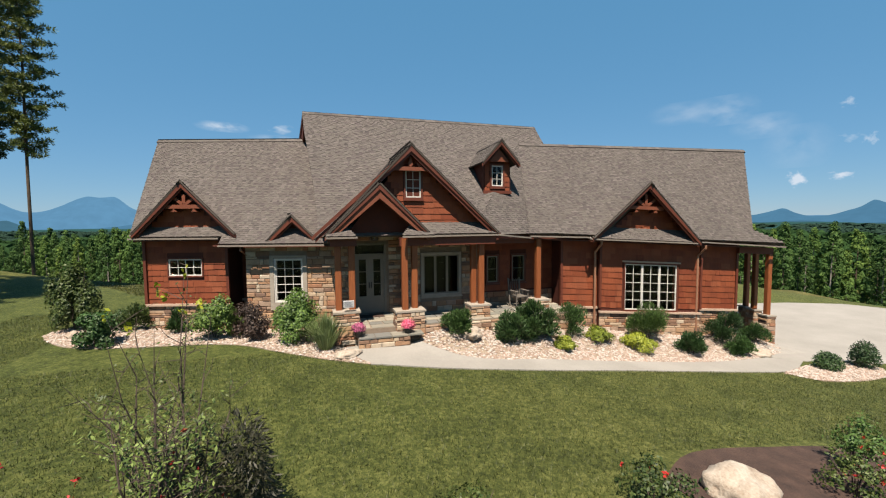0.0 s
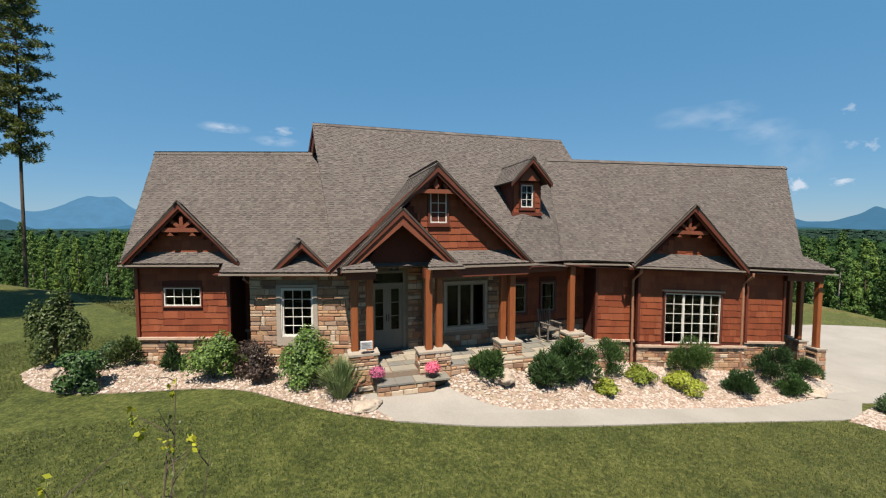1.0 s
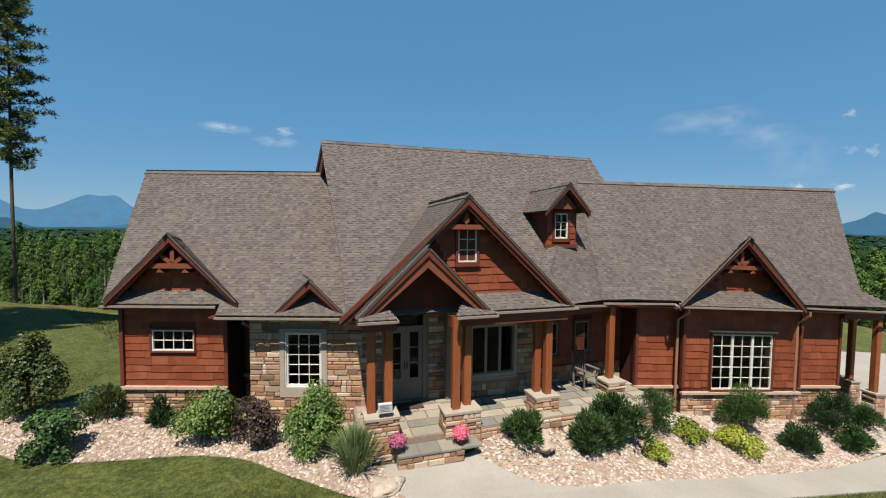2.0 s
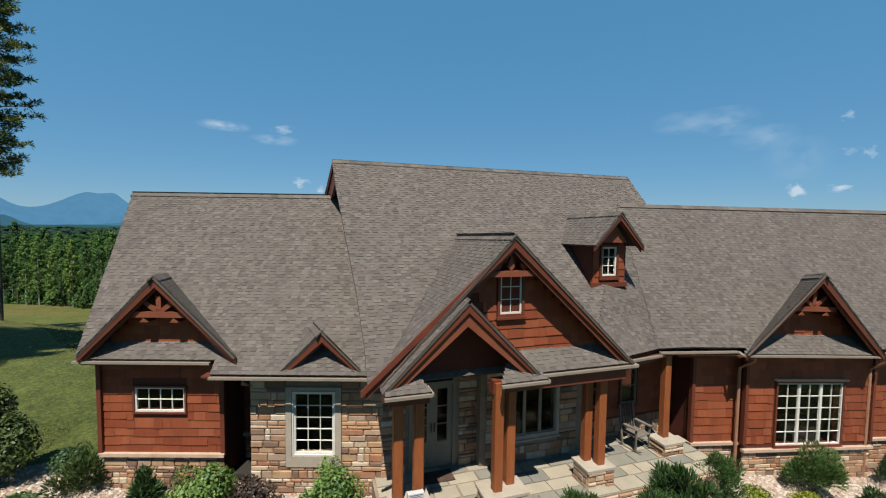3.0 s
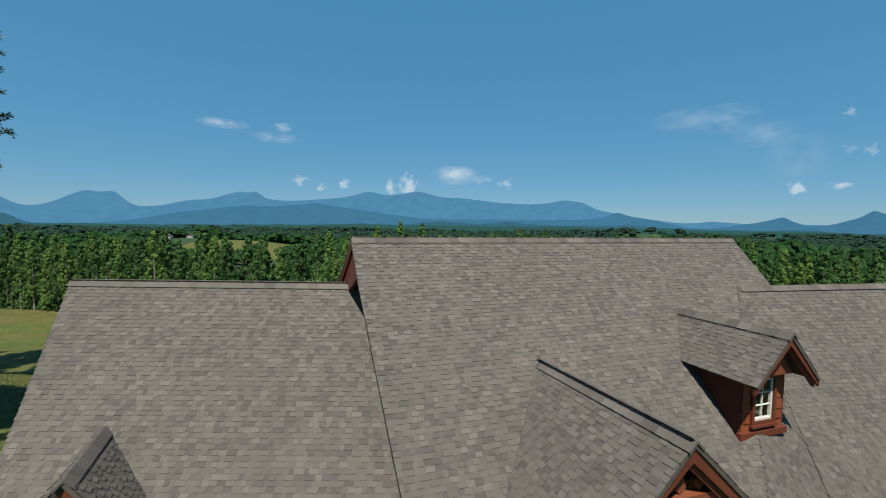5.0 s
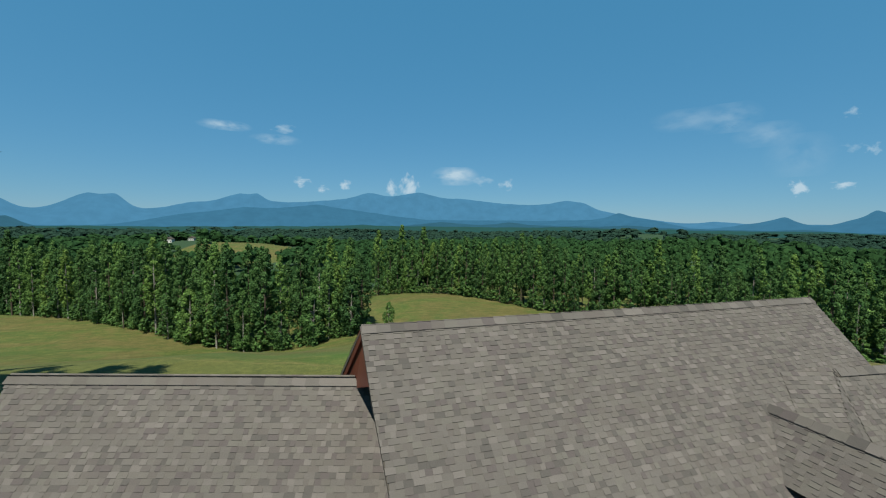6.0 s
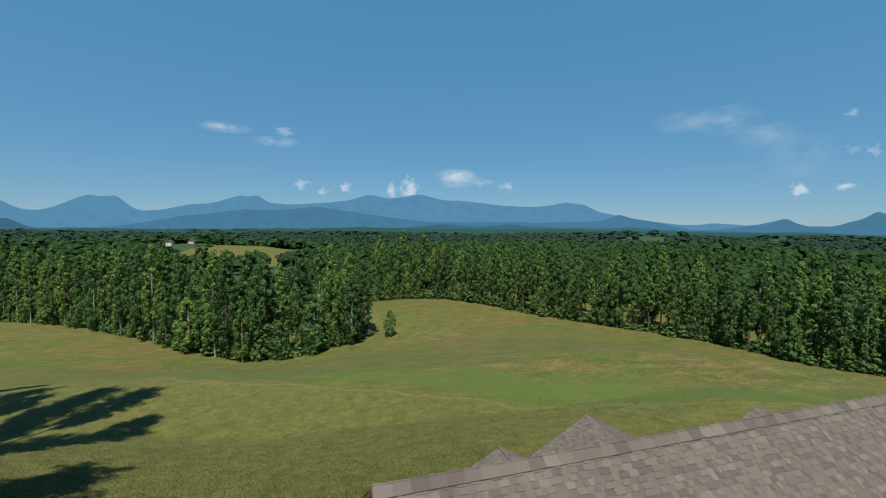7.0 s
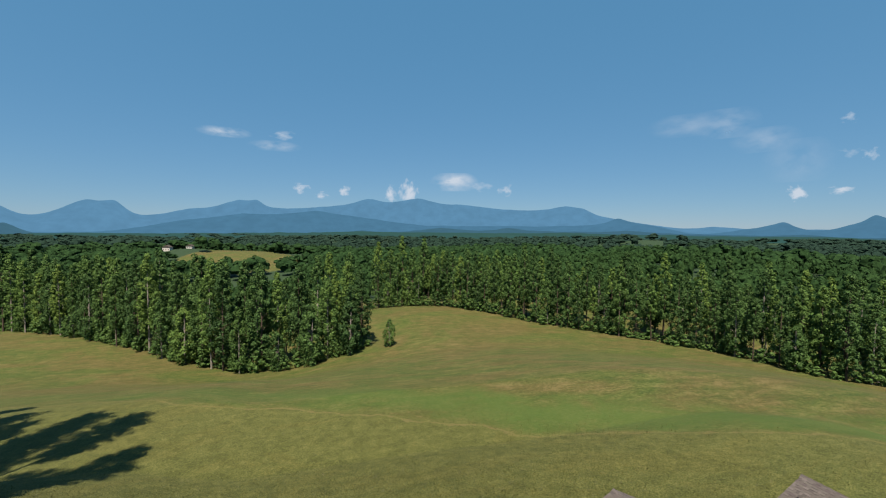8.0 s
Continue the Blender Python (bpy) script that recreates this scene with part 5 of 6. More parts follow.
shrub("juniper_shrub", (18.0, 0.35), 1.25, 0.78, M["mid"], SP, 3800, 0.09, "sprig", seed=21, group="junipers in the gravel", rough=0.32)
shrub("boxwood_shrub", (18.2, -2.2), 0.98, 0.68, M["yew"], "dark clipped round shrub in the end bed", 3200, 0.07, seed=22, group="clipped shrubs in the end bed", rough=0.06)
shrub("boxwood_shrub", (20.1, -2.3), 1.02, 1.05, M["yew"], "dark clipped shrub in two tiers in the end bed", 3800, 0.07, seed=23, group="clipped shrubs in the end bed", rough=0.1)

# fountain grass
rs = np.random.RandomState(31)
gx, gy = 0.15, 0.25
gz = ground_at(gx, gy)
root = thing("ornamental_grass", (gx, gy, gz), "arching clump of pale green ornamental grass", "ornamental grass")
a, k = rs.uniform(0, 2 * math.pi, 480), rs.uniform(0, 1, 480) ** 0.7
base = np.stack([np.cos(a) * k * 0.16, np.sin(a) * k * 0.16, np.zeros(480)], 1)
tip = np.stack([np.cos(a) * k * 0.78, np.sin(a) * k * 0.78, 1.08 - 0.5 * k ** 2 + rs.normal(0, 0.08, 480)], 1)
mid = base * 0.4 + tip * 0.6 + np.array([0, 0, 0.14])
side = np.stack([-np.sin(a), np.cos(a), 0 * a], 1) * 0.009
q = np.concatenate([np.stack([base - side, base + side, mid + side, mid - side], 1), np.stack([mid - side, mid + side, tip + side * 0.2, tip - side * 0.2], 1)])
quads("blade_tuft", q + np.array([gx, gy, gz]), M["plume"], root)

# potted chrysanthemums by the step
for n, (x, y) in enumerate(((1.12, 0.24), (2.66, 0.2))):
    rs = np.random.RandomState(41 + n)
    z = 0.125
    root = thing("potted_chrysanthemum", (x, y, z), "pink chrysanthemum in a dark pot by the entrance step", "potted plant", "flower pots by the step")
    bm = bmesh.new()
    tube(bm, [(x, y, z), (x, y, z + 0.17), (x, y, z + 0.2), (x, y, z + 0.2)], [0.1, 0.14, 0.15, 0.13], 14)
    part("pot", bm, M["pot"], root)
    p, v = mound(rs, 420, 0.2, 0.2, 0.26, 0.05)
    off = np.array([x, y, z + 0.17])
    quads("foliage", leaf_cards(rs, p * 0.9, v, 0.05, 0.03) + off, M["mid"], root)
    p, v = mound(rs, 900, 0.23, 0.23, 0.3, 0.05, 0.1)
    quads("blossom", leaf_cards(rs, p, v, 0.04, 0.036, 0.3) + off, M["pink"], root)


def boulder(name, at, size, label, seed, sink=0.25, mat="rock"):
    """A weathered fieldstone, flattened and broken by noise."""
    x, y = at
    bm = bmesh.new()
    bmesh.ops.create_icosphere(bm, subdivisions=4, radius=1.0)
    for v in bm.verts:
        p = v.co.copy()
        n = 0.3 * noise.noise(p * 1.1 + Vector((seed * 7.1, 0, 0))) + 0.13 * noise.noise(p * 2.7 + Vector((0, seed * 3.3, 0))) + 0.05 * noise.noise(p * 7 + Vector((0, 0, seed)))
        cell = noise.voronoi(p * 1.3 + Vector((seed, seed, 0)))[0][0]
        v.co = p * (0.85 + n + 0.16 * cell)
        v.co = Vector((v.co.x * size[0] / 2, v.co.y * size[1] / 2, v.co.z * size[2] / 2))
    z = ground_at(x, y) + size[2] * (0.5 - sink)
    bmesh.ops.transform(bm, verts=bm.verts, matrix=pose(x, y, z, 0, 0, seed * 40))
    return tagged(part(name, bm, M[mat], smooth=True), label, "rock")


boulder("boulder", (6.25, -7.8), (1.15, 0.95, 0.64), "large pale weathered boulder in bark mulch", 9, 0.3)
boulder("garden_rock", (4.75, -0.05), (1.0, 0.6, 0.42), "flat pale garden rock in river gravel", 2)
boulder("garden_rock", (8.0, 0.75), (1.5, 0.7, 0.5), "long pale garden rock in river gravel", 3)
boulder("garden_rock", (17.2, -0.5), (1.0, 0.55, 0.42), "flat pale garden rock in river gravel", 4)
boulder("garden_rock", (0.7, -0.55), (0.85, 0.6, 0.3), "flat pale garden rock at the walk's edge", 5)
boulder("garden_rock", (5.9, 0.5), (0.6, 0.4, 0.34), "small pale garden rock near the porch", 6)
boulder("garden_rock", (-8.0, 4.35), (0.55, 0.4, 0.3), "small tan rock at the end of the bed", 7)

# card on the entrance pier
cx, cy, cz = 0.86, 0.46, 1.02
root = thing("information_box", (cx, cy, cz), "small white information box on the stone pier", "sign")
bm = bmesh.new()
box(bm, MAIN, cx - 0.16, cx + 0.16, cy - 0.06, cy + 0.05, cz, cz + 0.2)
part("case", bm, M["paper"], root)
for i in range(5):
    bm = bmesh.new()
    box(bm, MAIN, cx - 0.13, cx + 0.13 - 0.05 * (i % 2), cy - 0.064, cy - 0.06, cz + 0.03 + i * 0.034, cz + 0.042 + i * 0.034)
    part("print_bar", bm, M["ink"], root)


def rocking_chair(x, y, z, turn):
    """A slatted porch rocker."""
    root = thing("rocking_chair", (x, y, z), "weathered grey wooden rocking chair on the porch", "chair")
    f0 = Matrix.Translation((x, y, z)) @ Matrix.Rotation(radians(turn), 4, "Z")

    def f(u, v, h):
        return f0 @ Vector((u, v, h))
    bm = bmesh.new()
    box(bm, f, -0.26, 0.26, -0.25, 0.22, 0.4, 0.43)
    part("seat", bm, M["chair"], root)
    for s in (-0.27, 0.27):
        bm = bmesh.new()
        tube(bm, [f(s, -0.4, 0.09), f(s, -0.15, 0.02), f(s, 0.15, 0.02), f(s, 0.45, 0.1)], [0.02] * 4, 6)
        part("rocker", bm, M["chair"], root)
        bm = bmesh.new()
        beam(bm, f(s, -0.22, 0.03), f(s, -0.22, 0.62), 0.04, 0.04, Vector((1, 0, 0)))
        part("leg", bm, M["chair"], root)
        bm = bmesh.new()
        beam(bm, f(s, 0.2, 0.03), f(s, 0.34, 1.1), 0.045, 0.045, Vector((1, 0, 0)))
        part("back_post", bm, M["chair"], root)
        bm = bmesh.new()
        box(bm, f, s - 0.05, s + 0.05, -0.28, 0.26, 0.62, 0.645)
        part("armrest", bm, M["chair"], root)
    for i in range(5):
        bm = bmesh.new()
        s = -0.2 + i * 0.1
        beam(bm, f(s, 0.22, 0.44), f(s, 0.33, 1.06), 0.06, 0.015, Vector((1, 0, 0)))
        part("back_slat", bm, M["chair"], root)


rocking_chair(7.5, 2.0, 0.29, 10)

# doormat and small porch pot
bm = bmesh.new()
box(bm, MAIN, 1.35, 2.2, 1.95, 2.4, 0.3, 0.315)
tagged(part("doormat", bm, M["mulch"]), "dark brown doormat before the entry doors", "doormat")

# lantern under the entry gable
lx, ly, lz = 1.82, 1.5, 3.05
root = thing("pendant_lantern", (lx, ly, lz), "black iron pendant lantern with clear panes above the entry", "lamp")
bm = bmesh.new()
tube(bm, [(lx, ly, lz + 0.42), (lx, ly, lz + 1.3)], [0.01, 0.01], 6)
part("chain", bm, M["iron"], root)
bm = bmesh.new()
tube(bm, [(lx, ly, lz + 0.34), (lx, ly, lz + 0.38), (lx, ly, lz + 0.44)], [0.17, 0.12, 0.02], 4)
part("cap", bm, M["iron"], root)
bm = bmesh.new()
for sx, sy in ((-1, -1), (-1, 1), (1, -1), (1, 1)):
    box(bm, MAIN, lx + sx * 0.1 - 0.01, lx + sx * 0.1 + 0.01, ly + sy * 0.1 - 0.01, ly + sy * 0.1 + 0.01, lz, lz + 0.34)
box(bm, MAIN, lx - 0.12, lx + 0.12, ly - 0.12, ly + 0.12, lz - 0.02, lz + 0.01)
part("frame", bm, M["iron"], root)
bm = bmesh.new()
tube(bm, [(lx, ly, lz + 0.01), (lx, ly, lz + 0.16), (lx, ly, lz + 0.2)], [0.025, 0.025, 0.01], 8)
part("candle", bm, M["paper"], root)

# covered grill under the side porch
gx, gy = 18.15, 1.75
gz = ground_at(gx, gy) + 0.03
root = thing("covered_grill", (gx, gy, gz), "barbecue grill under a black fitted cover on the side porch", "grill")
bm = bmesh.new()
rings = []
for z, w, d in ((0.06, 0.5, 0.3), (0.2, 0.48, 0.29), (0.78, 0.46, 0.27), (0.84, 0.6, 0.28), (0.92, 0.58, 0.27), (0.98, 0.34, 0.24), (1.12, 0.3, 0.16), (1.16, 0.22, 0.08)):
    ring = []
    for k in range(20):
        a = 2 * math.pi * k / 20
        ca, sa = math.cos(a), math.sin(a)
        fold = 1 + 0.035 * math.sin(k * 2.5 + z * 4)
        ring.append(bm.verts.new((gx + math.copysign(abs(ca) ** 0.5, ca) * w * fold, gy + math.copysign(abs(sa) ** 0.5, sa) * d * fold, gz + z)))
    rings.append(ring)
for lower, upper in zip(rings, rings[1:]):
    for k in range(20):
        bm.faces.new((lower[k], lower[(k + 1) % 20], upper[(k + 1) % 20], upper[k]))
bm.faces.new(rings[-1])
bm.faces.new(rings[0][::-1])
part("cover", bm, M["iron"], root, smooth=True)
for sx, sy in ((-0.4, -0.2), (-0.4, 0.2), (0.4, -0.2), (0.4, 0.2)):
    bm = bmesh.new()
    tube(bm, [(gx + sx, gy + sy - 0.02, gz + 0.05), (gx + sx, gy + sy + 0.02, gz + 0.05)], [0.05, 0.05], 10)
    part("wheel", bm, M["iron"], root)

# wild plants in the foreground
rs = np.random.RandomState(61)
wx, wy = -1.6, -7.3
wz = ground_at(wx, wy)
root = thing("wild_shrub", (wx, wy, wz), "tall ragged wild shrub with dry twigs and yellow flower tips", "shrub")
off = np.array([wx, wy, wz])
bm = bmesh.new()
tips, along = [], []
for i in range(34):
    a, k = rs.uniform(0, 2 * math.pi), rs.uniform(0.15, 1.0)
    h = rs.uniform(1.1, 2.3) if i < 26 else rs.uniform(2.6, 3.35)
    r = k * 1.0 * (0.75 if h > 2.3 else 1)
    pts = [Vector((math.cos(a) * 0.1, math.sin(a) * 0.1, 0))]
    for t in (0.25, 0.5, 0.75, 1.0):
        w = rs.normal(0, 0.07, 2)
        pts.append(Vector((math.cos(a) * r * t ** 0.8 + w[0], math.sin(a) * r * t ** 0.8 + w[1], h * t)))
    tube(bm, pts, [0.016, 0.013, 0.01, 0.006, 0.002], 5)
    for j in range(9):
        c = rs.uniform(0.35, 1.0) * 4
        q = pts[min(int(c), 3)].lerp(pts[min(int(c), 3) + 1], c % 1.0)
        e = q + Vector((rs.normal(0, 0.16), rs.normal(0, 0.16), rs.uniform(0.02, 0.32)))
        tube(bm, [q, q.lerp(e, 0.5) + Vector((rs.normal(0, 0.03), rs.normal(0, 0.03), 0)), e], [0.005, 0.004, 0.0015], 4)
        tips.append(e)
        along += [q.lerp(e, t) for t in (0.3, 0.6, 0.9)]
    tips.append(pts[-1])
bmesh.ops.translate(bm, verts=bm.verts, vec=Vector(off))
part("branchwork", bm, M["twig"], root)
tp, al = np.array([t[:] for t in tips]), np.array([t[:] for t in along])
low = al[(al[:, 2] < 1.75) & (al[:, 0] < 0.45)]
c = low[rs.randint(0, len(low), 1400)] + rs.normal(0, 0.05, (1400, 3))
quads("foliage", leaf_cards(rs, c, np.tile([0, -0.3, 1.0], (1400, 1)), 0.08, 0.03) + off, M["wild"], root)
mid = al[(al[:, 2] > 1.5)]
c = mid[rs.randint(0, len(mid), 500)] + rs.normal(0, 0.03, (500, 3))
quads("upper_foliage", leaf_cards(rs, c, np.tile([0, -0.3, 1.0], (500, 1)), 0.05, 0.02) + off, M["olive"], root)
p, v = mound(rs, 3000, 0.62, 0.6, 1.5, 0.35)
quads("seed_head_mass", sprigs(rs, p + np.array([0.62, 0.2, 0]), v * 0.6 + np.array([0, 0, -0.5]) + rs.normal(0, 0.3, p.shape), 0.11, 0.022) + off, M["seed"], root)
high = tp[tp[:, 2] > 2.75][:9]
c = np.repeat(high, 9, 0) + rs.normal(0, 0.018, (len(high) * 9, 3)) * np.array([1, 1, 2.2])
quads("blossom", leaf_cards(rs, c, rs.normal(0, 1, c.shape), 0.05, 0.04) + off, M["yellow"], root)
c = rs.normal(0, 0.45, (10, 3)) * np.array([1.2, 1, 0.4]) + np.array([-0.2, -0.3, 1.2])
c = np.repeat(c, 7, 0) + rs.normal(0, 0.018, (70, 3))
quads("red_blossom", leaf_cards(rs, c, rs.normal(0, 1, c.shape), 0.05, 0.04) + off, M["red"], root)

for n, (x, y, w, h, m) in enumerate(((4.5, -7.9, 1.2, 0.72, "olive"), (1.75, -7.85, 1.2, 0.45, "olive"), (8.4, -8.1, 1.2, 0.7, "olive"), (9.5, -7.6, 0.95, 1.02, "mid"))):
    s = shrub("rose_shrub", (x, y), w, h, M[m], "ragged green rose shrub with a few red blooms", 1500, 0.06, seed=71 + n, rough=0.35, stemcount=12, group="foreground rose shrubs")
    rs = np.random.RandomState(81 + n)
    c, v = mound(rs, 5, w * 0.45, w * 0.45, h, 0.2, 0)
    c = np.repeat(c, 8, 0) + rs.normal(0, 0.018, (40, 3)) + np.array([x, y, ground_at(x, y)])
    quads("red_blossom", leaf_cards(rs, c, rs.normal(0, 1, c.shape), 0.045, 0.04), M["red"], s)

# gravel
def pebbles(rs, rim, count, size):
    x0, x1 = min(p[0] for p in rim), max(p[0] for p in rim)
    y0, y1 = min(p[1] for p in rim), max(p[1] for p in rim)
    x, y = rs.uniform(x0, x1, count), rs.uniform(y0, y1, count)
    ok = inside(x, y, rim)
    x, y = x[ok], y[ok]
    n = len(x)
    c = np.stack([x, y, terrain(x, y) + 0.03], 1)
    s = size * rs.uniform(0.5, 1.35, (n, 1)) * rs.uniform(0.7, 1.2, (n, 3)) * np.array([1, 1, 0.6])
    a = rs.uniform(0, 2 * math.pi, n)
    ca, sa = np.cos(a), np.sin(a)
    unit = np.array([(1, 0, 0), (0.3, 0.9, 0.1), (-0.8, 0.5, 0), (-0.8, -0.55, 0.05), (0.35, -0.9, 0), (0.1, 0.05, 1.0), (-0.2, 0, -0.8)])
    local = unit[None] * s[:, None]
    p = np.stack([local[:, :, 0] * ca[:, None] - local[:, :, 1] * sa[:, None], local[:, :, 0] * sa[:, None] + local[:, :, 1] * ca[:, None], local[:, :, 2]], -1) + c[:, None]
    tri = np.array([(0, 1, 5), (1, 2, 5), (2, 3, 5), (3, 4, 5), (4, 0, 5), (1, 0, 6), (2, 1, 6), (3, 2, 6), (4, 3, 6), (0, 4, 6)])
    verts = p.reshape(-1, 3)
    faces = (tri[None] + (np.arange(n) * 7)[:, None, None]).reshape(-1, 3)
    return verts, faces


rs = np.random.RandomState(91)
RIM_LEFT = bend(BED_LEFT) + [(0.85, -0.5), (0.75, 0.32), (0.5, 0.4), (0.5, 2.9), (-2.5, 4.1), (-6.2, 5.0), (-6.4, 6.4)]
RIM_RIGHT = bend(WALK_IN[::-1])[:-4] + [(16.6, -0.78), (18.6, -0.35), (19.6, 0.4), (19.0, 1.5), (10.0, 2.6), (3.3, 0.9)]
RIM_FAR = bend([(15.6, -2.4), (16.3, -3.2), (18.2, -3.4), (20.0, -3.1), (20.9, -2.2), (20.0, -1.6), (18.0, -1.75), (16.3, -2.2)])
for rim, count in ((RIM_LEFT, 16000), (RIM_RIGHT, 20000), (RIM_FAR, 3000)):
    verts, faces = pebbles(rs, rim, count, 0.05)
    tagged(mesh_object("gravel", verts.tolist(), faces.tolist(), M["gravel"]), "pale cream and tan river gravel", "gravel", kind="stuff")

# lawn blades near the house and camera
rs = np.random.RandomState(95)
n = 330000
x, y = rs.uniform(-12, 22, n), rs.uniform(-9.5, 9, n)
RIM_WALK = [(0.75, 0.32), (0.85, -0.5)] + bend(WALK_OUT) + [(16.4, -2.3), (18.4, -1.3)] + bend(WALK_IN)
ok = ~(inside(x, y, RIM_WALK) | inside(x, y, RIM_LEFT) | inside(x, y, RIM_RIGHT) | inside(x, y, RIM_FAR))
ok &= ~((y > 0.4) & (x > -8.2)) & ~((x > 17) & (y > -2.5)) & ~((x > 5) & (x < 11.5) & (y < -6.5))
x, y = x[ok], y[ok]
n = len(x)
a = rs.uniform(0, 2 * math.pi, n)
c = np.stack([x, y, terrain(x, y) - 0.005], 1)
side = np.stack([np.cos(a), np.sin(a), 0 * a], 1) * 0.008
tip = c + np.stack([rs.normal(0, 0.025, n), rs.normal(0, 0.025, n), rs.uniform(0.03, 0.075, n)], 1)
tagged(quads("grass", np.stack([c - side, c + side, tip], 1), M["blade"]), "short mown lawn grass, green with straw blades", "grass", kind="stuff")

# rough grass of the field behind the house
rs = np.random.RandomState(97)
n = 230000
a, r = rs.uniform(-0.62, 1.2, n), 14 * np.exp(rs.uniform(0, 1, n) * math.log(4.4))
x, y = np.sin(a) * r, np.cos(a) * r
line = y + 0.55 * x - 45 + rs.normal(0, 2.0, n)
ok = ~((x > 14) & (x < 47) & (y < 15.5)) & (y > 13) & (rs.random(n) > 0.85 * smooth(0, 45, line)) & (rs.random(n) > smooth(24, 46, r))
x, y, line = x[ok], y[ok], line[ok]
n = len(x)
h = (0.08 + 0.1 * smooth(-1, 3, line)) * rs.uniform(0.5, 1.3, n)
a = rs.uniform(0, 2 * math.pi, n)
c = np.stack([x, y, terrain(x, y) - 0.02], 1)
side = np.stack([np.cos(a), np.sin(a), 0 * a], 1) * rs.uniform(0.016, 0.042, n)[:, None]
tip = c + np.stack([rs.normal(0, 0.04, n), rs.normal(0, 0.04, n), h], 1)
tagged(quads("meadow_grass", np.stack([c - side, c + side, tip], 1), M["meadow"]), "rough olive and straw-coloured meadow grass", "grass", kind="stuff")


# ---- trees ----
def crown_cards(rs, h, width, base, lobes, per, size, flop=0.25):
    """Leaves over rounded lobes that climb a tall uneven crown from height base to h."""
    t = np.clip((np.arange(lobes) + rs.uniform(0.1, 0.9, lobes)) / lobes, 0, 1)
    env = width / 2 * np.sin(np.pi * np.clip(t * 0.76 + 0.2, 0, 1)) ** 0.7 * rs.uniform(0.75, 1.12, lobes)
    rad = width * 0.5 * (rs.uniform(0.36, 0.58, lobes) if lobes < 20 else rs.uniform(0.18, 0.46, lobes)) * (1 - 0.3 * t)
    z = base + rad * 0.6 + (h - base - rad * 1.6) * t
    a = np.arange(lobes) * 2.4 + rs.uniform(-0.7, 0.7, lobes)
    r = np.maximum(env - rad * 0.7, 0.0)
    c = np.stack([np.cos(a) * r, np.sin(a) * r, z], 1)
    o = rs.normal(0, 1, (lobes, per, 3))
    o[..., 2] = o[..., 2] * 0.9 + 0.35
    o /= np.linalg.norm(o, axis=2, keepdims=True)
    p = c[:, None] + o * rad[:, None, None] * rs.uniform(0.72, 1.08, (lobes, per, 1)) * np.array([1, 1, 1.2])
    out = o + np.stack([np.cos(a) * 0.3, np.sin(a) * 0.3, 0.25 + 0 * a], 1)[:, None]
    return leaf_cards(rs, p.reshape(-1, 3), out.reshape(-1, 3), size, size * 0.75, flop)


def tree_kind(seed, h, width, base, bark, leaf, lobes=46, per=70, size=0.54, name="broadleaf_tree", label="tall slender broadleaf tree at the meadow's edge"):
    """One tree: tapered trunk with limbs, and a crown of leaf clumps, built about the origin."""
    rs = np.random.RandomState(seed)
    root = thing(name, (0, 0, 0), label, "tree", "trees along the meadow")
    bm = bmesh.new()
    lean = rs.normal(0, 0.4, 2)
    trunk = [(lean[0] * t, lean[1] * t, h * 0.93 * t - 0.6 * (t == 0)) for t in (0, 0.3, 0.6, 0.85, 1)]
    tube(bm, trunk, [0.25, 0.2, 0.14, 0.08, 0.03], 7)
    for _ in range(11):
        t = rs.uniform(0.25, 0.9)
        a = rs.uniform(0, 2 * math.pi)
        s = Vector((lean[0] * t, lean[1] * t, h * 0.93 * t))
        l = width * 0.4 * (1.1 - t)
        e = s + Vector((math.cos(a) * l, math.sin(a) * l, l * 0.8))
        tube(bm, [s, s.lerp(e, 0.5) + Vector((0, 0, 0.2)), e], [0.07, 0.05, 0.015], 5)
    part("trunk", bm, bark, root)
    quads("crown", crown_cards(rs, h, width, base, lobes, per, size, 0.5), leaf, root)
    return root


KINDS = [tree_kind(201 + i, h, w, b, M["pale_bark"] if i % 3 == 0 else M["bark"], M["forest"]) for i, (h, w, b) in
         enumerate(((28, 5.6, 5), (25, 6.4, 2), (30, 5.2, 8), (22, 6.2, 1), (27, 6.8, 3), (25, 4.8, 10), (14, 6.2, 0.3), (26, 5.4, 1.5)))]
EDGES = [  # front edges of the woods
    [(-150, 235), (-100, 200), (-66, 168), (-42, 143), (-21, 126), (-7, 124), (8, 128), (17, 133)],
    [(24, 206), (62, 192), (88, 152), (110, 126), (122, 100), (122, 72), (140, 52), (170, 30), (205, -10)],
]
rt = random.Random(5)
spots = []
for e, edge in enumerate(EDGES):
    for row, (back, gap) in enumerate(((0, 5.0), (5.5, 5.2), (11.5, 6.5))):
        for (x0, y0), (x1, y1) in zip(edge, edge[1:]):
            L = math.hypot(x1 - x0, y1 - y0)
            nx, ny = -(y1 - y0) / L, (x1 - x0) / L
            if nx * x0 + ny * y0 < 0:
                nx, ny = -nx, -ny
            d = rt.uniform(0, gap)
            while d < L:
                k, j = d / L, rt.uniform(-1.6, 1.6)
                spots.append((row, x0 + (x1 - x0) * k + nx * (back + j), y0 + (y1 - y0) * k + ny * (back + j)))
                d += gap * rt.uniform(0.75, 1.25)
spots.sort()
first = {i: True for i in range(len(KINDS))}
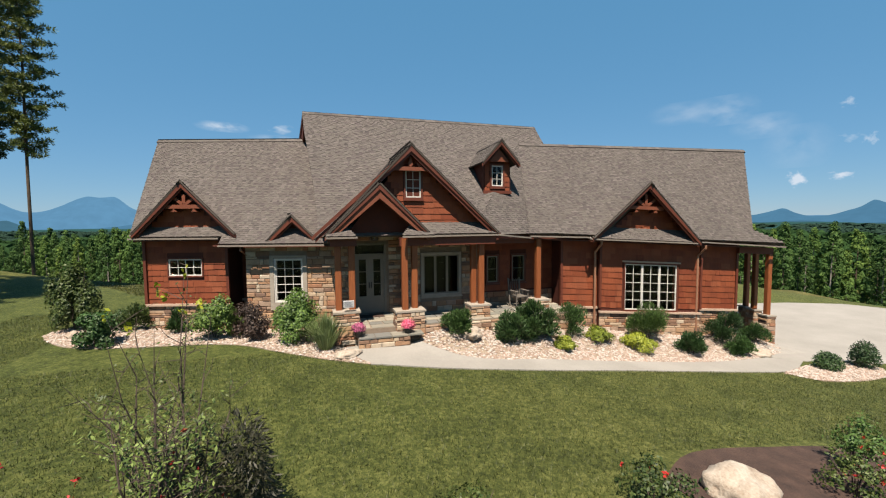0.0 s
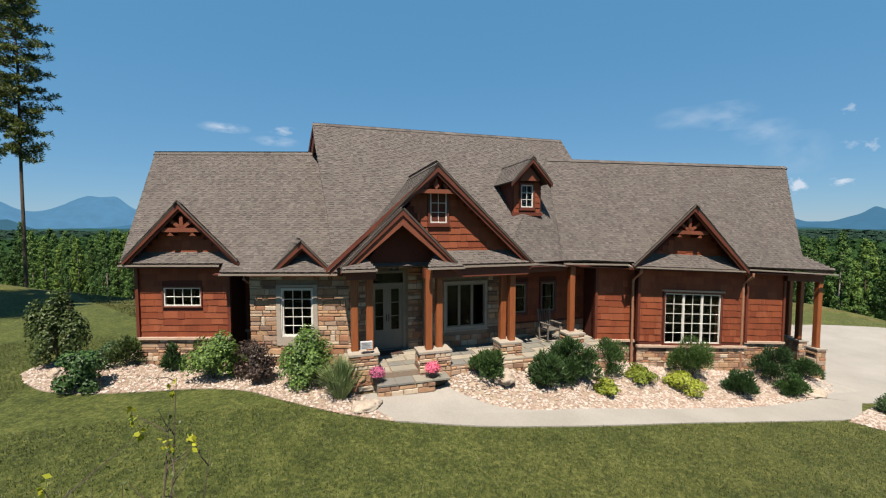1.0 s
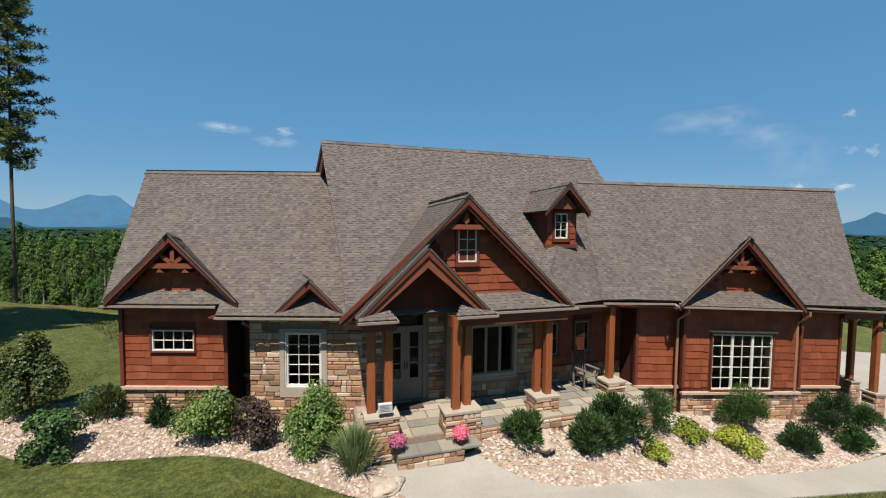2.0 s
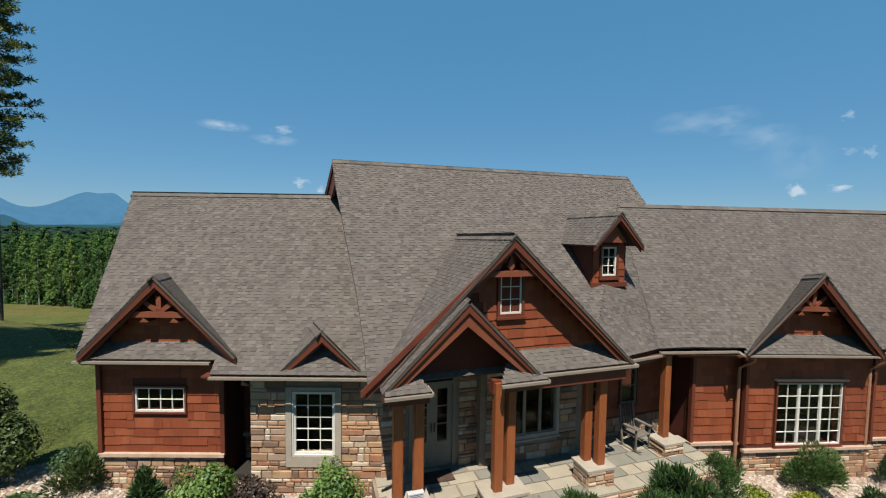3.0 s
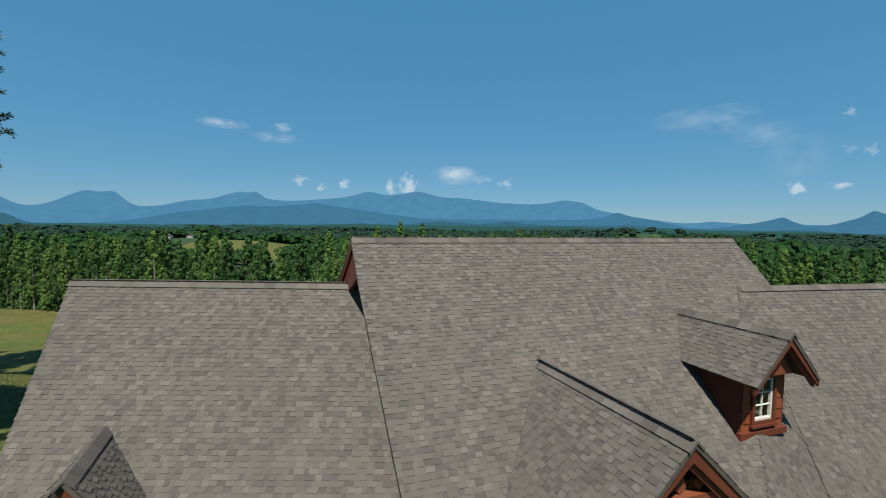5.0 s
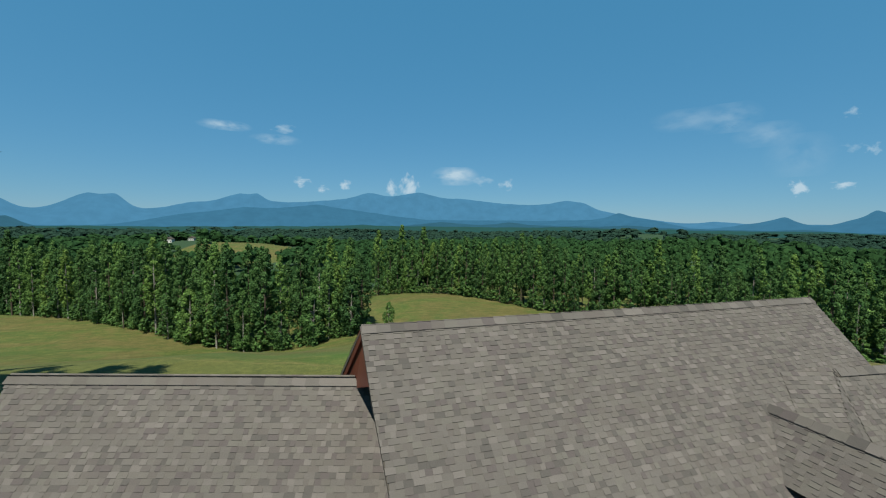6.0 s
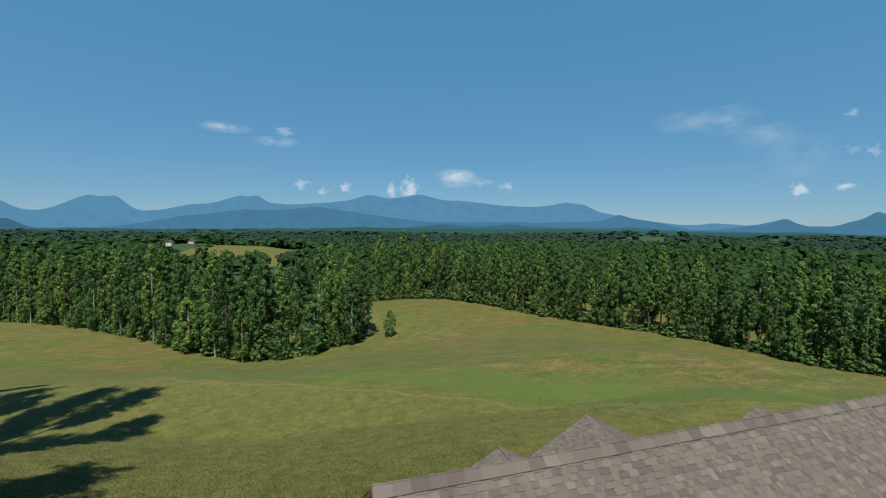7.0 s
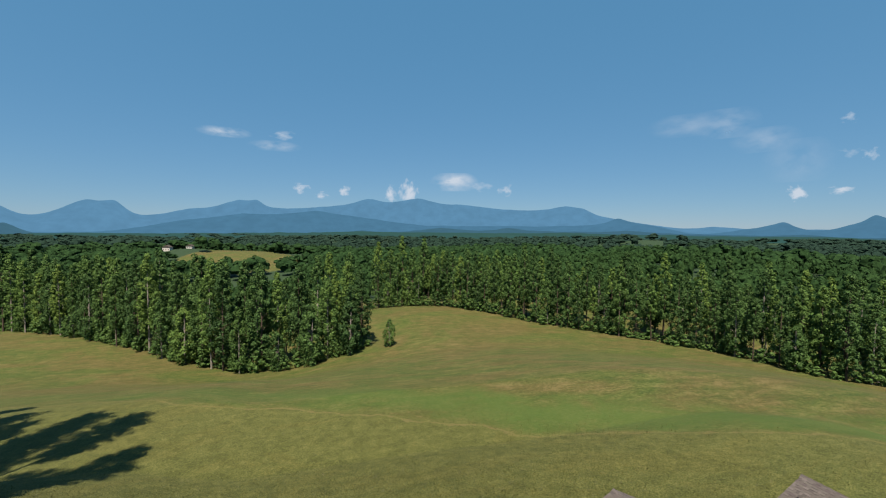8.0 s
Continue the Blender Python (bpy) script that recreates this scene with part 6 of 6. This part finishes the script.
for row, x, y in spots[:300]:
    i = rt.choice((0, 1, 2, 3, 4, 5, 6, 7) if row == 0 else (0, 1, 2, 4, 7))
    m = pose(x, y, ground_at(x, y) - 0.2, 0, 0, rt.uniform(0, 360)) @ Matrix.Scale(rt.uniform(0.82, 1.24) * (0.9 if x > 75 else 1.0), 4)
    if first[i]:
        KINDS[i].matrix_basis, first[i] = m, False
    else:
        t = copy_thing(KINDS[i], m)
        t.matrix_basis = m
x, y = 20.5, 127.5
t = copy_thing(KINDS[6], pose(x, y, ground_at(x, y) - 0.2, 0, 0, 50))
t.matrix_basis = pose(x, y, ground_at(x, y) - 0.2, 0, 0, 50) @ Matrix.Scale(0.62, 4)

# the woods behind
rs = np.random.RandomState(7)


def lumpy_crown(seed, lobes, cards, size):
    """A far crown of unit height: uneven leafy lobes in facets, broken up by loose leaf clumps."""
    r = np.random.RandomState(seed)
    bm = bmesh.new()
    bmesh.ops.create_icosphere(bm, subdivisions=2, radius=1.0)
    tri = np.array([[v.co[:] for v in f.verts] for f in bm.faces if f.calc_center_median().z > -0.45])
    bm.free()
    out = []
    for i in range(lobes):
        t, a = (i + 0.5) / lobes, i * 2.4 + r.uniform(0, 1)
        rad = 0.21 * r.uniform(0.62, 0.95) * (1 - 0.25 * t)
        c = np.array([math.cos(a) * (0.21 - rad) * 1.2, math.sin(a) * (0.21 - rad) * 1.2, 0.38 + 0.45 * t])
        k = 1 + 0.22 * np.sin(tri @ r.normal(0, 4.5, 3) + i) + 0.12 * np.sin(tri @ r.normal(0, 9, 3))
        p = c + tri * k[..., None] * np.array([rad, rad, rad * (1.5 if i else 2.1)])
        out.append(np.concatenate([p, (p[:, 2:] + p[:, :1]) / 2], 1))
    clumps, base = (5, 0.25) if lobes else (9, 0.03)
    return np.concatenate(out + [crown_cards(r, 1.0, 0.42, base, clumps, cards // clumps, size, 0.4)])


def woods(name, x, y, h, w, lobes, cards, size, mat, label):
    """Many crowns joined: for woods nobody could count."""
    n = len(x)
    base = [lumpy_crown(300 + i, lobes, cards, size) for i in range(7)]
    out = []
    pick = rs.randint(0, 7, n)
    z = terrain(x, y)
    for i in range(7):
        s = pick == i
        a = rs.uniform(0, 2 * math.pi, s.sum())
        b = base[i]
        p = np.empty((s.sum(),) + b.shape)
        ca, sa = np.cos(a)[:, None, None], np.sin(a)[:, None, None]
        p[..., 0] = (b[None, ..., 0] * ca - b[None, ..., 1] * sa) * w[s][:, None, None] * 2.4 + x[s][:, None, None]
        p[..., 1] = (b[None, ..., 0] * sa + b[None, ..., 1] * ca) * w[s][:, None, None] * 2.4 + y[s][:, None, None]
        p[..., 2] = b[None, ..., 2] * h[s][:, None, None] + z[s][:, None, None]
        out.append(p.reshape(-1, 4, 3))
    return tagged(quads(name, np.concatenate(out), mat), label, "woods", kind="stuff")


def behind(x, y, edge, margin):
    """Whether a point lies behind a wood's front edge, as seen from the house."""
    a, r = np.arctan2(x, y), np.hypot(x, y)
    ea = np.array([math.atan2(p[0], p[1]) for p in edge])
    er = np.array([math.hypot(*p) for p in edge])
    o = np.argsort(ea)
    return (a > ea.min()) & (a < ea.max()) & (r > np.interp(a, ea[o], er[o]) + margin)


n = 2100
a, r = rs.uniform(-0.75, 1.75, n), np.sqrt(rs.uniform(120 ** 2, 520 ** 2, n))
x, y = np.sin(a) * r, np.cos(a) * r
ok = behind(x, y, EDGES[0], 12) | behind(x, y, EDGES[1], 12) | (r > 300) | (a > 1.6)
field = (r > 430) & (a > -0.33) & (a < -0.03)  # trees left out here so the hayfield shows from the camera
x, y = x[ok & ~field], y[ok & ~field]
r = np.hypot(x, y)
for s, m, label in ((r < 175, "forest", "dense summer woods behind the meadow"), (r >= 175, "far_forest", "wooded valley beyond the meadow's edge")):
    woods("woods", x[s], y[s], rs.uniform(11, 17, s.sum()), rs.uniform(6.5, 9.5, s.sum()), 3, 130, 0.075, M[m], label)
n = 4300
a, r = rs.uniform(-0.8, 1.5, n), np.exp(rs.uniform(math.log(500), math.log(2600), n))
x, y = np.sin(a) * r, np.cos(a) * r
ok = ~((np.hypot((x + 108) / 84, (y - 640) / 95) < 1) | (np.hypot((x + 208) / 24, (y - 705) / 40) < 1) | (np.hypot((x - 860) / 75, (y - 860) / 60) < 1))
x, y, r = x[ok], y[ok], r[ok]
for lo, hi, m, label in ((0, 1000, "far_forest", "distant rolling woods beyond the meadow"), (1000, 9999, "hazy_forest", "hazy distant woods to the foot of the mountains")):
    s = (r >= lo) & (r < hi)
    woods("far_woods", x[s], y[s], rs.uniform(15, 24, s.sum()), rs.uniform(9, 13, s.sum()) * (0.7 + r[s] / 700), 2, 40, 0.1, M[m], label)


# bushes and saplings under the edge of the woods
across, py = [], []
for edge in EDGES:
    for (x0, y0), (x1, y1) in zip(edge, edge[1:]):
        m = int(math.hypot(x1 - x0, y1 - y0) / 1.6)
        for i in range(m):
            across.append(x0 + (x1 - x0) * i / m + rs.normal(0, 0.9))
            py.append(y0 + (y1 - y0) * i / m + rs.normal(0, 0.9))
across, py = np.array(across), np.array(py)
woods("undergrowth", across, py, rs.uniform(2.0, 6.5, len(across)), rs.uniform(2.0, 4.2, len(across)), 0, 240, 0.1, M["forest"], "low bushes along the foot of the woods")


def pine(at, h, seed, first_branch):
    """A tall pine: bare trunk below, whorls of needle tufts above."""
    rs = np.random.RandomState(seed)
    x, y = at
    z = ground_at(x, y) - 0.2
    root = thing("pine_tree", (x, y, z), "tall pine with a bare trunk and a ragged dark crown", "tree", "pines on the lawn")
    off = np.array([x, y, z])
    bm = bmesh.new()
    tube(bm, [(x, y, z), (x + 0.1, y, z + h * 0.4), (x + 0.25, y + 0.1, z + h * 0.75), (x + 0.2, y, z + h)], [0.14, 0.12, 0.09, 0.03], 9)
    cards = []
    for i in range(78):  # tiers of near-level boughs, tufted along their outer half
        t = first_branch + (1.0 - first_branch) * ((i + rs.uniform(0, 1.4)) / 79) ** 0.9
        a = i * 2.4 + rs.uniform(-0.5, 0.5)
        l = (0.5 + 1.75 * math.sin(math.pi * min(1, (1.04 - t) / (1.04 - first_branch) * 0.72 + 0.12))) * rs.uniform(0.55, 1.2)
        s = Vector((0.2, 0.05, h * t))
        e = s + Vector((math.cos(a) * l, math.sin(a) * l, l * rs.uniform(0.0, 0.4)))
        tube(bm, [s + Vector(off), s.lerp(e, 0.55) + Vector((0, 0, -0.12)) + Vector(off), e + Vector(off)], [0.045, 0.03, 0.01], 5)
        for k in (0.35, 0.5, 0.64, 0.77, 0.89, 1.0):
            c = np.array(s.lerp(e, k)) + rs.normal(0, 0.17, 3) * np.array([1, 1, 0.5])
            m = 54
            o = rs.normal(0, 1, (m, 3)) * np.array([1, 1, 0.55])
            o[:, 2] = o[:, 2] + 0.35
            n = np.linalg.norm(o, axis=1, keepdims=True)
            cards.append(sprigs(rs, c + o / n * rs.uniform(0.03, 0.24, (m, 1)), o, 0.3, 0.075))
    part("trunk", bm, M["bark"], root)
    quads("needle_crown", np.concatenate(cards) + off, M["pine"], root)


for n, (x, y, h, bare) in enumerate(((-25.0, 34.2, 28, 0.45), (-29.2, 36.6, 28, 0.5), (-29.0, 21.0, 30, 0.32), (-31.0, 31.0, 29, 0.32), (-36.5, 40.0, 29, 0.3), (-31.0, 26.4, 26, 0.35), (-28.0, 17.5, 29, 0.32), (-26.2, 21.6, 26, 0.35), (-34.5, 36.0, 28, 0.32),
                                     (-19.4, 8.6, 28, 0.3), (-19.4, 13.0, 27, 0.3), (-23.0, 9.5, 28, 0.3), (-40.5, 46.0, 29, 0.3), (-22.8, 24.6, 28, 0.3))):
    pine((x, y), h, 401 + n, bare)


def farmhouse(x, y, w, d, h, seed):
    """A far white farm building with a gabled roof, door and windows."""
    z = ground_at(x, y)
    root = thing("farmhouse", (x, y, z), "distant white farm building beside a hayfield", "house", "distant farm buildings")
    f = framed((x, y), -10)
    bm = bmesh.new()
    box(bm, f, -w / 2, w / 2, 0, d, z - 2, z + h)
    part("wall", bm, M["white"], root)
    bm = bmesh.new()
    prism(bm, f, [(-w / 2 - 0.5, z + h), (w / 2 + 0.5, z + h), (0, z + h + w * 0.35)], -0.4, d + 0.4)
    part("roof", bm, M["felt"], root, "grey shingle roof")
    for i in range(3):
        bm = bmesh.new()
        u = -w / 3 + i * w / 3
        box(bm, f, u - 0.6, u + 0.6, -0.05, 0.1, z + 1, z + 2.6)
        part("window", bm, M["iron"], root)


farmhouse(-222, 722, 11, 9, 5, 1)
farmhouse(-196, 742, 9, 8, 4, 2)

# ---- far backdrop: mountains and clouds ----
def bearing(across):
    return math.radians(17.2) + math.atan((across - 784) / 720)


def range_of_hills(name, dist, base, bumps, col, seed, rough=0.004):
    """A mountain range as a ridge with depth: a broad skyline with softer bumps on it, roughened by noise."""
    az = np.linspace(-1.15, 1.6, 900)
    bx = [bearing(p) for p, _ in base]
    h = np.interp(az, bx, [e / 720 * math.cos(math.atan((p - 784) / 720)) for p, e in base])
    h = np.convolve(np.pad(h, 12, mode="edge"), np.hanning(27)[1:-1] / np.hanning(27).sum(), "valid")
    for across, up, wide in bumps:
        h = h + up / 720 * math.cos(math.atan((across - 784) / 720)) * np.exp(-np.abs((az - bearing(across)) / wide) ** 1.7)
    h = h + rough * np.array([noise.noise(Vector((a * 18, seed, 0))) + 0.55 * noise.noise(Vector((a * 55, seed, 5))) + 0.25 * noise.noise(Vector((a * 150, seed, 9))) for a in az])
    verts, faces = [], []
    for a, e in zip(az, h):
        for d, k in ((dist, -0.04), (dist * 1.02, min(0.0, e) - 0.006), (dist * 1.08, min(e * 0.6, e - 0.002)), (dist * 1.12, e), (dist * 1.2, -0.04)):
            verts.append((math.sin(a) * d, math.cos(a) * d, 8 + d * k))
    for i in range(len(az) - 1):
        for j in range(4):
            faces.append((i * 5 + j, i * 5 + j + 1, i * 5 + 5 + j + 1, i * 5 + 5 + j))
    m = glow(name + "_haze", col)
    return tagged(mesh_object(name, verts, faces, m, smooth=True), "glowing mountain range in painted haze blue on the horizon", "mountains", kind="structure")


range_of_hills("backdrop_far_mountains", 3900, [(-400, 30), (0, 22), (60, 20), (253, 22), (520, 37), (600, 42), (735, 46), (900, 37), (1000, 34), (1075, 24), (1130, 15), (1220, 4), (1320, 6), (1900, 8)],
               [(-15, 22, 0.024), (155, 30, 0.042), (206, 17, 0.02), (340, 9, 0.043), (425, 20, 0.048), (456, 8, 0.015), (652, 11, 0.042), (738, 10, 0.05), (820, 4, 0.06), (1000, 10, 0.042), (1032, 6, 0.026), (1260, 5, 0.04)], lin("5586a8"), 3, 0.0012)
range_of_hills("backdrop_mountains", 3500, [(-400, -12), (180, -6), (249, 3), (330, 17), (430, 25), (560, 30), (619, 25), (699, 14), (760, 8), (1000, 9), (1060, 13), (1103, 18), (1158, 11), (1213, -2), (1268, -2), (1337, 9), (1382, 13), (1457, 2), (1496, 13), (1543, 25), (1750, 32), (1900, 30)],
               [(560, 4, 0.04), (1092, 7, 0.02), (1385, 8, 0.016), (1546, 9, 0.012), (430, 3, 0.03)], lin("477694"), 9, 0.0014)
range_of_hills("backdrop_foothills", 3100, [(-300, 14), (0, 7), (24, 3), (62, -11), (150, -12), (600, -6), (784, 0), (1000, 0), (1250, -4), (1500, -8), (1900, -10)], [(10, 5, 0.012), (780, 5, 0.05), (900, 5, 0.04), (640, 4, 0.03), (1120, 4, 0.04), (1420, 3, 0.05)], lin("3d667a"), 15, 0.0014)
# low glowing strip added as a layer of haze over the far valley
range_of_hills("backdrop_haze_lowlands", 2300, [(-400, -15), (100, -11), (400, -6), (784, -3), (1200, -5), (1500, -11), (1900, -15)], [(120, 3, 0.1), (640, 2, 0.08), (1000, 2, 0.06), (1450, 4, 0.08)], lin("375c58"), 21, 0.0014)


def cloud(across, up, wide, high, seed, dens=0.5):
    """A thin cloud: a soft puff of noise on a far backdrop sheet that glows in place of sunlight."""
    d, a = 4500, bearing(across)
    k = math.cos(math.atan((across - 784) / 720))
    c = Vector((math.sin(a) * d, math.cos(a) * d, 8 + d * up / 720 * k))
    w, h = wide / 720 * d * k, high / 720 * d * k
    side = Vector((math.cos(a), -math.sin(a), 0))
    ob = mesh_object("cloud", [c - side * w - Vector((0, 0, h)), c + side * w - Vector((0, 0, h)), c + side * w + Vector((0, 0, h)), c - side * w + Vector((0, 0, h))], [(0, 1, 2, 3)], None)
    m = bpy.data.materials.new("cloud_vapour")
    m.use_nodes = True
    n, l = m.node_tree.nodes, m.node_tree.links
    n.remove(n["Principled BSDF"])
    geo = n.new("ShaderNodeTexCoord").outputs["Generated"]
    tn = n.new("ShaderNodeTexNoise")
    tn.inputs["Scale"].default_value = 2.1 if wide > 30 else 2.6
    tn.inputs["Detail"].default_value = 4
    tn.inputs["Roughness"].default_value = 0.52
    mp = n.new("ShaderNodeMapping")
    mp.inputs["Location"].default_value = (seed * 3.7, seed * 1.3, seed)
    mp.inputs["Scale"].default_value = (max(1, wide / high / 3.5), max(1, wide / high / 3.5), 1)
    l.new(geo, mp.inputs["Vector"])
    l.new(mp.outputs[0], tn.inputs["Vector"])
    sub = n.new("ShaderNodeVectorMath")
    sub.operation = "DISTANCE"
    l.new(geo, sub.inputs[0])
    sub.inputs[1].default_value = (0.5, 0.5, 0.5)
    fade = n.new("ShaderNodeMapRange")
    fade.inputs["From Min"].default_value, fade.inputs["From Max"].default_value = 0.62, 0.05
    l.new(sub.outputs["Value"], fade.inputs["Value"])
    mul = n.new("ShaderNodeMath")
    mul.operation = "MULTIPLY" if wide > 40 else "SUBTRACT"
    ramp = n.new("ShaderNodeMapRange")
    ramp.inputs["From Min"].default_value, ramp.inputs["From Max"].default_value = (0.3, 0.8) if wide > 40 else (0.36, 0.72)
    l.new(tn.outputs["Fac"], ramp.inputs["Value"])
    l.new(fade.outputs[0], mul.inputs[0])
    l.new(ramp.outputs[0], mul.inputs[1])
    k2 = n.new("ShaderNodeMath")
    k2.operation = "MULTIPLY"
    k2.use_clamp = True
    k2.inputs[1].default_value = dens * 2.2
    l.new(mul.outputs[0], k2.inputs[0])
    tr, em, mx = n.new("ShaderNodeBsdfTransparent"), n.new("ShaderNodeEmission"), n.new("ShaderNodeMixShader")
    em.inputs["Color"].default_value = lin("b9c9d8")
    em.inputs["Strength"].default_value = 0.555
    l.new(k2.outputs[0], mx.inputs[0])
    l.new(tr.outputs[0], mx.inputs[1])
    l.new(em.outputs[0], mx.inputs[2])
    l.new(mx.outputs[0], n["Material Output"].inputs["Surface"])
    ob.data.materials.clear()
    ob.data.materials.append(m)
    tagged(ob, "thin white summer cloud", "cloud", kind="structure")


for args in ((1275, 190, 62, 26, 1, 0.3), (1205, 186, 70, 20, 2, 0.2), (1345, 163, 60, 22, 15, 0.22), (1405, 128, 62, 38, 16, 0.17), (1408, 70, 24, 17, 3, 0.8), (1495, 203, 18, 11, 4, 0.3), (1535, 140, 16, 12, 5, 0.35), (1500, 141, 26, 10, 17, 0.2), (1485, 77, 24, 9, 6, 0.5),
             (400, 170, 52, 9, 7, 0.5), (500, 164, 34, 9, 8, 0.3), (488, 146, 52, 9, 18, 0.32), (533, 72, 24, 10, 9, 0.6), (610, 67, 17, 11, 10, 0.55), (692, 64, 20, 16, 19, 0.6), (722, 70, 24, 24, 11, 0.75), (803, 85, 50, 16, 12, 0.85), (850, 76, 34, 12, 20, 0.3), (893, 74, 22, 14, 13, 0.5), (570, 60, 20, 8, 14, 0.5)):
    cloud(*args)


# ---- small pieces: stones, shakes, shingles ----
def piece_objects(name, parent, made, faces, mat):
    for verts in made:
        me = bpy.data.meshes.new(name)
        me.from_pydata(verts, [], faces)
        me.materials.append(mat)
        if name == "shingle":
            me.materials.append(M["butt"])
            me.polygons[1].material_index = 1
        ob = bpy.data.objects.new(name, me)
        scene.collection.objects.link(ob)
        adopt(ob, parent)


def piece_joined(name, parent, made, faces, mat):
    if not made:
        return
    k = len(made[0])
    verts = [v for piece in made for v in piece]
    fs = [tuple(i + n * k for i in f) for n in range(len(made)) for f in faces]
    ob = mesh_object(name, verts, fs, mat, parent)
    if name == "shingles":  # lower shingle edges: dark asphalt that also paints the courses' shadow lines
        ob.data.materials.append(M["butt"])
        ob.data.polygons.foreach_set("material_index", [0, 1] * len(made))
    tagged(ob, kind="stuff")


for name, parent, made, faces, mat in PIECES:
    if name == "joined":
        piece_joined("shingles", parent, made, faces, M["shingle_joined"])
    else:
        piece_objects(name, parent, made[:300], faces, M[mat])
        piece_joined(name + "s", parent, made[300:], faces, M[mat + "_joined"] if mat + "_joined" in M else M[mat])
